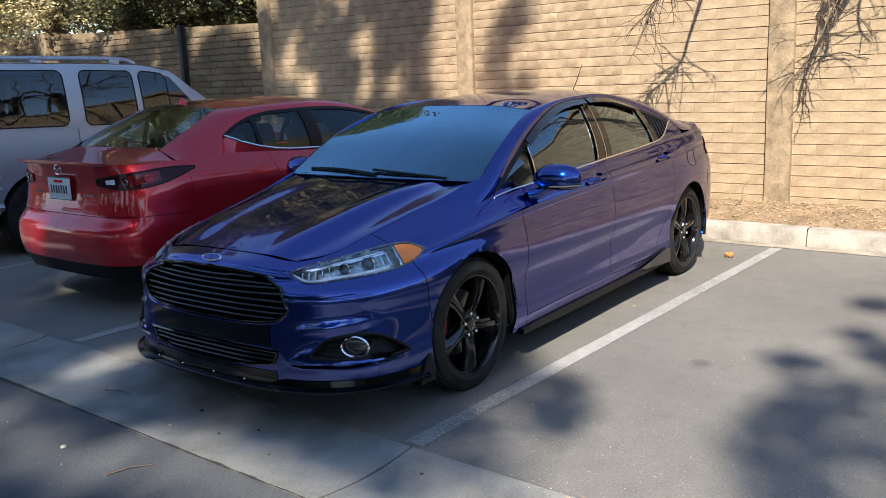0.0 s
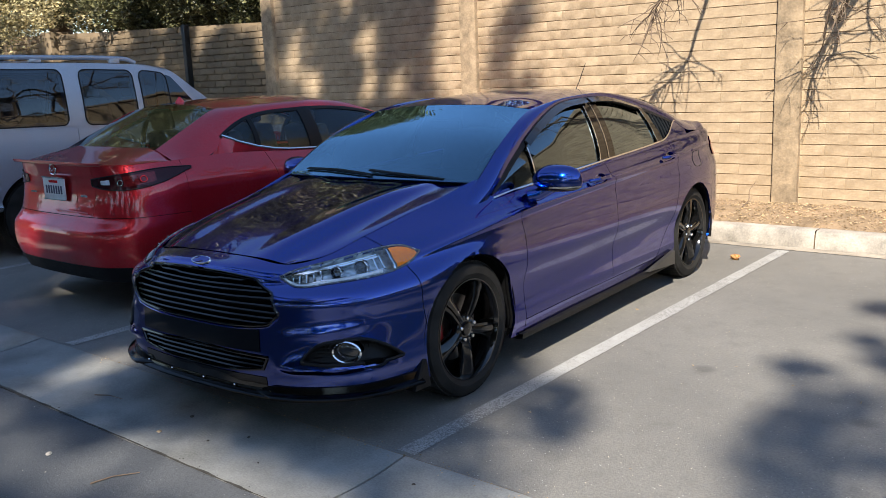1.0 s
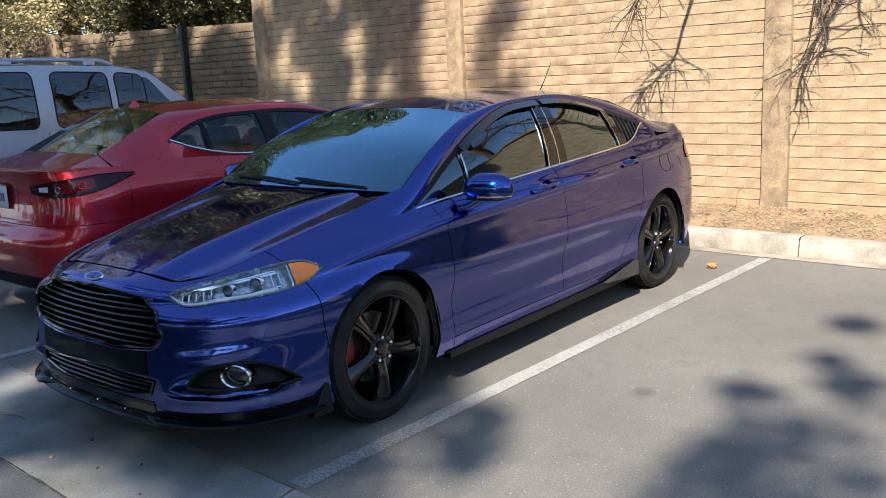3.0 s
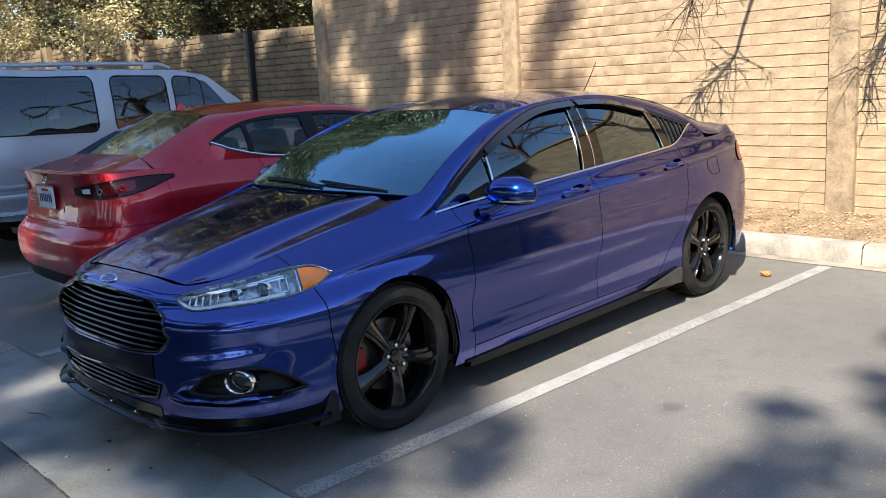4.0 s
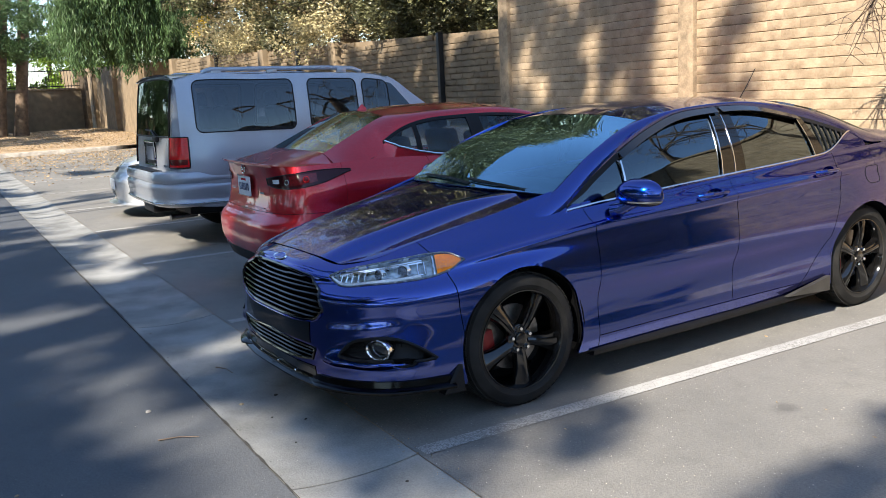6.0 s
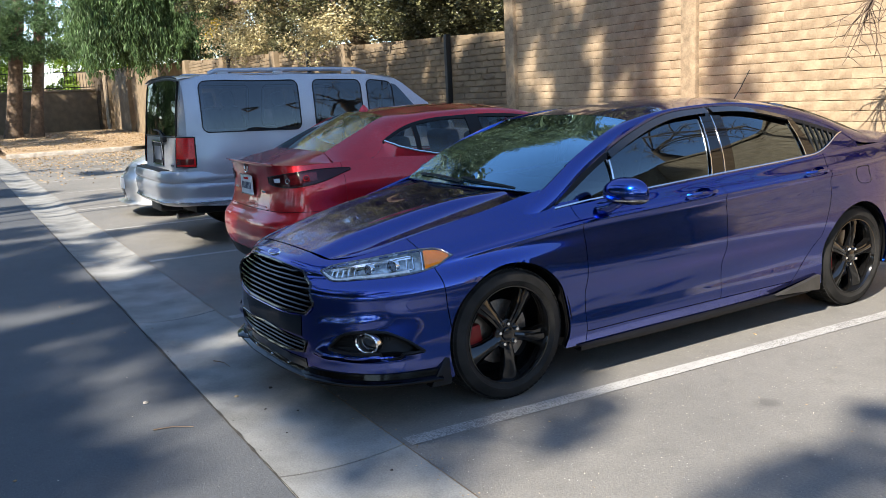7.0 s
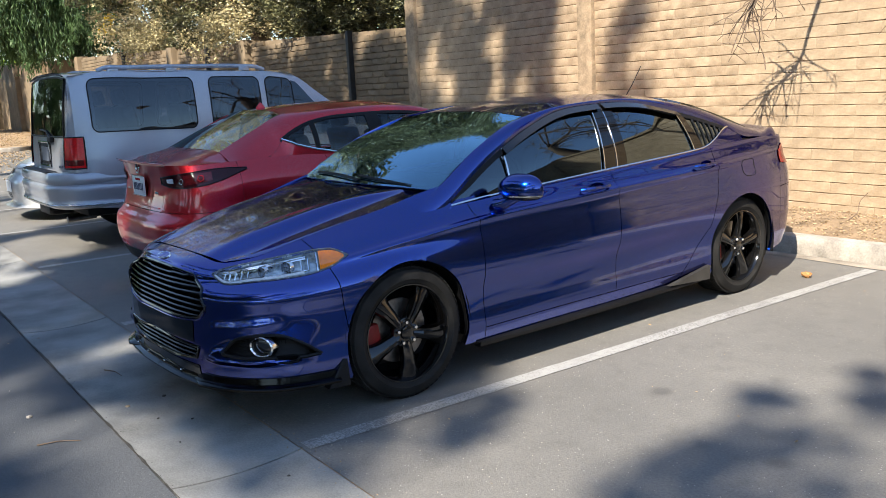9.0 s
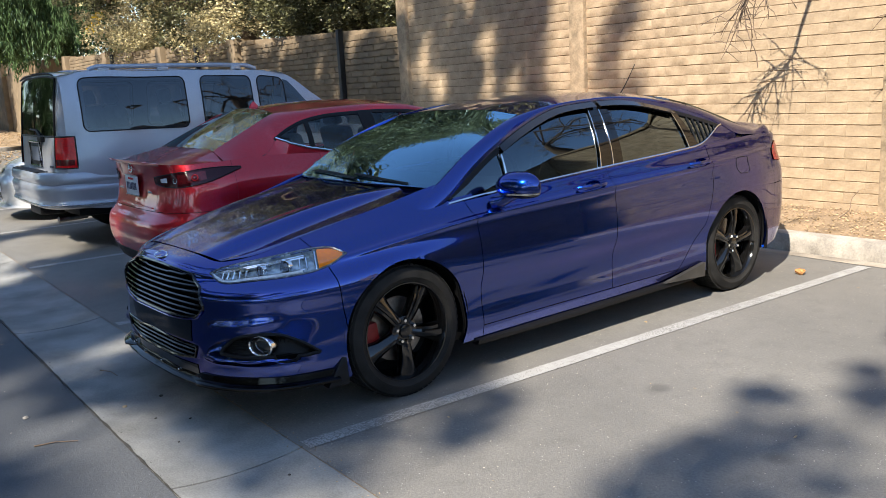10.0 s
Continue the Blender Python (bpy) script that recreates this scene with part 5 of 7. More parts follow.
RED_LEVELS = [
    ((0, .35, .62, .78, .86, .865, .85, .85, .85, .87, .84, .75, .40, 0), (.07, .08, .13, .25, .45, .96, 1.6, 2.3, 3.0, 3.66, 4.1, 4.33, 4.48, 4.52),
     (.26, .26, .255, .25, .24, .22, .20, .20, .20, .2, .2, .2, .2, .2)),
    ((0, .36, .65, .80, .875, .895, .885, .885, .885, .895, .86, .77, .42, 0), (.0, .01, .06, .19, .42, .96, 1.6, 2.3, 3.0, 3.66, 4.1, 4.35, 4.52, 4.56),
     (.44, .44, .44, .44, .44, .42, .40, .40, .40, .40, .40, .40, .40, .40)),
    ((0, .36, .65, .80, .872, .897, .892, .89, .89, .895, .86, .77, .42, 0), (.005, .015, .065, .195, .42, .96, 1.6, 2.3, 3.0, 3.66, 4.1, 4.35, 4.52, 4.56),
     (.60, .60, .60, .60, .60, .60, .58, .57, .56, .56, .55, .54, .54, .54)),
    ((0, .35, .62, .785, .86, .893, .89, .888, .885, .885, .84, .73, .40, 0), (.075, .085, .125, .225, .42, .96, 1.6, 2.3, 3.0, 3.66, 4.06, 4.29, 4.44, 4.49),
     (.70, .70, .70, .71, .73, .75, .74, .73, .72, .70, .66, .64, .63, .63)),
    ((0, .34, .60, .765, .845, .875, .88, .88, .875, .86, .80, .68, .38, 0), (.115, .125, .16, .25, .42, .96, 1.6, 2.3, 3.0, 3.64, 4.03, 4.25, 4.40, 4.45),
     (.90, .90, .90, .905, .91, .92, .90, .885, .87, .83, .76, .71, .70, .70)),
    ((0, .33, .57, .71, .775, .79, .80, .80, .79, .75, .69, .58, .34, 0), (.085, .095, .14, .27, .46, .96, 1.6, 2.3, 3.0, 3.6, 3.98, 4.20, 4.34, 4.38),
     (1.055, 1.055, 1.05, 1.045, 1.05, 1.06, 1.03, .995, .96, .905, .83, .78, .765, .765)),
]
RED_RAIL = ((.735, 1.0, 1.188), (.70, 1.13, 1.253), (.68, 1.26, 1.302), (.66, 1.46, 1.338), (.645, 1.74, 1.350), (.632, 2.1, 1.350), (.63, 2.4, 1.327), (.635, 2.65, 1.285), (.665, 3.0, 1.18), (.73, 3.4, .99))
RED_EDGE = ((.60, .547, 1.12), (.57, .85, 1.262), (.535, 1.12, 1.375), (.525, 1.4, 1.392), (.515, 1.7, 1.402), (.50, 2.1, 1.402), (.49, 2.42, 1.37), (.53, 2.8, 1.23), (.61, 3.3, 1.0))
SALOON_ROOF = [[(0, 1.12, 1.418), (0, 1.4, 1.444), (0, 1.7, 1.451), (0, 2.1, 1.447), (0, 2.42, 1.415)], [(.29, 1.12, 1.405), (.285, 1.4, 1.431), (.28, 1.7, 1.439), (.27, 2.1, 1.435), (.26, 2.42, 1.404)],
               [(.535, 1.12, 1.375), (.525, 1.4, 1.392), (.515, 1.7, 1.402), (.50, 2.1, 1.402), (.49, 2.42, 1.37)]]
SALOON_BACK = [[(0, .53, 1.135), (0, .86, 1.30), (0, 1.12, 1.418)], [(.32, .535, 1.132), (.31, .86, 1.29), (.29, 1.12, 1.405)], [(.60, .547, 1.12), (.57, .85, 1.262), (.535, 1.12, 1.375)]]
SALOON_FRONT = [[(0, 2.42, 1.415), (0, 2.85, 1.24), (0, 3.35, 1.01)], [(.26, 2.42, 1.404), (.29, 2.84, 1.235), (.33, 3.33, 1.008)], [(.49, 2.42, 1.37), (.53, 2.8, 1.23), (.61, 3.3, 1.0)]]
SALOON_HOOD = [[(0, 3.35, 1.005), (0, 3.7, .95), (0, 4.1, .86), (0, 4.38, .767)], [(.3, 3.33, 1.0), (.3, 3.7, .945), (.3, 4.1, .855), (.28, 4.355, .767)],
               [(.62, 3.28, .985), (.60, 3.68, .93), (.55, 4.06, .845), (.46, 4.28, .772)], [(.775, 3.25, .942), (.745, 3.6, .905), (.69, 3.98, .83), (.58, 4.20, .78)]]
SALOON_DECK = [[(0, .085, 1.06), (0, .25, 1.08), (0, .53, 1.133)], [(.33, .095, 1.058), (.33, .26, 1.078), (.32, .535, 1.130)], [(.57, .14, 1.052), (.60, .28, 1.068), (.60, .60, 1.123)],
               [(.71, .27, 1.046), (.752, .42, 1.050), (.785, .64, 1.043)]]


def red_car():
    root = thing("red_car", "dusty metallic red saloon parked with its boot to the aisle", "car", pose(-2.68, -.255, 0, 0, 0, 0))
    ys = np.linspace
    lamp = patch([(.45, .12, .955), (.60, .15, .975), (.74, .25, 1.0), (.80, .42, 1.015), (.835, .66, 1.005)], [(.45, .12, .905), (.60, .15, .885), (.76, .24, .885), (.835, .42, .915), (.845, .66, .995)], 40, 12)
    half, tree = saloon(root, M_RED, RED_LEVELS, RED_RAIL, RED_EDGE, SALOON_ROOF, SALOON_BACK, SALOON_FRONT, SALOON_HOOD, SALOON_DECK, (.96, 3.66),
                        (("rear_quarter_light", 1.005, 1.29), ("rear_window", 1.33, 1.83), ("front_window", 1.96, 2.85), ("front_quarter_light", 2.9, 3.2)),
                        ((1.29, 1.33), (1.83, 1.96), (2.85, 2.9)), r=.325, glass=M_CLEARTINT, low=lambda y: float(np.interp(y, (1.0, 1.05, 1.12, 1.2, 1.29, 1.45, 1.7), (1.0, .68, .40, .25, .14, .05, 0))))
    g, Y, Z = .0022, Vector((0, 1, 0)), Vector((0, 0, 1))
    bump = Vector((0, .3, .695))
    whole("rear_bumper", region(half, (Y * (.60 - g), -Y), (bump - Z * g, -Z)), M_RED, root)
    upper = region(half, (Y * (.60 - g), -Y), (bump + Z * g, Z))
    X = Vector((1, 0, 0))
    whole("boot_face", region(upper, (X * (.47 - g), -X)), M_RED, root, "red boot face around a number plate")
    both("quarter_panel", weld(join(region(upper, (X * (.47 + g), X)), region(half, (Y * .60, Y), ((0, 1.44 - g, .7), -Vector((0, 1, .25)).normalized())))), M_RED, root)
    both("rear_door", region(half, ((0, 1.44 + g, .7), Vector((0, 1, .25)).normalized()), (Y * (2.05 - g), -Y)), M_RED, root)
    both("front_door", region(half, (Y * (2.05 + g), Y), (Y * (3.12 - g), -Y)), M_RED, root)
    whole("front_body", region(half, (Y * (3.12 + g), Y)), M_RED, root)
    low = region(half, (Z * .36, -Z), (Y * .5, -Y))
    low.normal_update()
    for v in low.verts:
        v.co += v.normal * .004
    whole("bumper_lower", low, M_BLACK, root, "black lower bumper insert")
    # boot lip, lamps, plate, badge
    lip = net([[(x, .075 + .05 * (x / .6) ** 2, 1.066 - .012 * abs(x)) for x in ys(-.62, .62, 15)], [(x, .045 + .05 * (x / .6) ** 2, 1.075 - .012 * abs(x)) for x in ys(-.62, .62, 15)],
               [(x, .05 + .05 * (x / .6) ** 2, 1.06 - .012 * abs(x)) for x in ys(-.62, .62, 15)], [(x, .10 + .05 * (x / .6) ** 2, 1.045 - .012 * abs(x)) for x in ys(-.62, .62, 15)]], 30, 10)
    part("boot_spoiler", sheet(lip), M_RED, root)
    for s in (1, -1):
        q = on_surface(tree, lamp, .006) * np.array((s, 1, 1))
        tl = part("tail_lamp", sheet(q, flip=s > 0), M_DARKLENS, root, "smoked red tail lamp")
        part("lamp_edge", ring(outline(q), .004, 6), M_BLACK, tl)
        i0 = on_surface(tree, lamp[4:9, 5:10], .009) * np.array((s, 1, 1))
        part("reverse_lamp", sheet(i0, flip=s > 0), M_WHITELENS, tl)
        i1 = on_surface(tree, lamp[2:10, 14:26], .009) * np.array((s, 1, 1))
        part("brake_lamp", sheet(i1, flip=s > 0), M_SMOKERED, tl)
        for u, r in ((13, .022), (21, .026)):
            c = Vector(on_surface(tree, lamp[5:6, u:u + 1], .011)[0, 0])
            n = tree.find_nearest(c)[1]
            m = Matrix.Diagonal((s, 1, 1, 1)) @ Matrix.Translation(c) @ n.to_track_quat("Z", "Y").to_matrix().to_4x4()
            part("lamp_ring", turned(lathe([(0, r), (.003, r * .95), (.003, r * .75), (0, r * .7)], 24, "z"), m), M_REDLENS if u > 15 else M_LAMPBOWL, tl)
    part("plate_recess", sheet(on_surface(tree, [[(x, .1, z) for x in ys(-.26, .26, 16)] for z in ys(.775, .965, 8)], .003)), M_RED, root)
    pl = part("number_plate", box(.305, .008, .152, 0, .085, .875, .003), M_PLATE, root, "white number plate with blue bars")
    for k in range(7):
        part("plate_mark", box(.017, .004, .058, -.105 + .035 * k, .080, .868), M_PLATE_INK, pl, smooth=False)
    part("plate_mark", box(.12, .004, .018, 0, .080, .926), M_REDLENS, pl, smooth=False)
    for z in (.796, .954):
        part("plate_frame", box(.315, .012, .008, 0, .083, z), M_CHROME, pl)
    bd = part("badge", ring([(.045 * math.cos(a), .088, 1.012 + .036 * math.sin(a)) for a in ys(0, 2 * math.pi, 25)[:-1]], .006, 8), M_CHROME, root, "chrome oval badge")
    part("badge_wing", tube(curve_pts([(-.034, .088, 1.022), (-.012, .085, 1.012), (0, .084, 1.0), (.012, .085, 1.012), (.034, .088, 1.022)], 14), .004, 6), M_CHROME, bd)
    for s in (-1, 1):
        part("boot_lettering", box(.09, .004, .014, s * .36, .108, .835), M_CHROME, root, smooth=False)
    pp = on_surface(tree, [[(x, .1, z) for x in ys(-.42, .42, 30)] for z in (.712, .722)], .004)
    part("boot_crease", tube(pp.mean(0), .005, 6), M_RED, root)
    part("roof_fin", turned(lathe([(0, .03), (.02, .022), (.05, .004)], 12, "z"), pose(0, 1.19, 1.422) @ Matrix.Diagonal((.5, 1.6, 1, 1))), M_RED, root)
    seats(root, (1.65, 2.55), .55, M_SEAT)
    part("parcel_shelf", box(1.1, .5, .03, 0, .75, 1.0, .01), M_SEAT, root)
    part("dashboard", box(1.3, .5, .15, 0, 3.15, .92, .05, 3), M_DARK, root)
    for s in (1, -1):
        mr = bmesh.new()
        bmesh.ops.create_uvsphere(mr, u_segments=16, v_segments=10, radius=1)
        part("door_mirror", turned(mr, pose(s * .98, 2.95, 1.0) @ Matrix.Diagonal((.11, .06, .065, 1))), M_RED, root)
        for y, z in ((1.60, .90), (2.55, .88)):
            part("door_handle", tube(curve_pts([(s * .875, y, z), (s * .91, y + .03, z), (s * .91, y + .17, z), (s * .875, y + .20, z)], 12), .012, 8), M_RED, root)
    return root


def white_car():
    """Pale saloon at the far end of the row, nose to the aisle."""
    root = thing("pale_car", "pearl white saloon parked with its nose to the aisle", "car", pose(-8.93, 4.43, 0, 0, 0, 180))
    half, tree = saloon(root, M_WHITECAR, RED_LEVELS, RED_RAIL, RED_EDGE, SALOON_ROOF, SALOON_BACK, SALOON_FRONT, SALOON_HOOD, SALOON_DECK, (.96, 3.66),
                        (("rear_window", 1.0, 1.98), ("front_window", 2.10, 3.1)), ((1.98, 2.10),), r=.32)
    whole("body", half, M_WHITECAR, root)
    ys = np.linspace
    for s in (1, -1):
        lamp = on_surface(tree, patch([(.46, 4.33, .74), (.62, 4.22, .77), (.76, 4.0, .82)], [(.46, 4.36, .63), (.64, 4.28, .63), (.80, 4.05, .69)], 16, 6), .006) * np.array((s, 1, 1))
        part("headlight", sheet(lamp, flip=s < 0), M_PROJECTOR, root, "dark clear headlight")
    up = on_surface(tree, [[(x, 4.45, z) for x in ys(-.40, .40, 20)] for z in ys(.60, .70, 5)], .006)
    gr = part("grille", sheet(up), M_BLACK, root)
    for z in (.61, .635, .66, .69):
        part("slat", tube(on_surface(tree, [[(x, 4.45, z) for x in ys(-.4, .4, 16)]], .01)[0], .006, 6), M_CHROME, gr)
    lw = on_surface(tree, [[(x, 4.55, z) for x in ys(-.62, .62, 24)] for z in ys(.28, .39, 5)], .006)
    gl = part("lower_grille", sheet(lw), M_BLACK, root)
    for z in (.30, .335, .37):
        part("slat", tube(on_surface(tree, [[(x, 4.55, z) for x in ys(-.6, .6, 20)]], .01)[0], .007, 6), M_WHITECAR, gl)
    part("chin", sheet([[(x, 4.62 - .28 * (abs(x) / .8) ** 3, .20) for x in ys(-.82, .82, 24)], [(x, 4.44 - .28 * (abs(x) / .8) ** 3, .24) for x in ys(-.82, .82, 24)]]), M_WHITECAR, root)
    part("number_plate", box(.30, .01, .15, 0, 4.575, .47), M_PLATE, root)
    return root


VAN_LEVELS = [
    ((0, .5, .84, .96, 1.0, 1.0, .99, .99, .99, 1.0, .97, .80, .4, 0), (.04, .045, .06, .10, .22, 1.05, 1.8, 2.6, 3.3, 4.07, 4.7, 4.98, 5.08, 5.10),
     (.48, .48, .48, .48, .46, .42, .40, .40, .40, .42, .44, .44, .44, .44)),
    ((0, .5, .85, .975, 1.012, 1.016, 1.01, 1.01, 1.01, 1.016, .98, .82, .42, 0), (.03, .035, .05, .095, .22, 1.05, 1.8, 2.6, 3.3, 4.07, 4.7, 5.0, 5.12, 5.14),
     (.70, .70, .70, .70, .70, .72, .70, .70, .70, .72, .70, .70, .70, .70)),
    ((0, .5, .85, .975, 1.012, 1.016, 1.015, 1.015, 1.015, 1.012, .97, .80, .42, 0), (.03, .035, .05, .095, .22, 1.05, 1.8, 2.6, 3.3, 4.05, 4.65, 4.96, 5.08, 5.10),
     (.95, .95, .95, .95, .95, .95, .95, .95, .95, .93, .92, .90, .90, .90)),
    ((0, .49, .835, .955, .99, .993, .993, .993, .993, .97, .93, .76, .40, 0), (.045, .05, .068, .115, .24, 1.05, 1.8, 2.6, 3.3, 3.9, 4.5, 4.85, 4.98, 5.0),
     (1.20, 1.20, 1.20, 1.20, 1.20, 1.20, 1.19, 1.18, 1.17, 1.12, 1.09, 1.06, 1.05, 1.05)),
]


def van():
    """Tall square-backed estate."""
    root = thing("silver_suv", "large silver square-backed off-road estate with a roof rack", "car", pose(-6.02, -.22, .02, -1.2, 0, 0))
    ys = np.linspace
    rows = [arr(*lv) for lv in VAN_LEVELS]
    half = sheet(net(rows, 260, 0, 12))
    bmesh.ops.recalc_face_normals(half, faces=half.faces)
    if sum(f.normal.x for f in half.faces) < 0:
        bmesh.ops.reverse_faces(half, faces=half.faces[:])
    tree = near_tree(half)
    open_arches(half, (1.05, 4.07), .43, .37)
    g, Y, Z, X = .003, Vector((0, 1, 0)), Vector((0, 0, 1)), Vector((1, 0, 0))
    whole("tailgate", region(half, (Y * .2, -Y), (X * (.80 - g), -X)), M_SILVER, root, "silver tailgate")
    both("quarter_panel", region(half, (X * (.80 + g), X), (Y * (1.50 - g), -Y)), M_SILVER, root)
    both("rear_door", region(half, (Y * (1.50 + g), Y), (Y * (2.24 - g), -Y)), M_SILVER, root)
    both("front_door", region(half, (Y * (2.24 + g), Y), (Y * (3.35 - g), -Y)), M_SILVER, root)
    whole("front_body", region(half, (Y * (3.35 + g), Y)), M_SILVER, root)
    # upper side: from the belt to the roof edge
    belt = along_y(rows[3][3:10])
    top = along_y([(.845, .14, 1.80), (.865, .25, 1.825), (.875, 1.0, 1.84), (.875, 2.0, 1.84), (.865, 2.45, 1.825), (.855, 2.65, 1.79), (.88, 3.0, 1.56), (.95, 3.45, 1.22)])

    def side(y, f):
        b, t = belt(y), top(y)
        p = b + (t - b) * f
        p[0] += .02 * 4 * f * (1 - f)
        return p

    windows = (("rear_side_window", .30, 1.42), ("rear_door_window", 1.60, 2.20), ("front_door_window", 2.28, 2.62))

    def inset(y, a, b, r=.07):
        """How far a rounded corner cuts into the pane's height there."""
        d = max(0.0, r - min(y - a, b - y))
        return (r - math.sqrt(max(0.0, r * r - d * d))) / .62

    def pane(a, b, f0, f1):
        at = np.concatenate([a + .07 * (1 - np.cos(ys(0, math.pi / 2, 8))), ys(a + .09, b - .09, 10), b - .07 * (1 - np.cos(ys(math.pi / 2, 0, 8)))])
        return np.array([[side(y, f0 + inset(y, a, b) + (f1 - f0 - 2 * inset(y, a, b)) * v) + (.003, 0, 0) for y in at] for v in ys(0, 1, 8)])

    up = strip(side, ys(.13, 3.42, 190), ys(0, 1, 40))
    skin = sheet(up)
    gone = []
    for f in skin.faces:
        c = f.calc_center_median()
        v = (c.z - belt(c.y)[2]) / max(.05, top(c.y)[2] - belt(c.y)[2])
        if .11 < v < .84 and any(a + .035 < c.y < b - .035 for _, a, b in windows):
            gone.append(f)
    bmesh.ops.delete(skin, geom=gone, context="FACES")
    both("upper_side", skin, M_SILVER, root)
    for nm, a, b in windows:
        Q = pane(a, b, .05, .90)
        w = both(nm, sheet(Q), M_VANGLASS, root, "dark tinted glass", .004)
        for o, s in zip(w, (1, -1)):
            part("seal", ring([q * np.array((s, 1, 1)) + (s * .001, 0, 0) for q in outline(Q)], .0065, 6), M_BLACK, o)
    tri = lambda y, f: side(y, .05 + (.88 - .05) * f * max(0.02, min(1, (3.28 - y) / .62 + .05))) + (.003, 0, 0)  # noqa: E731
    both("front_quarter_window", sheet(strip(tri, ys(2.62, 3.28, 12), ys(0, 1, 6))), M_VANGLASS, root, "", .004)
    for s in (1, -1):
        part("quarter_frame", tube([side(2.42, .06) * np.array((s, 1, 1)), side(2.50, .88) * np.array((s, 1, 1))], .012, 6), M_BLACK, root)
    roof = net([[(x, y, z + (1.862 - z) * (1 - abs(x / .876) ** 3.5)) for x in ys(-.876, .876, 13)] for y, z in ((.10, 1.80), (.3, 1.83), (1.0, 1.845), (2.0, 1.845), (2.5, 1.82), (2.66, 1.79))], 30, 30)
    part("roof", sheet(roof), M_SILVER, root)
    ws = [[(x, 2.66 + .02 - .06 * (x / .85) ** 2, 1.80) for x in ys(-.85, .85, 12)], [(x, 3.5 - .12 * (x / .93) ** 2, 1.20) for x in ys(-.93, .93, 12)]]
    part("windscreen", sheet(ws), M_GLASS, root)
    hd = net([[(x, y, z - .05 * (x / .9) ** 2) for x in ys(-w, w, 11)] for y, z, w in ((3.42, 1.19, .96), (4.0, 1.15, .95), (4.6, 1.11, .90), (4.98, 1.06, .72))], 24, 20)
    part("bonnet", sheet(hd), M_SILVER, root)
    # tailgate upper part with its glass
    tg = net([[(x, .05 + .02 * (x / .9) ** 2, 1.20) for x in ys(-.90, .90, 15)], [(x, .07 + .02 * (x / .9) ** 2, 1.45) for x in ys(-.88, .88, 15)], [(x, .115 + .02 * (x / .86) ** 2, 1.795 + .055 * (1 - abs(x / .86) ** 3.5)) for x in ys(-.85, .85, 15)]], 60, 24)
    gate = sheet(tg)
    bmesh.ops.delete(gate, geom=[f for f in gate.faces if abs(f.calc_center_median().x) < .73 and 1.26 < f.calc_center_median().z < 1.74], context="FACES")
    part("tailgate_upper", gate, M_SILVER, root)
    rg = net([[(x, .038 + .02 * (x / .9) ** 2, 1.19) for x in ys(-.80, .80, 15)], [(x, .058 + .02 * (x / .9) ** 2, 1.45) for x in ys(-.79, .79, 15)], [(x, .098 + .02 * (x / .86) ** 2, 1.77 + .045 * (1 - abs(x / .84) ** 3.5)) for x in ys(-.79, .79, 15)]], 24, 12)
    part("rear_window", sheet(rg), M_REARGLASS, root, "tall dark rear glass")
    part("rear_window_seal", ring(outline(rg), .010, 6), M_BLACK, root)
    part("gate_top_seal", tube([(x, .100, 1.80 + .046 * (1 - abs(x / .86) ** 3.5)) for x in ys(-.8, .8, 14)], .008, 6), M_BLACK, root)
    for s in (1, -1):
        ct = [side(.14, f) * np.array((s, 1, 1)) for f in ys(0, 1, 10)]
        inn = [(s * x, y, z) for x, y, z in zip(ys(.90, .85, 10), ys(.06, .135, 10), ys(1.20, 1.82, 10))]
        part("rear_pillar", sheet([ct, inn], flip=s > 0), M_SILVER, root)
        # tail lamp wraps the corner
        tl = on_surface(tree, patch([(.82, .04, 1.19), (.95, .09, 1.19), (1.0, .20, 1.19)], [(.82, .04, .87), (.97, .09, .87), (1.01, .20, .87)], 14, 12), .012) * np.array((s, 1, 1))
        lp = part("tail_lamp", sheet(tl, flip=s > 0), M_REDLENS, root, "tall red tail lamp")
        part("lamp_edge", ring(outline(tl), .008, 6), M_BLACK, lp)
        part("lower_lens", sheet(tl[1:4, 1:-1] + np.array((0, -.003, 0)), flip=s > 0), M_SMOKERED, lp)
        # rack
        rail = curve_pts([(s * .74, .46, 1.862), (s * .75, .52, 1.888), (s * .75, .75, 1.896), (s * .75, 1.4, 1.902), (s * .74, 2.1, 1.900), (s * .73, 2.26, 1.892), (s * .72, 2.36, 1.858)], 40)
        rk = part("roof_rail", tube(rail, .024, 10), M_SILVER, root, "silver roof rail")
        for y in (.62, 1.25, 2.1):
            part("rail_foot", box(.04, .12, .05, s * .75, y, 1.872, .01), M_SILVER, rk)
        part("side_moulding", tube([(s * 1.02, y, .66) for y in ys(1.55, 3.6, 20)], .022, 8), M_SILVER, root)
        mr = box(.22, .10, .18, s * 1.14, 3.05, 1.22, .04, 3)
        part("door_mirror", mr, M_SILVER, root)
        for y in (1.62, 2.40):
            part("door_handle", tube(curve_pts([(s * 1.0, y, 1.07), (s * 1.04, y + .03, 1.07), (s * 1.04, y + .15, 1.07), (s * 1.0, y + .18, 1.07)], 10), .014, 8), M_SILVER, root)
        part("exhaust", tube([(s * .55, .35, .33), (s * .58, .05, .31)], .035, 14), M_STEEL, root) if s > 0 else None
    # bumper with step pad, wrapping the corners
    path = curve_pts([(0, -.135), (.45, -.13), (.75, -.105), (.91, -.04), (.995, .07), (1.028, .22), (1.034, .42), (1.034, .66)], 60)
    out2 = np.gradient(path, axis=0)
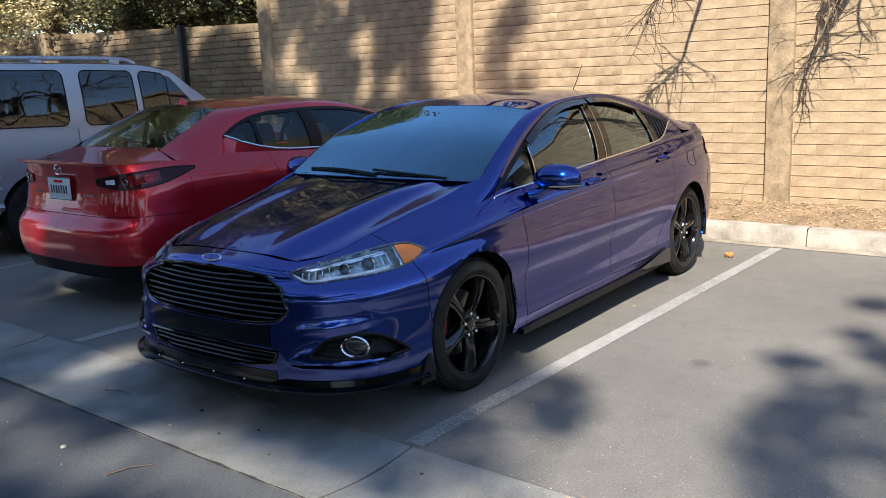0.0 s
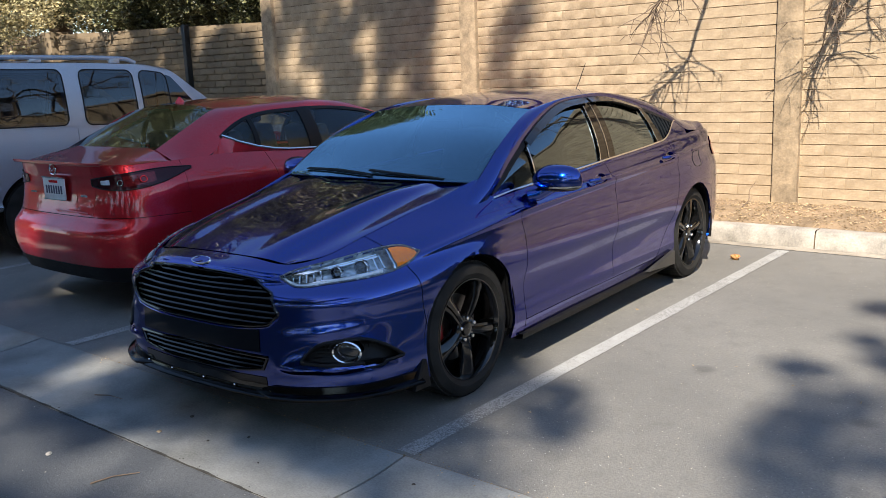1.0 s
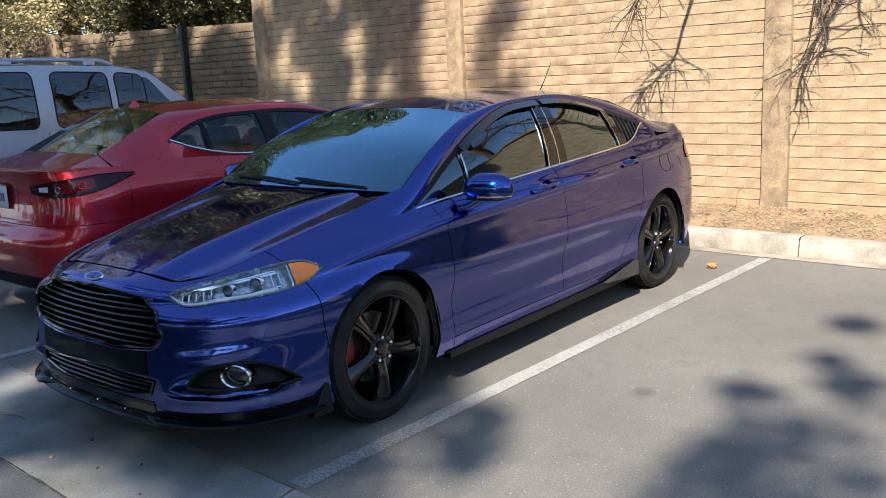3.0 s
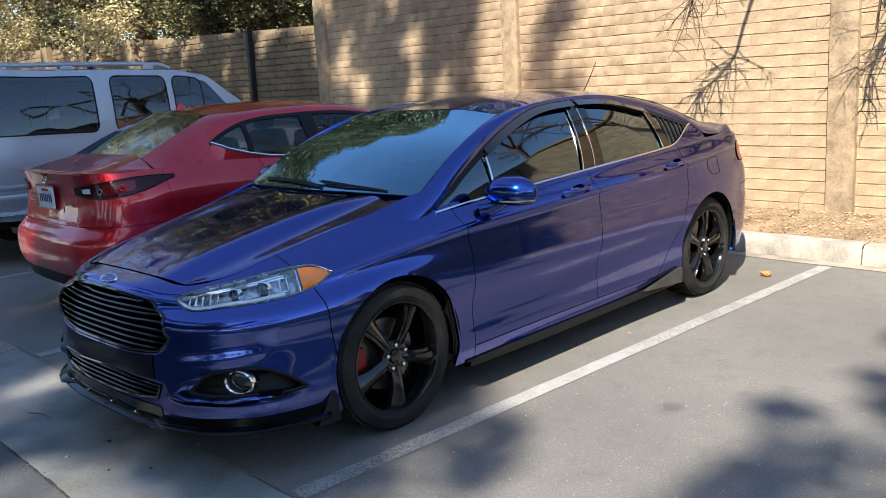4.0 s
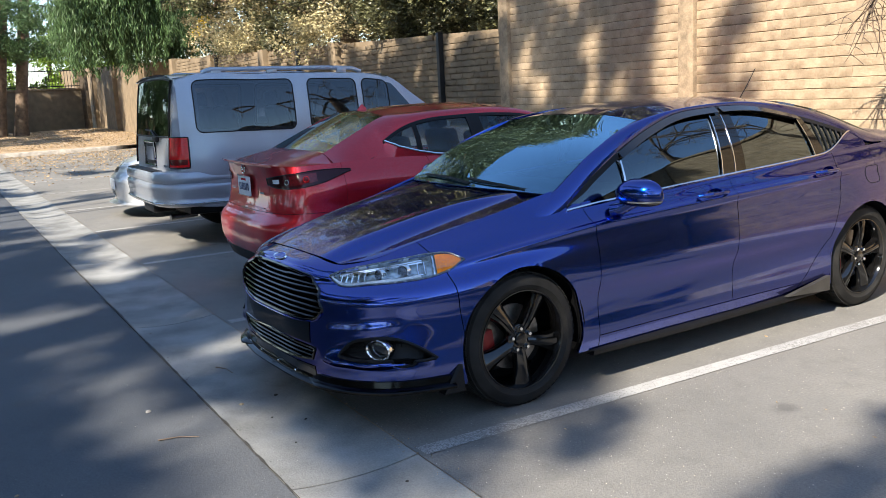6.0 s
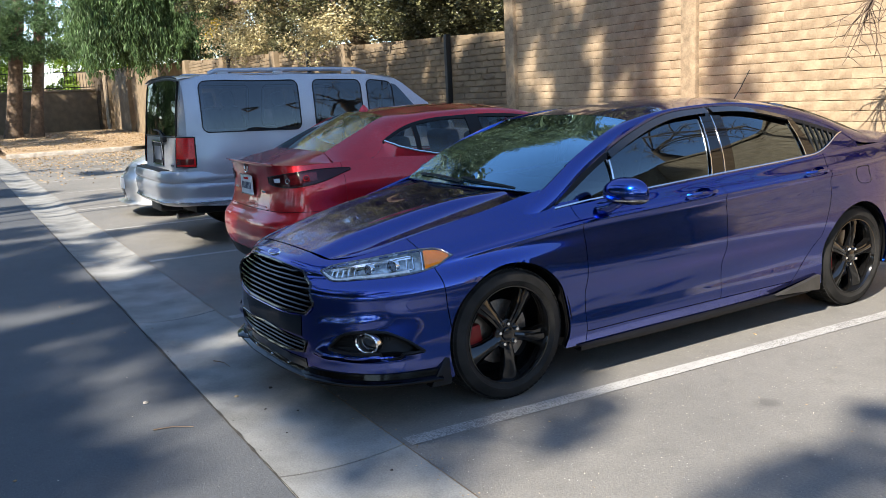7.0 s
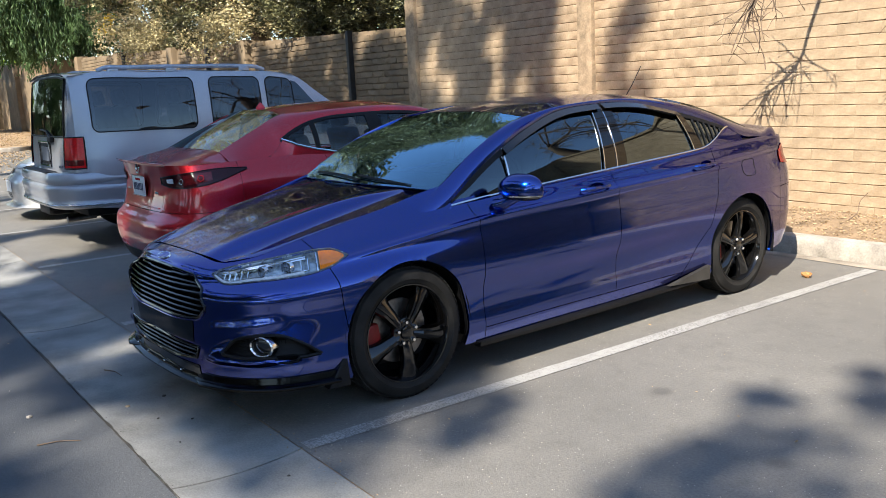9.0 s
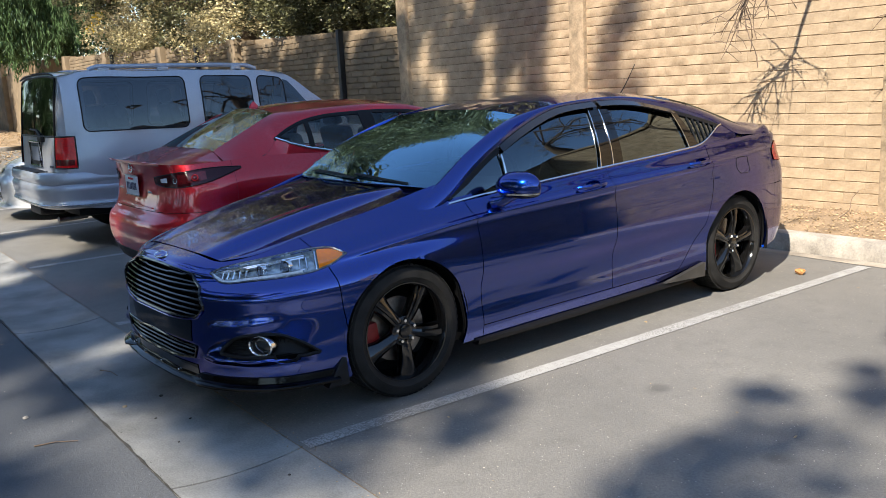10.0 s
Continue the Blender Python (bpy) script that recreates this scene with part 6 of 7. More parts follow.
    out2 = np.stack([out2[:, 1], -out2[:, 0]], 1)
    out2 /= np.linalg.norm(out2, axis=1)[:, None]
    prof = [(-.16, .815), (-.035, .828), (-.008, .82), (.004, .795), (.004, .715), (-.006, .708), (-.006, .698), (.006, .690), (.010, .60), (.002, .525), (.010, .505), (.010, .482), (-.02, .455), (-.12, .45)]
    bm = sheet(net([[(q[0] + n[0] * d, q[1] + n[1] * d, z) for q, n in zip(path, out2)] for d, z in prof], 70, 0, 3), flip=True)
    bp = whole("rear_bumper", bm, M_SILVER, root, "silver rear bumper with a dark step pad", 0.0)
    part("step_pad", box(1.25, .115, .014, 0, -.065, .826, .004), M_BLACK, bp)
    line = [(q[0] + n[0] * .011, q[1] + n[1] * .011, .494) for q, n in zip(path, out2)]
    for s in (1, -1):
        part("bumper_strip", tube([(s * x, y, z) for x, y, z in line], .009, 6), M_LAMPBOWL, bp, "pale bright strip")
    pl = part("plate_recess", box(.46, .01, .24, 0, .028, 1.0, .004), M_BLACK, root)
    part("number_plate", box(.305, .01, .152, 0, .018, 1.0), M_PLATE_DARK, pl, "dark blue-grey plate")
    part("plate_frame", ring([(x, .015, z) for x, z in ((-.24, .87), (.24, .87), (.24, 1.13), (-.24, 1.13))], .014, 6), M_CHROME, pl)
    part("gate_latch", box(.16, .05, .06, .30, .025, 1.16, .015), M_BLACK, root)
    part("rear_wiper", tube([(.30, .02, 1.18), (.05, .035, 1.25), (-.25, .04, 1.26)], .010, 6), M_BLACK, root)
    part("gate_lettering", box(.14, .006, .022, .66, .022, .88), M_CHROME, root, smooth=False)
    part("underside", box(1.7, 4.6, .2, 0, 2.5, .45, .03), M_BLACK, root)
    part("tow_bar", box(.5, .25, .10, .1, .05, .40, .02), M_BLACK, root)
    for y in (1.05, 4.07):
        for s in (1, -1):
            car_wheel(root, s * .88, y, s, .37, .22, .25, False, rim_mat=M_STEEL)
            a = ys(-.25, math.pi + .25, 20)
            part("wheel_liner", sheet([[(s * x, y + .44 * math.cos(t), .37 + .44 * math.sin(t)) for t in a] for x in (.5, .98)]), M_BLACK, root)
    part("cabin_floor", box(1.7, 3.2, .05, 0, 1.75, .75, .01), M_DARK, root)
    seats(root, (1.15, 2.05, 2.85), .85, M_SEAT_TAN, .42)
    return root


red_car()
white_car()
van()

# ---- trees and the far end of the lot ----
def leaf_mesh(points, size, rng, long=1.7, flat=0.35, droop=0.0, bend=0.18):
    """Many small bent leaves at the given points, as one mesh: two quads each."""
    n = len(points)
    P = np.asarray(points, float)
    R = np.random.RandomState(rng)
    a = R.normal(size=(n, 3))
    a[:, 2] = a[:, 2] * flat - droop
    a /= np.linalg.norm(a, axis=1)[:, None]
    b = R.normal(size=(n, 3))
    b -= (b * a).sum(1)[:, None] * a
    b /= np.linalg.norm(b, axis=1)[:, None]
    c = np.cross(a, b)
    s = size * R.uniform(.6, 1.35, n)[:, None]
    mid = c * s * bend
    w = b * s / long / 1.0
    v = np.stack([P - a * s * .5, P - w * .5 + mid * .2, P + mid, P + a * s * .5, P + w * .5 + mid * .2], 1)
    verts = v.reshape(-1, 3)
    base = (np.arange(n) * 5)[:, None]
    f1 = base + np.array([0, 1, 3, 2])
    f2 = base + np.array([0, 2, 3, 4])
    faces = np.concatenate([f1, f2]).tolist()
    me = bpy.data.meshes.new("leaves")
    me.from_pydata(verts.tolist(), [], faces)
    return me


def crown(name, clumps, per, size, material, parent, seed, **kw):
    """Leaves in clumps (x, y, z, radius)."""
    R = np.random.RandomState(seed)
    pts = []
    for x, y, z, r in clumps:
        k = max(6, int(per * R.uniform(.7, 1.3)))
        d = R.normal(size=(k, 3))
        d /= np.linalg.norm(d, axis=1)[:, None]
        pts.append(np.array((x, y, z)) + d * (r * R.uniform(.25, 1, k) ** .6)[:, None] * np.array((1, 1, .75)))
    me = leaf_mesh(np.concatenate(pts), size, seed, **kw)
    me.materials.append(material)
    ob = new(name, me)
    ob.parent = parent
    return ob


def limb(pts, r0, r1, seed=0, wobble=.12):
    P = curve_pts(pts, 14)
    rng = random.Random(seed)
    for i in range(1, len(P) - 1):
        P[i] += [rng.uniform(-1, 1) * wobble * r0 * 3 for _ in range(3)]
    return tube(P, r0, 9, taper=r1)


def bark_trunk(base, top, r0, r1, flare=1.6, seed=0):
    """A tapered trunk with a flared, uneven foot."""
    base, top = Vector(base), Vector(top)
    rows, n = [], 18
    for i in range(16):
        u = i / 15
        c = base.lerp(top, u) + Vector((noise.noise((u * 3, seed, 0)), noise.noise((u * 3, seed, 5)), 0)) * r0 * .5 * u
        r = r0 + (r1 - r0) * u + r0 * (flare - 1) * math.exp(-u * 14)
        rows.append([c + Vector((math.cos(a), math.sin(a), 0)) * r * (1 + .10 * noise.noise((math.cos(a) * 1.6, math.sin(a) * 1.6, u * 5 + seed))) for a in np.linspace(0, 2 * math.pi, n + 1)])
    return weld(sheet(rows), 1e-4)


def oak():
    root = thing("oak_tree", "spreading evergreen oak with grey-green and dry leaves overhanging the wall", "tree", pose(0, 0, 0))
    part("trunk", bark_trunk((-17.3, 7.4, .1), (-16.4, 7.2, 3.2), .34, .24, 1.3, 2), M_BARK, root)
    limbs = [[(-16.5, 7.2, 3.0), (-15.6, 7.0, 3.9), (-13.5, 6.8, 4.8), (-11, 7, 5.6)], [(-16.5, 7.2, 3.0), (-17.8, 6.9, 4.2), (-20, 6.8, 5.4), (-23, 7, 6.2)],
             [(-16.5, 7.2, 3.0), (-16.3, 7.8, 5), (-16, 8.4, 7.5), (-15.6, 8.6, 10)], [(-16.2, 7.2, 3.4), (-15, 6.3, 4.2), (-13.6, 5.7, 4.5), (-12, 5.3, 4.2)],
             [(-16.9, 7.2, 3.4), (-18.5, 6.2, 4.0), (-20, 5.6, 4.4), (-22, 5.3, 4.3)]]
    for k, l in enumerate(limbs):
        part("limb", limb(l, .17, .05, k), M_BARK, root)
    R = np.random.RandomState(3)
    cl, dry = [], []
    while len(cl) + len(dry) < 640:
        x, y = R.uniform(-26, -8.0), R.uniform(5.35, 12)
        u = ((x + 16.5) / 9.5) ** 2 + ((y - 7.6) / 5.0) ** 2
        if u > 1:
            continue
        low = 3.0 + .8 * max(0, y - 6.5) + .35 * noise.noise((x * .5, y * .5, 1)) + (.35 if x > -11.5 else 0) + max(0, -20 - x) * .03
        if -17.6 < x < -11.5 and y < 6.6:
            low -= .45
        high = 5.2 + 7.5 * math.sqrt(1 - u)
        z = low + (high - low) * R.uniform(0, 1) ** (1.5 if y < 8 else 1)
        if noise.noise((x * .55, y * .55, z * .7)) < -.22:
            continue
        (dry if noise.noise((x * .25 + 3, y * .2, z * .3)) - .10 * (x + 17.5) * (x < -17) - .02 > .10 else cl).append((x, y, z, R.uniform(.30, .62)))
    for _ in range(420):
        x, y = R.uniform(-25, -8.2), R.uniform(5.2, 7.6)
        z = 2.95 + .25 * noise.noise((x * .8, y, 2)) + 3.2 * R.uniform() ** 1.4 + (.3 if x > -10.5 else 0)
        if noise.noise((x * .6, y * .6, z * .7 + 4)) > -.30:
            (dry if noise.noise((x * .25 + 3, y * .2, z * .3)) - .10 * (x + 17.5) * (x < -17) > .12 else cl).append((x, y, z, R.uniform(.28, .5)))
    for _ in range(330):
        x, y = R.uniform(-15.5, -7.2), R.uniform(5.9, 8.8)
        z = 2.95 + .2 * noise.noise((x * .8, y, 2)) + 3.4 * R.uniform() ** 1.2 + .25 * max(0, y - 6.5)
        if noise.noise((x * .7, y * .6, z * .7 + 8)) > -.32:
            cl.append((x, y, z, R.uniform(.26, .46)))
    for _ in range(380):
        x, y = R.uniform(-24, -7.4), R.uniform(1.6, 5.4)
        z = 3.9 + .55 * (5.4 - y) + 2.0 * R.uniform()
        if noise.noise((x * .7, y * .7, z * .4 + 4)) > -.12:
            cl.append((x, y, z, R.uniform(.26, .45)))
    for _ in range(260):
        x, y = R.uniform(-13.5, -7.2), R.uniform(6.15, 7.6)
        cl.append((x, y, 2.55 + .15 * noise.noise((x, y, 6)) + 1.5 * R.uniform() ** 1.3 - .03 * (x + 7), R.uniform(.22, .36)))
    for _ in range(520):
        x, y, z = R.uniform(-14.5, -7.5), R.uniform(1.8, 9), 5.8 + 5.6 * R.uniform()
        if noise.noise((x * .4, y * .4, z * .4 + 19)) > -.2 and z > 4.9 + .35 * (9 - y):
            cl.append((x, y, z, R.uniform(.4, .6)))
    for _ in range(760):
        x, y, z = R.uniform(-22, -8.5), R.uniform(4.2, 10.5), 4.6 + 6.4 * R.uniform()
        if noise.noise((x * .4, y * .4, z * .4 + 9)) > -.12 and z < 11 - .05 * (x + 15) ** 2:
            cl.append((x, y, z, R.uniform(.4, .6)))
    def under_top(c):
        """The crown's domed top, as steep as it looks from the bays."""
        el = math.degrees(math.atan2(c[2] - 1.2, math.hypot(c[0], c[1] - .6)))
        return el < 30.5 + 2.0 * noise.noise((c[0] * .7, c[1] * .7, 40)) and (c[1] > 4.3 or c[0] > -11 or c[0] < -20)
    for _ in range(260):
        az, el, d = math.radians(R.uniform(5, 14.5)), math.radians(R.uniform(12, 29)), R.uniform(21, 27)
        dry.append((-d * math.cos(az), .6 + d * math.sin(az), 1.2 + d * math.tan(el), R.uniform(.5, .8)))
    for _ in range(420):
        x, y, z = R.uniform(-34, -8), R.uniform(10, 13.5), R.uniform(2.2, 7.5)
        cl.append((x, y, z, R.uniform(.55, .8)))
    for _ in range(1100):
        az, el, d = math.radians(R.uniform(20, 80)), math.radians(R.uniform(6, 22)), R.uniform(11, 17)
        x, y, z = -d * math.cos(az), .6 + d * math.sin(az), 1.2 + d * math.tan(el)
        if y > 7.0 and noise.noise((x * .6, y * .6, z * .6 + 50)) > -.3:
            cl.append((x, y, z, R.uniform(.4, .65)))
    for _ in range(1500):
        az, el, d = math.radians(R.uniform(13, 46)), math.radians(R.uniform(19, 30.5)), R.uniform(13, 18.5)
        x, y, z = -d * math.cos(az), .6 + d * math.sin(az), 1.2 + d * math.tan(el)
        if noise.noise((x * .7, y * .7, z * .7)) > -.35:
            cl.append((x, y, z, R.uniform(.34, .55)))
    cl, dry = [c for c in cl if under_top(c)], [c for c in dry if under_top(c)]
    crown("crown", cl, 120, .095, M_LEAF, root, 4)
    crown("dry_crown", dry, 110, .085, M_LEAF_DRY, root, 5)
    crown("yellow_sprig", [(-28.5, 6.8, 4.1, .35), (-28.3, 6.9, 4.5, .25)], 90, .10, M_YELLOWLEAF, root, 6)


def dry_shrubs():
    """Pale, half-dry growth over the far wall."""
    root = thing("dry_tree", "pale half-dry tree showing above the far wall", "tree", pose(0, 0, 0))
    part("trunk", bark_trunk((-30, 9.2, 0), (-29.5, 9, 4.5), .25, .15, 1.3, 9), M_BARK, root)
    for k in range(7):
        a = k * .9
        part("limb", limb([(-29.6, 9, 3.6), (-29.6 + 2.2 * math.cos(a), 8.7 + 1.2 * math.sin(a), 5.0), (-29.6 + 4.5 * math.cos(a), 8.4 + 1.8 * math.sin(a), 6.4)], .07, .02, k), M_BARK, root)
    R = np.random.RandomState(13)
    cl = [(x, y, z, R.uniform(.3, .6)) for x, y, z in zip(R.uniform(-36, -22, 330), R.uniform(6.4, 10, 330), 3.3 + 6 * R.uniform(0, 1, 330) ** 1.3) if noise.noise((x * .5, y * .5, z * .5)) > -.2]
    crown("crown", cl, 80, .11, M_LEAF_DRY, root, 14)


def conifers():
    R = np.random.RandomState(21)
    root = thing("cedar_tree", "dark green conifer with drooping branches by the lot's end", "tree", pose(0, 0, 0))
    part("trunk", bark_trunk((-33.5, 6.9, .3), (-33.3, 6.6, 13), .30, .10, 1.4, 4), M_BARK, root)
    strands, tips = [], []
    for k in range(46):
        z = 4.6 + 7 * (k / 46)
        a = R.uniform(0, 2 * math.pi)
        ln = R.uniform(2.2, 4.3) * (1 - .4 * k / 46)
        end = (-33.4 + ln * math.cos(a) * .9, 6.6 + ln * math.sin(a), z - .25 * ln)
        part("branch", limb([(-33.4, 6.6, z), ((-33.4 + end[0]) / 2, (6.6 + end[1]) / 2, z + .1), end], .05, .012, k), M_BARK, root)
        for u in np.linspace(.3, 1, 9):
            strands.append(((-33.4 + (end[0] + 33.4) * u), 6.6 + (end[1] - 6.6) * u, z + .1 - .35 * ln * u * u))
    for k in range(760):
        y, x = R.uniform(2.2, 7.0), R.uniform(-33, -29.5)
        strands.append((x, y, 4.15 + .5 * noise.noise((y * .9, x * .5, 3)) + 4.6 * R.uniform() ** 1.3))
    pts = []
    for x, y, z in strands:
        drop = R.uniform(.7, 1.7)
        k = 58
        t = R.uniform(0, 1, k)
        sp = .05 + .16 * (1 - t)
        pts.append(np.stack([x + R.normal(size=k) * sp + .15 * t, y + R.normal(size=k) * sp, z - drop * t], 1))
    me = leaf_mesh(np.concatenate(pts), .21, 22, long=5.5, flat=.5, droop=2.4)
    me.materials.append(M_NEEDLE)
    new("crown", me).parent = root

    # The last two pines stand unseen, added to shade the far wall and bed.
    for k, (yb, yt, r) in enumerate(((.45, 1.25, .36), (1.46, 2.2, .30), (-10.5, -10.2, .3), (-7.5, -7.0, .3))):
        root = thing("pine_tree", "tall pine with a bare grey-brown trunk", "tree", pose(0, 0, 0), "pines at the end of the lot")
        part("trunk", bark_trunk((-42, yb, .25), (-42, yt + .5, 9), r, r * .75, 1.35, 30 + k), M_BARK, root)
        cl = []
        for j in range(9):
            z = 5.7 + .55 * j
            a = R.uniform(-.5, 2 * math.pi)
            e = (-42 + 2.6 * math.cos(a), yt + 3.0 * math.sin(a), z - .3)
            part("branch", limb([(-42, yt, z), (-42 + 1.3 * math.cos(a), yt + 1.5 * math.sin(a), z + .25), e], .07, .02, j), M_BARK, root)
            for u in (.45, .65, .85, 1.0):
                cl.append((-42 + (e[0] + 42) * u, yt + (e[1] - yt) * u, z - .1, .5))
        cl += [(R.uniform(-43.5, -40), R.uniform(yt - 3, yt + 1.6), R.uniform(6.0, 13), .6) for _ in range(34 if k < 2 else 60)]
        if k < 2:
            cl += [(R.uniform(-41.5, -38), R.uniform(yt - 2.2, yt + 2.0), R.uniform(4.0, 6.6), .45) for _ in range(64)]
        if k >= 2:
            cl += [(R.uniform(-46, -36), R.uniform(yt - 4, yt + 2.2), R.uniform(1.0, 6.0), .55) for _ in range(150)]
            # Added clumps, set back along the sun's line from where shade should fall.
            for _ in range(640):
                h = R.uniform(5.5, 10.5)
                x, y = (R.uniform(-50.2, -47.5), R.uniform(-4, 7.5)) if R.uniform() < .62 else (R.uniform(-46, -34), R.uniform(-1, 3.4))
                if noise.noise((x * .8, y * 1.5 + h * .2, 71)) > -.18 and (y < 1.5) == (k == 2):
                    cl.append((x + .5 * h, y - h, h, R.uniform(.35, .6)))
        crown("crown", cl, 90 if k < 2 else 120, .20, M_NEEDLE, root, 40 + k, long=4.5 if k < 2 else 2.5, flat=.6, droop=.8)

    root = thing("bright_tree", "sunlit bright green tree behind the iron fence", "tree", pose(0, 0, 0))
    part("trunk", bark_trunk((-62, 5.5, 0), (-62, 5.5, 5), .25, .15), M_BARK, root)
    cl = [(R.uniform(-64, -59), y, z, R.uniform(.5, .9)) for y, z in zip(R.uniform(-6, 10.5, 420), R.uniform(2.2, 7.0, 420)) if not (3.0 < y < 4.9 and z > 3.2)]
    crown("crown", cl, 110, .22, M_BRIGHTLEAF, root, 51)


def far_end():
    # raised bed with dry litter at the end of the bays
    rows = []
    for x in np.linspace(-29.6, -62, 60):
        rows.append([(x - (.0 if x < -30 else .0), y, np.interp(x, (-62, -48, -42, -34, -30.2, -29.6), (.55, .45, .40, .22, .16, .145)) + .05 * noise.noise((x * .6, y * .6, 4)) * min(1, (-29.6 - x)))
                     for y in np.linspace(-.55, 6.0, 40)])
    tagged(part("planting_bed", sheet(rows, flip=True), M_STRAW_GROUND), "raised bed of dry soil and needles round the pines", "soil", kind="structure")
    root = thing("kerb_end", "pale concrete kerb at the end of the bays", "kerb", kind="structure")
    P = [[(-29.55 + dx + .9 * max(0, (y - 3.2)) ** 2 * -.9, y, z) for y in np.linspace(-.6, 4.3, 20)] for dx, z in ((.16, -.04), (.155, .10), (.13, .14), (0, .15), (-.1, .15))]
    part("kerb_stone", sheet(P), M_KERB, root)
    root = thing("wall_3", "brown block wall topped by a black iron fence", "wall", kind="structure")
    part("wall_core", box(.25, 26, 2.7, -48.2, -7.4, 1.30), M_OLDWALL, root, smooth=False)
    part("wall_cap", box(.34, 26, .10, -48.2, -7.4, 2.66, .02), M_PILASTER, root)
    fence = thing("iron_fence", "black iron railing with upright bars along the wall's top", "fence", pose(-48.1, 0, 2.70))
    for z in (.12, .95):
        part("rail", box(.04, 14, .05, 0, -1.7, z), M_IRON, fence, smooth=False)
    bar = None
    for k in range(88):
        y = -8.6 + .16 * k
        if bar is None:
            bm = box(.022, .022, 1.18, 0, 0, .6)
            bar = part("bar", bm, M_IRON, fence, smooth=False)
            bar.location = (0, y, 0)
        else:
            o = new("bar", bar.data)
            o.parent = fence
            o.location = (0, y, 0)
    gate = thing("side_gate", "weathered boarded gate between block piers", "gate", pose(-47.2, 5.35, .35))
    for k in range(7):
        part("board", box(.05, .145, 3.2, .16 * 0, -.0 + 0, 1.6, .006), M_WOODGATE, gate).location = (-1.2 + .35 * k, .08 * (k % 2) * .1, 0)
    bld = thing("far_building", "pale low building beyond the fence", "building", pose(-92, 6, 0))
    part("wall", box(6, 40, 3.6, 0, 0, 1.8), M_PALEWALL, bld, smooth=False)
    part("roof", box(7, 41, .25, 0, 0, 3.72), M_PILASTER, bld, smooth=False)


# ---- the trees behind the camera that shade the bays ----
def shade_trees():
    SH = Vector((SUN_FROM.x / SUN_FROM.z, SUN_FROM.y / SUN_FROM.z, 1))
    R = np.random.RandomState(77)
    gaps = [(-1.24, -.80, .20), (-.85, -1.60, .18), (-.10, -1.75, .16), (.55, -1.45, .22), (.10, -1.15, .12), (-1.9, -1.9, .15), (-2.8, -1.9, .3), (-4.5, -1.0, .4),
            (-3.3, .3, .35), (-6.2, .6, .5), (-5, -3, .5), (-9, -2.2, .6)]

    def shaded(x, y):
        if any(math.hypot(x - a, y - b) < r + .14 for a, b, r in gaps):
            return 0
        if y > WY:
            z, wx = y - WY, x + .5 * (y - WY)
            if abs(wx + 2.5) < .21:
                return min(1, max(0, (2.75 - z) * 1.6)) if z > .8 else 0
            if wx > 4.0 + .3 * noise.noise((z, 3, 3)):
                return 1
            if -6.7 < wx < -3.5:
                for x_0, x_1, low, high in ((-6.7, -6.0, .62, .72), (-6.0, -5.4, .9, .9), (-5.4, -5.0, .85, .28), (-5.0, -4.45, .28, .72), (-4.45, -3.68, .92, .95)):
                    if x_0 < wx <= x_1:
                        return low if z < 1.95 else high
                return 0
            if wx < -6.75:
                return (1 if noise.noise((wx * 1.9, z * 2.4, 31)) > -.24 else .1) if z < 2.9 else .02
            return 0
        if x > 3.5 + .3 * noise.noise((x, y, 7)) and y > -3:
            return .9
        edge = 1.12 if y < -.5 else 1.0 if y < 0 else 1.0 - .55 * y if y < 2 else -.1 - .75 * (y - 2)
        edge += .22 * noise.noise((x * 1.1, y * 1.1, 9))
        if x > 1.5:
            return 0
        if x > edge or x < -22 + 6 * noise.noise((y * .3, 2, 2)):
            return 0
        if -.85 < y < .15 and x < -5.0:
            return .02
        if x < (-7.9 if y > -.85 else -6.6 - .5 * (y + .85)) and y < 4:
            return .5 if noise.noise((x * .3, y * .9, 5)) > .30 else .02
        if y > 4.2:
            return .10 if x > -7 else .12
        return 1

    clumps = []
    for gx in np.arange(-26, 9.5, .40):
        for gy in np.arange(-8, 9, .40):
            x, y = gx + R.uniform(-.16, .16), gy + R.uniform(-.16, .16)
            if R.uniform() < shaded(x, y):
                h = 15 + 3.2 * R.uniform() + 1.2 * noise.noise((x * .4, y * .4, 0))
                clumps.append((x + SH.x * h, y + SH.y * h, h, R.uniform(.31, .42) if y < 4.6 or x > 2.5 else R.uniform(.24, .295) if x + .5 * (y - WY) > -3.2 else R.uniform(.30, .33)))
    outer = []
    for gx in np.arange(-24, 9, .95):
        for gy in np.arange(-13, -3.1, .95):
            x, y = gx + R.uniform(-.4, .4), gy + R.uniform(-.4, .4)
            if noise.noise((x * .45, y * .8, 61)) > -.30:
                h = 13 + 4 * R.uniform()
                outer.append((x + SH.x * h, y + SH.y * h, h, R.uniform(.62, .85)))
    for _ in range(900):
        h = 3.6 + 10.4 * R.uniform()
        x, y = R.uniform(-20, 13), -R.uniform(h + 5.2, h + 12)
        if noise.noise((x * .35, y * .35, h * .4 + 7)) > -.25:
            outer.append((x, y, h, R.uniform(.6, .9)))
    right = [(1.20, .22, .22), (1.42, -.05, .2), (2.36, .85, .24), (2.32, .15, .24), (2.6, .45, .34), (2.42, 1.62, .16), (2.08, 1.24, .15), (2.16, 2.62, .13), (2.8, 1.0, .45), (2.95, .1, .5), (2.65, -.5, .35), (2.25, 1.9, .10), (2.25, .5, .18), (2.5, -.2, .22)]
    low = []
    for x, y, r in right:
        h = 13.5 + R.uniform(-.5, .5)
        low.append((x + SH.x * h, y + SH.y * h, h, r))
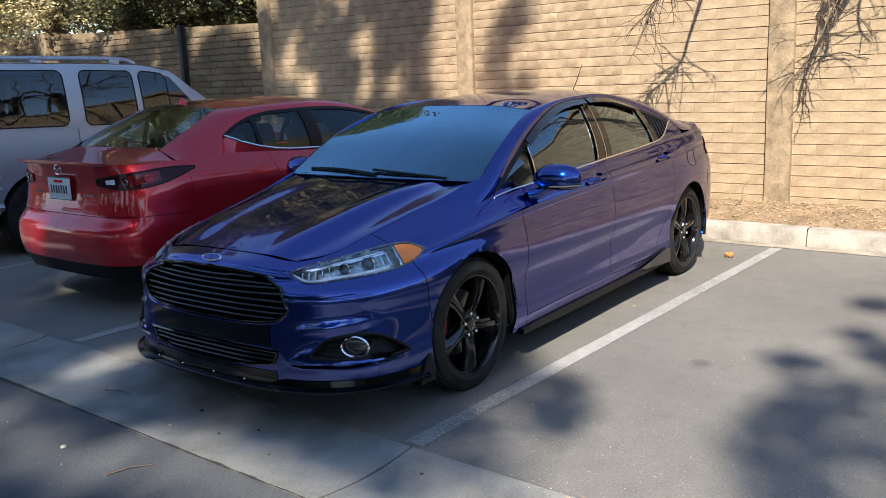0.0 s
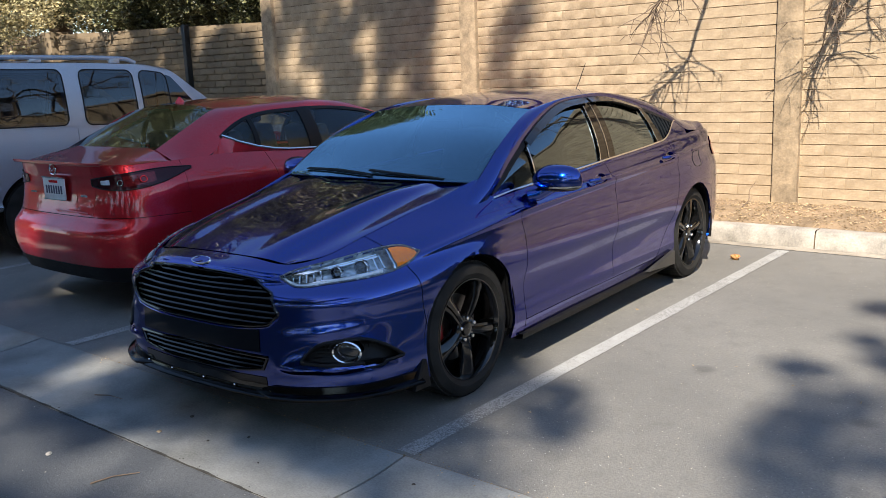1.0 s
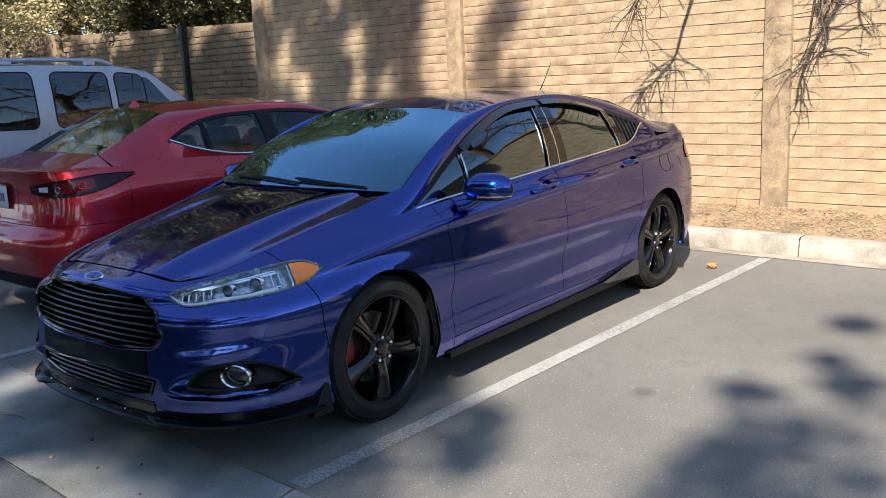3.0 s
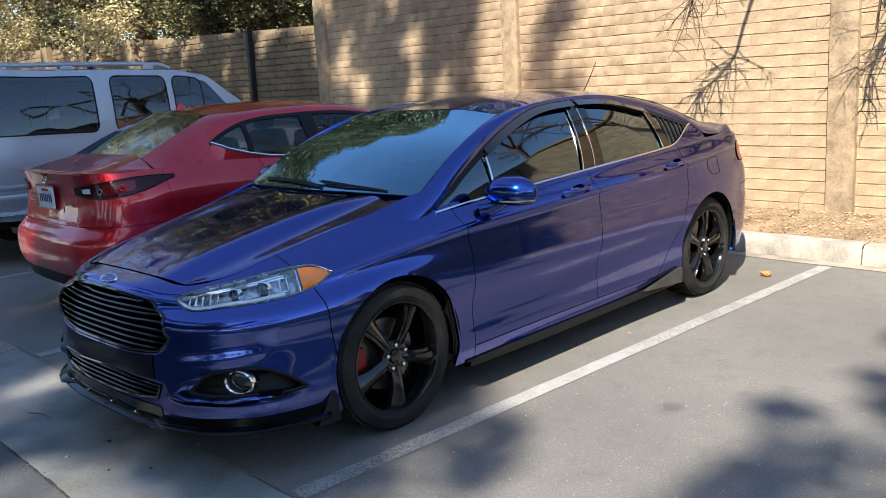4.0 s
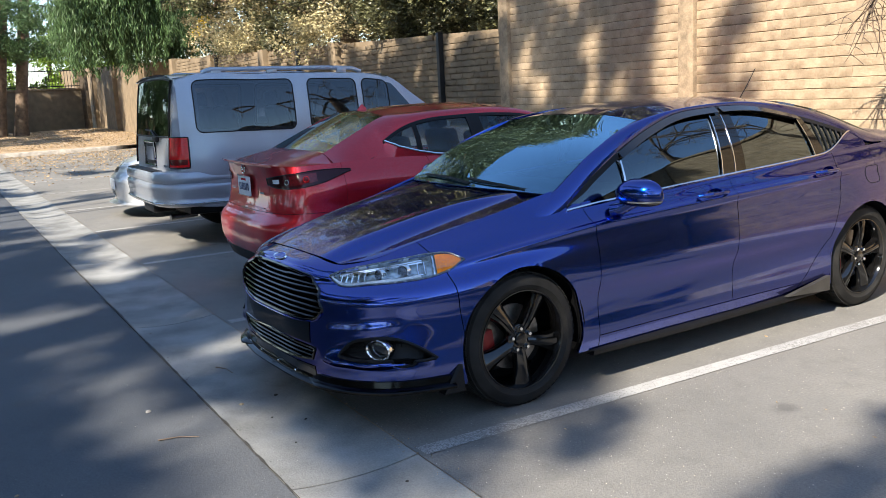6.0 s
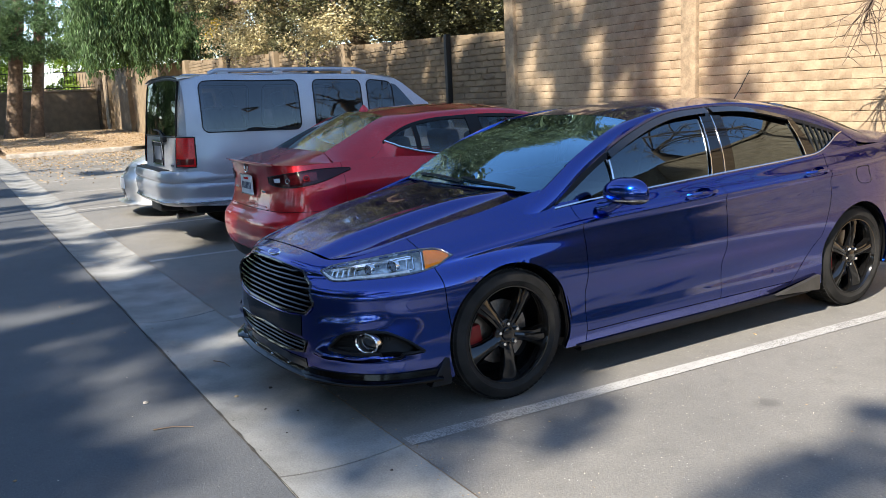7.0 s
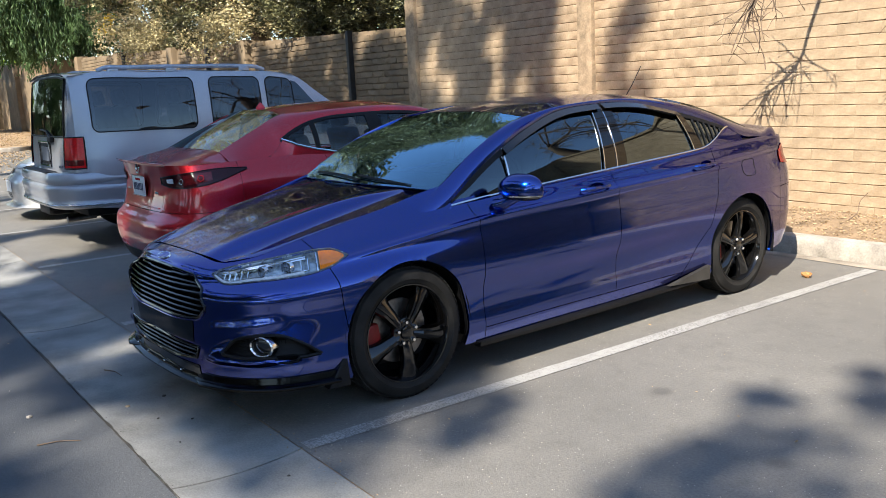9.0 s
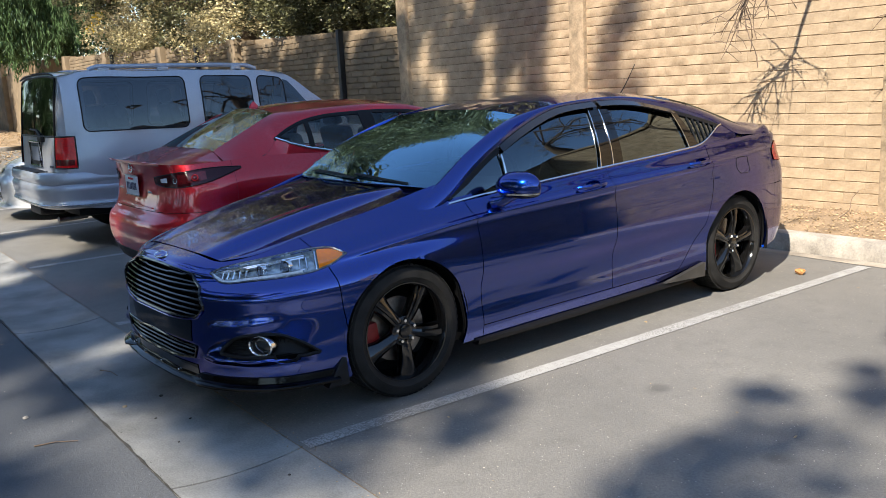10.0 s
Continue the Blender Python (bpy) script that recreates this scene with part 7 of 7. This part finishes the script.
    fine = [c for c in clumps if c[3] < .30 and c[0] > -6]
    clumps = [c for c in clumps if not (c[3] < .30 and c[0] > -6)]
    near = [c for c in clumps if c[0] > -2]
    mid = [c for c in clumps if -12 < c[0] <= -2]
    far = [c for c in clumps if c[0] <= -12]
    for k, (some, trunks, extra) in enumerate(((near, ((9.5, -18.5, .24),), low), (mid, ((-4.5, -14.5, .26),), []), (far, ((-14, -15, .26),), []))):
        root = thing("shade_tree", "broad leafy tree on the aisle's far side, casting dappled shade", "tree", pose(0, 0, 0), "shade trees over the aisle")
        for j, (tx, ty, r) in enumerate(trunks):
            part("trunk", bark_trunk((tx, ty, -.02), (tx, ty, 15), r, r * .6, 1.3, k * 5 + j), M_BARK, root)
            for i in range(4):
                c = some[R.randint(len(some))]
                part("limb", limb([(tx, ty, 7.2 + .5 * i), ((tx + c[0]) / 2, (ty + c[1]) / 2, 12.8 + .3 * i), c[:3]], .06, .015, i), M_BARK, root)
        if extra:
            tx, ty, r = trunks[0]
            for i, c in enumerate(extra[:6]):
                part("limb", limb([(tx, ty, 9.4 + .4 * i), ((tx + c[0]) / 2 + .2, (ty + c[1]) / 2, 12.0), c[:3]], .04, .010, i), M_BARK, root)
        crown("crown", some, 105, .20, M_LEAF, root, 80 + k, flat=.3)
        crown("outer_crown", [c for c in outer if (c[0] > -2, -12 < c[0] <= -2, c[0] <= -12)[k]], 120, .36, M_LEAF, root, 95 + k, flat=.3)
        if extra:
            crown("low_crown", extra, 60, .14, M_LEAF, root, 90, flat=.35)
            crown("fine_crown", fine, 200, .085, M_LEAF, root, 91, flat=.35)


def bare_tree():
    """Tree behind the wall whose bare twigs hang over and throw their shade on the blocks."""
    SH = Vector((SUN_FROM.x / SUN_FROM.z, SUN_FROM.y / SUN_FROM.z, 1))
    root = thing("bare_tree", "nearly leafless tree leaning over the tall wall", "tree", pose(0, 0, 0))
    part("trunk", bark_trunk((4.6, 6.6, 0), (4.2, 6.3, 5.2), .22, .14, 1.3, 61), M_BARK, root)
    rng = random.Random(12)

    def hang(shadow, k, r, twigs, tip, first=6):
        """A branch whose shade falls along these places (x, z) of the wall."""
        P = [Vector((x, WY, z)) + SH * (k - .15 * i) for i, (x, z) in enumerate(shadow)]
        part("limb", limb([(4.3, 6.3, 5.0), tuple(Vector((4.3, 6.3, 5.0)).lerp(P[0], .5) + Vector((0, 0, .25))), tuple(P[0])], .05, r * 1.2, 1, .03), M_BARK, root)
        pts = curve_pts([tuple(p) for p in P], 24)
        bm = tube(pts, r, 7, taper=tip)
        for _ in range(twigs):
            j = rng.randrange(first, 24)
            s0 = Vector(pts[j])
            d = Vector((rng.uniform(-1, .6), rng.uniform(-.4, .4), rng.uniform(-1, .15))).normalized()
            q, line = s0.copy(), [s0.copy()]
            for _ in range(6):
                d = (d + Vector((rng.uniform(-.22, .2), rng.uniform(-.2, .2), rng.uniform(-.25, .12)))).normalized()
                q = q + d * rng.uniform(.04, .11)
                line.append(q.copy())
            tube(line, .0065, 5, bm, taper=.0025)
            for _ in range(2):
                s1 = line[rng.randrange(2, 6)]
                d2 = Vector((rng.uniform(-1, 1), rng.uniform(-.4, .4), rng.uniform(-1, .3))).normalized()
                tube([s1, s1 + d2 * .07, s1 + d2 * .14 + Vector((rng.uniform(-.03, .03), 0, -.03))], .004, 4, bm, taper=.002)
        part("hanging_branch", bm, M_BARK, root)

    hang([(-.02, 2.75), (-.10, 2.40), (-.17, 2.15), (-.27, 1.86), (-.345, 1.62), (-.47, 1.46), (-.72, 1.28)], 1.7, .028, 30, .008, 15)
    hang([(1.45, 2.55), (1.28, 2.2), (1.12, 1.92), (.97, 1.68), (.90, 1.5), (.84, 1.3), (.82, 1.13)], 1.5, .034, 18, .009)
    hang([(1.45, 2.60), (1.35, 2.2), (1.31, 1.95), (1.34, 1.8), (1.42, 1.70)], 1.5, .022, 8, .006)
    hang([(.97, 1.95), (1.02, 1.85), (1.06, 1.72), (1.04, 1.60), (.98, 1.55)], .9, .026, 7, .010)
    R = np.random.RandomState(31)
    tips = []
    for k in range(7):
        a = .25 + .42 * k + R.uniform(-.12, .12)
        P = [np.array((4.25, 6.5, 4.4 + .1 * k))]
        d = np.array((math.cos(a), .6 * math.sin(a), .55))
        for _ in range(6):
            d = d + R.normal(size=3) * .28
            d[1:] = np.abs(d[1:])
            d /= np.linalg.norm(d)
            P.append(P[-1] + d * R.uniform(.45, .75))
        bm = tube(curve_pts(P, 26), .045, 8, taper=.010)
        for j in range(14):
            q = Vector(P[R.randint(2, 7)])
            line, v = [q.copy()], Vector(R.normal(size=3)).normalized()
            for _ in range(5):
                v = (v + Vector(R.normal(size=3)) * .35 + Vector((0, 0, .1))).normalized()
                q = q + v * R.uniform(.12, .26)
                line.append(q.copy())
            tube(line, .012, 5, bm, taper=.003)
            tips += line[3:]
        part("limb", bm, M_BARK, root)
    crown("sparse_leaves", [(*q, .16) for q in tips[::3] if q.y > 6], 8, .07, M_LEAF_DRY, root, 33)


def closing():
    """Unseen plain walls and a tree belt, added to close the place behind and beside the camera."""
    w = thing("wall_4", "plain tan wall on the aisle's far side", "wall", kind="structure")
    part("wall_core", box(90, .25, 2.6, -14, -27, 1.3), M_PILASTER, w, smooth=False)
    w = thing("wall_5", "plain tan wall closing the lot's near end", "wall", kind="structure")
    part("wall_core", box(.25, 34, 2.6, 20, -9.5, 1.3), M_PILASTER, w, smooth=False)
    R = np.random.RandomState(101)
    # Belt added to keep the pale low sky out of reflections and fill.
    for k in range(9):
        x0 = -44 + 8 * k if k < 8 else 23
        y0 = -30 if k < 8 else -12
        root = thing("belt_tree", "unseen dense dark tree added in a belt behind the far wall", "tree", pose(0, 0, 0), "belt of trees")
        part("trunk", bark_trunk((x0, y0, 0), (x0 + .3, y0, 5), .3, .2, 1.3, k), M_BARK, root)
        cl = []
        for _ in range(150):
            d = R.normal(size=3)
            d /= np.linalg.norm(d)
            r = R.uniform(.6, 1) ** .5
            cl.append((x0 + 5.2 * d[0] * r, y0 + 3.4 * d[1] * r + (0 if k < 8 else 6 * d[1]), 8.2 + 6.8 * d[2] * r, R.uniform(.9, 1.4)))
        crown("crown", cl, 42, .42, M_LEAF, root, 200 + k)


closing()
oak()
dry_shrubs()
conifers()
far_end()
shade_trees()
bare_tree()

# ---- leaf litter and small finds ----
def litter(name, label, x0, x1, y0, y1, z, n, size, material, seed, near=None):
    R = np.random.RandomState(seed)
    x, y = R.uniform(x0, x1, n), R.uniform(y0, y1, n)
    if near is not None:
        keep = R.uniform(0, 1, n) < near(x, y)
        x, y = x[keep], y[keep]
    zz = np.array([z(a, b) if callable(z) else z for a, b in zip(x, y)]) + size * .12
    me = leaf_mesh(np.stack([x, y, zz], 1), size, seed, long=2.2, flat=.12, bend=.1)
    me.materials.append(material)
    ob = new(name, me)
    tagged(ob, label, "leaf litter", kind="stuff")


def strip_z(x, y):
    return 0.145 + 0.06 * min(1, (y - 4.42) / 0.6) + 0.022 * noise.noise((x * 3, y * 3, 1)) + 0.012


litter("strip_litter", "dry leaves and twigs on the soil strip by the wall", -7, 4, 4.45, 5.3, strip_z, 9000, .026, M_STRAW, 1)
litter("strip_chips", "pale wood chips on the soil strip", -7, 4, 4.6, 5.32, strip_z, 1500, .028, M_STRAW, 2)
litter("bay_litter", "tan fallen leaves on the far bays", -29.4, -12, -.6, 4.1, .004, 9000, .06, M_STRAW, 3, lambda x, y: np.clip((-15 - x) / 14, 0.02, 1) ** 1.3)
litter("bed_litter", "brown pine needles on the raised bed", -46, -29.8, -.5, 5.8, lambda x, y: np.interp(x, (-62, -48, -42, -34, -30.2, -29.6), (.55, .45, .40, .22, .16, .145)) + .03, 11000, .06, M_STRAW, 4)
litter("aisle_litter", "a few dry leaves on the asphalt", -8, 4, -3.5, 4.1, .003, 110, .020, M_STRAW, 5)

litter("gutter_debris", "tan crumbs and bits of leaf along the gutter edge", -1.5, 3.0, -.78, -.60, .002, 900, .011, M_STRAW, 6, lambda x, y: np.clip(1 - np.abs(y + .69) / .09, 0, 1) ** 2)
litter("gutter_crumbs", "brown crumbs along the gutter's outer edge", -6, 3.0, -1.33, -1.22, .001, 1400, .010, M_GROUT, 7, lambda x, y: np.clip(1 - np.abs(y + 1.27) / .05, 0, 1) ** 2)


def grit():
    """Pale gravel crumbs scattered on the asphalt."""
    R = np.random.RandomState(9)
    n = 5200
    c = np.stack([R.uniform(-2.5, 3.6, n), np.where(R.uniform(size=n) < .93, R.uniform(-.6, 4.1, n), R.uniform(-3.2, -.6, n)), np.zeros(n)], 1)
    r = .0011 + .0032 * R.uniform(size=n) ** 4
    c[:, 2] = r * .35
    corner = np.array([(1, 0, 0), (-1, 0, 0), (0, 1, 0), (0, -1, 0), (0, 0, .8), (0, 0, -.8)])
    v = c[:, None] + corner[None] * r[:, None, None] * R.uniform(.7, 1.3, (n, 6, 1))
    tri = np.array([(0, 2, 4), (2, 1, 4), (1, 3, 4), (3, 0, 4), (2, 0, 5), (1, 2, 5), (3, 1, 5), (0, 3, 5)])
    me = bpy.data.meshes.new("grit")
    me.from_pydata(v.reshape(-1, 3).tolist(), [], (np.arange(n)[:, None, None] * 6 + tri[None]).reshape(-1, 3).tolist())
    me.materials.append(M_KERB)
    tagged(new("grit", me), "pale gravel crumbs on the asphalt", "gravel", kind="stuff")


def pebble(x, y, size, material, label, seed):
    """One broken crumb of stone or asphalt."""
    bm = bmesh.new()
    bmesh.ops.create_icosphere(bm, subdivisions=2, radius=size)
    for v in bm.verts:
        v.co *= 1 + .45 * noise.noise(v.co * (1.1 / size) + Vector((seed, 0, 0)))
        v.co.z *= .5
    ob = part("pebble", bm, material, smooth=False)
    ob.location = (x, y, size * .38 - (.016 if G_OUT < y < G_IN else 0))
    tagged(ob, label, "pebble", "loose pebbles")


for k, (x, y, size) in enumerate(((-.101, -.913, .010), (.206, -1.043, .007), (.331, -.914, .007), (.58, -1.061, .005), (1.254, -.837, .008))):
    pebble(x, y, size, M_GROUT, "small dark crumb of asphalt in the gutter", k)
pebble(-.234, -1.551, .015, M_KERB, "small pale stone on the aisle's asphalt", 7)
pebble(-.072, -1.111, .012, M_STRAW, "pale wood chip in the concrete gutter", 9)

grit()


def cone():
    """Curled dry leaf ball on the bay's asphalt."""
    bm = bmesh.new()
    bmesh.ops.create_icosphere(bm, subdivisions=3, radius=.028)
    for v in bm.verts:
        n = noise.noise(v.co * 60) * .5 + noise.noise(v.co * 140) * .3
        v.co = v.co * (1 + n)
        v.co.z *= .75
        v.co.x *= 1.35
    ob = part("pine_cone", bm, M_CONE)
    ob.location = (.849, 3.575, .026)
    tagged(ob, "small orange-brown pine cone lying on the asphalt", "pine cone")


cone()
st = part("fallen_twig", tube(curve_pts([(0, 0, 0), (.03, .10, .06), (.01, .16, .14), (.05, .22, .22)], 10), .006, 6, taper=.002), M_BARK)
st.location = (.38, 4.95, .205)
tagged(st, "dead twig sticking out of the soil strip", "twig")
for x, y, a in ((-.75, -1.05, .3), (.2, -1.6, 1.2)):
    tw = part("fallen_twig", tube([(0, 0, .006), (.09, .012, .008), (.19, -.01, .006)], .004, 5, taper=.002), M_BARK)
    tw.matrix_world = pose(x, y, 0, 0, 0, math.degrees(a))
    tagged(tw, "thin dry twig lying on the pavement", "twig")
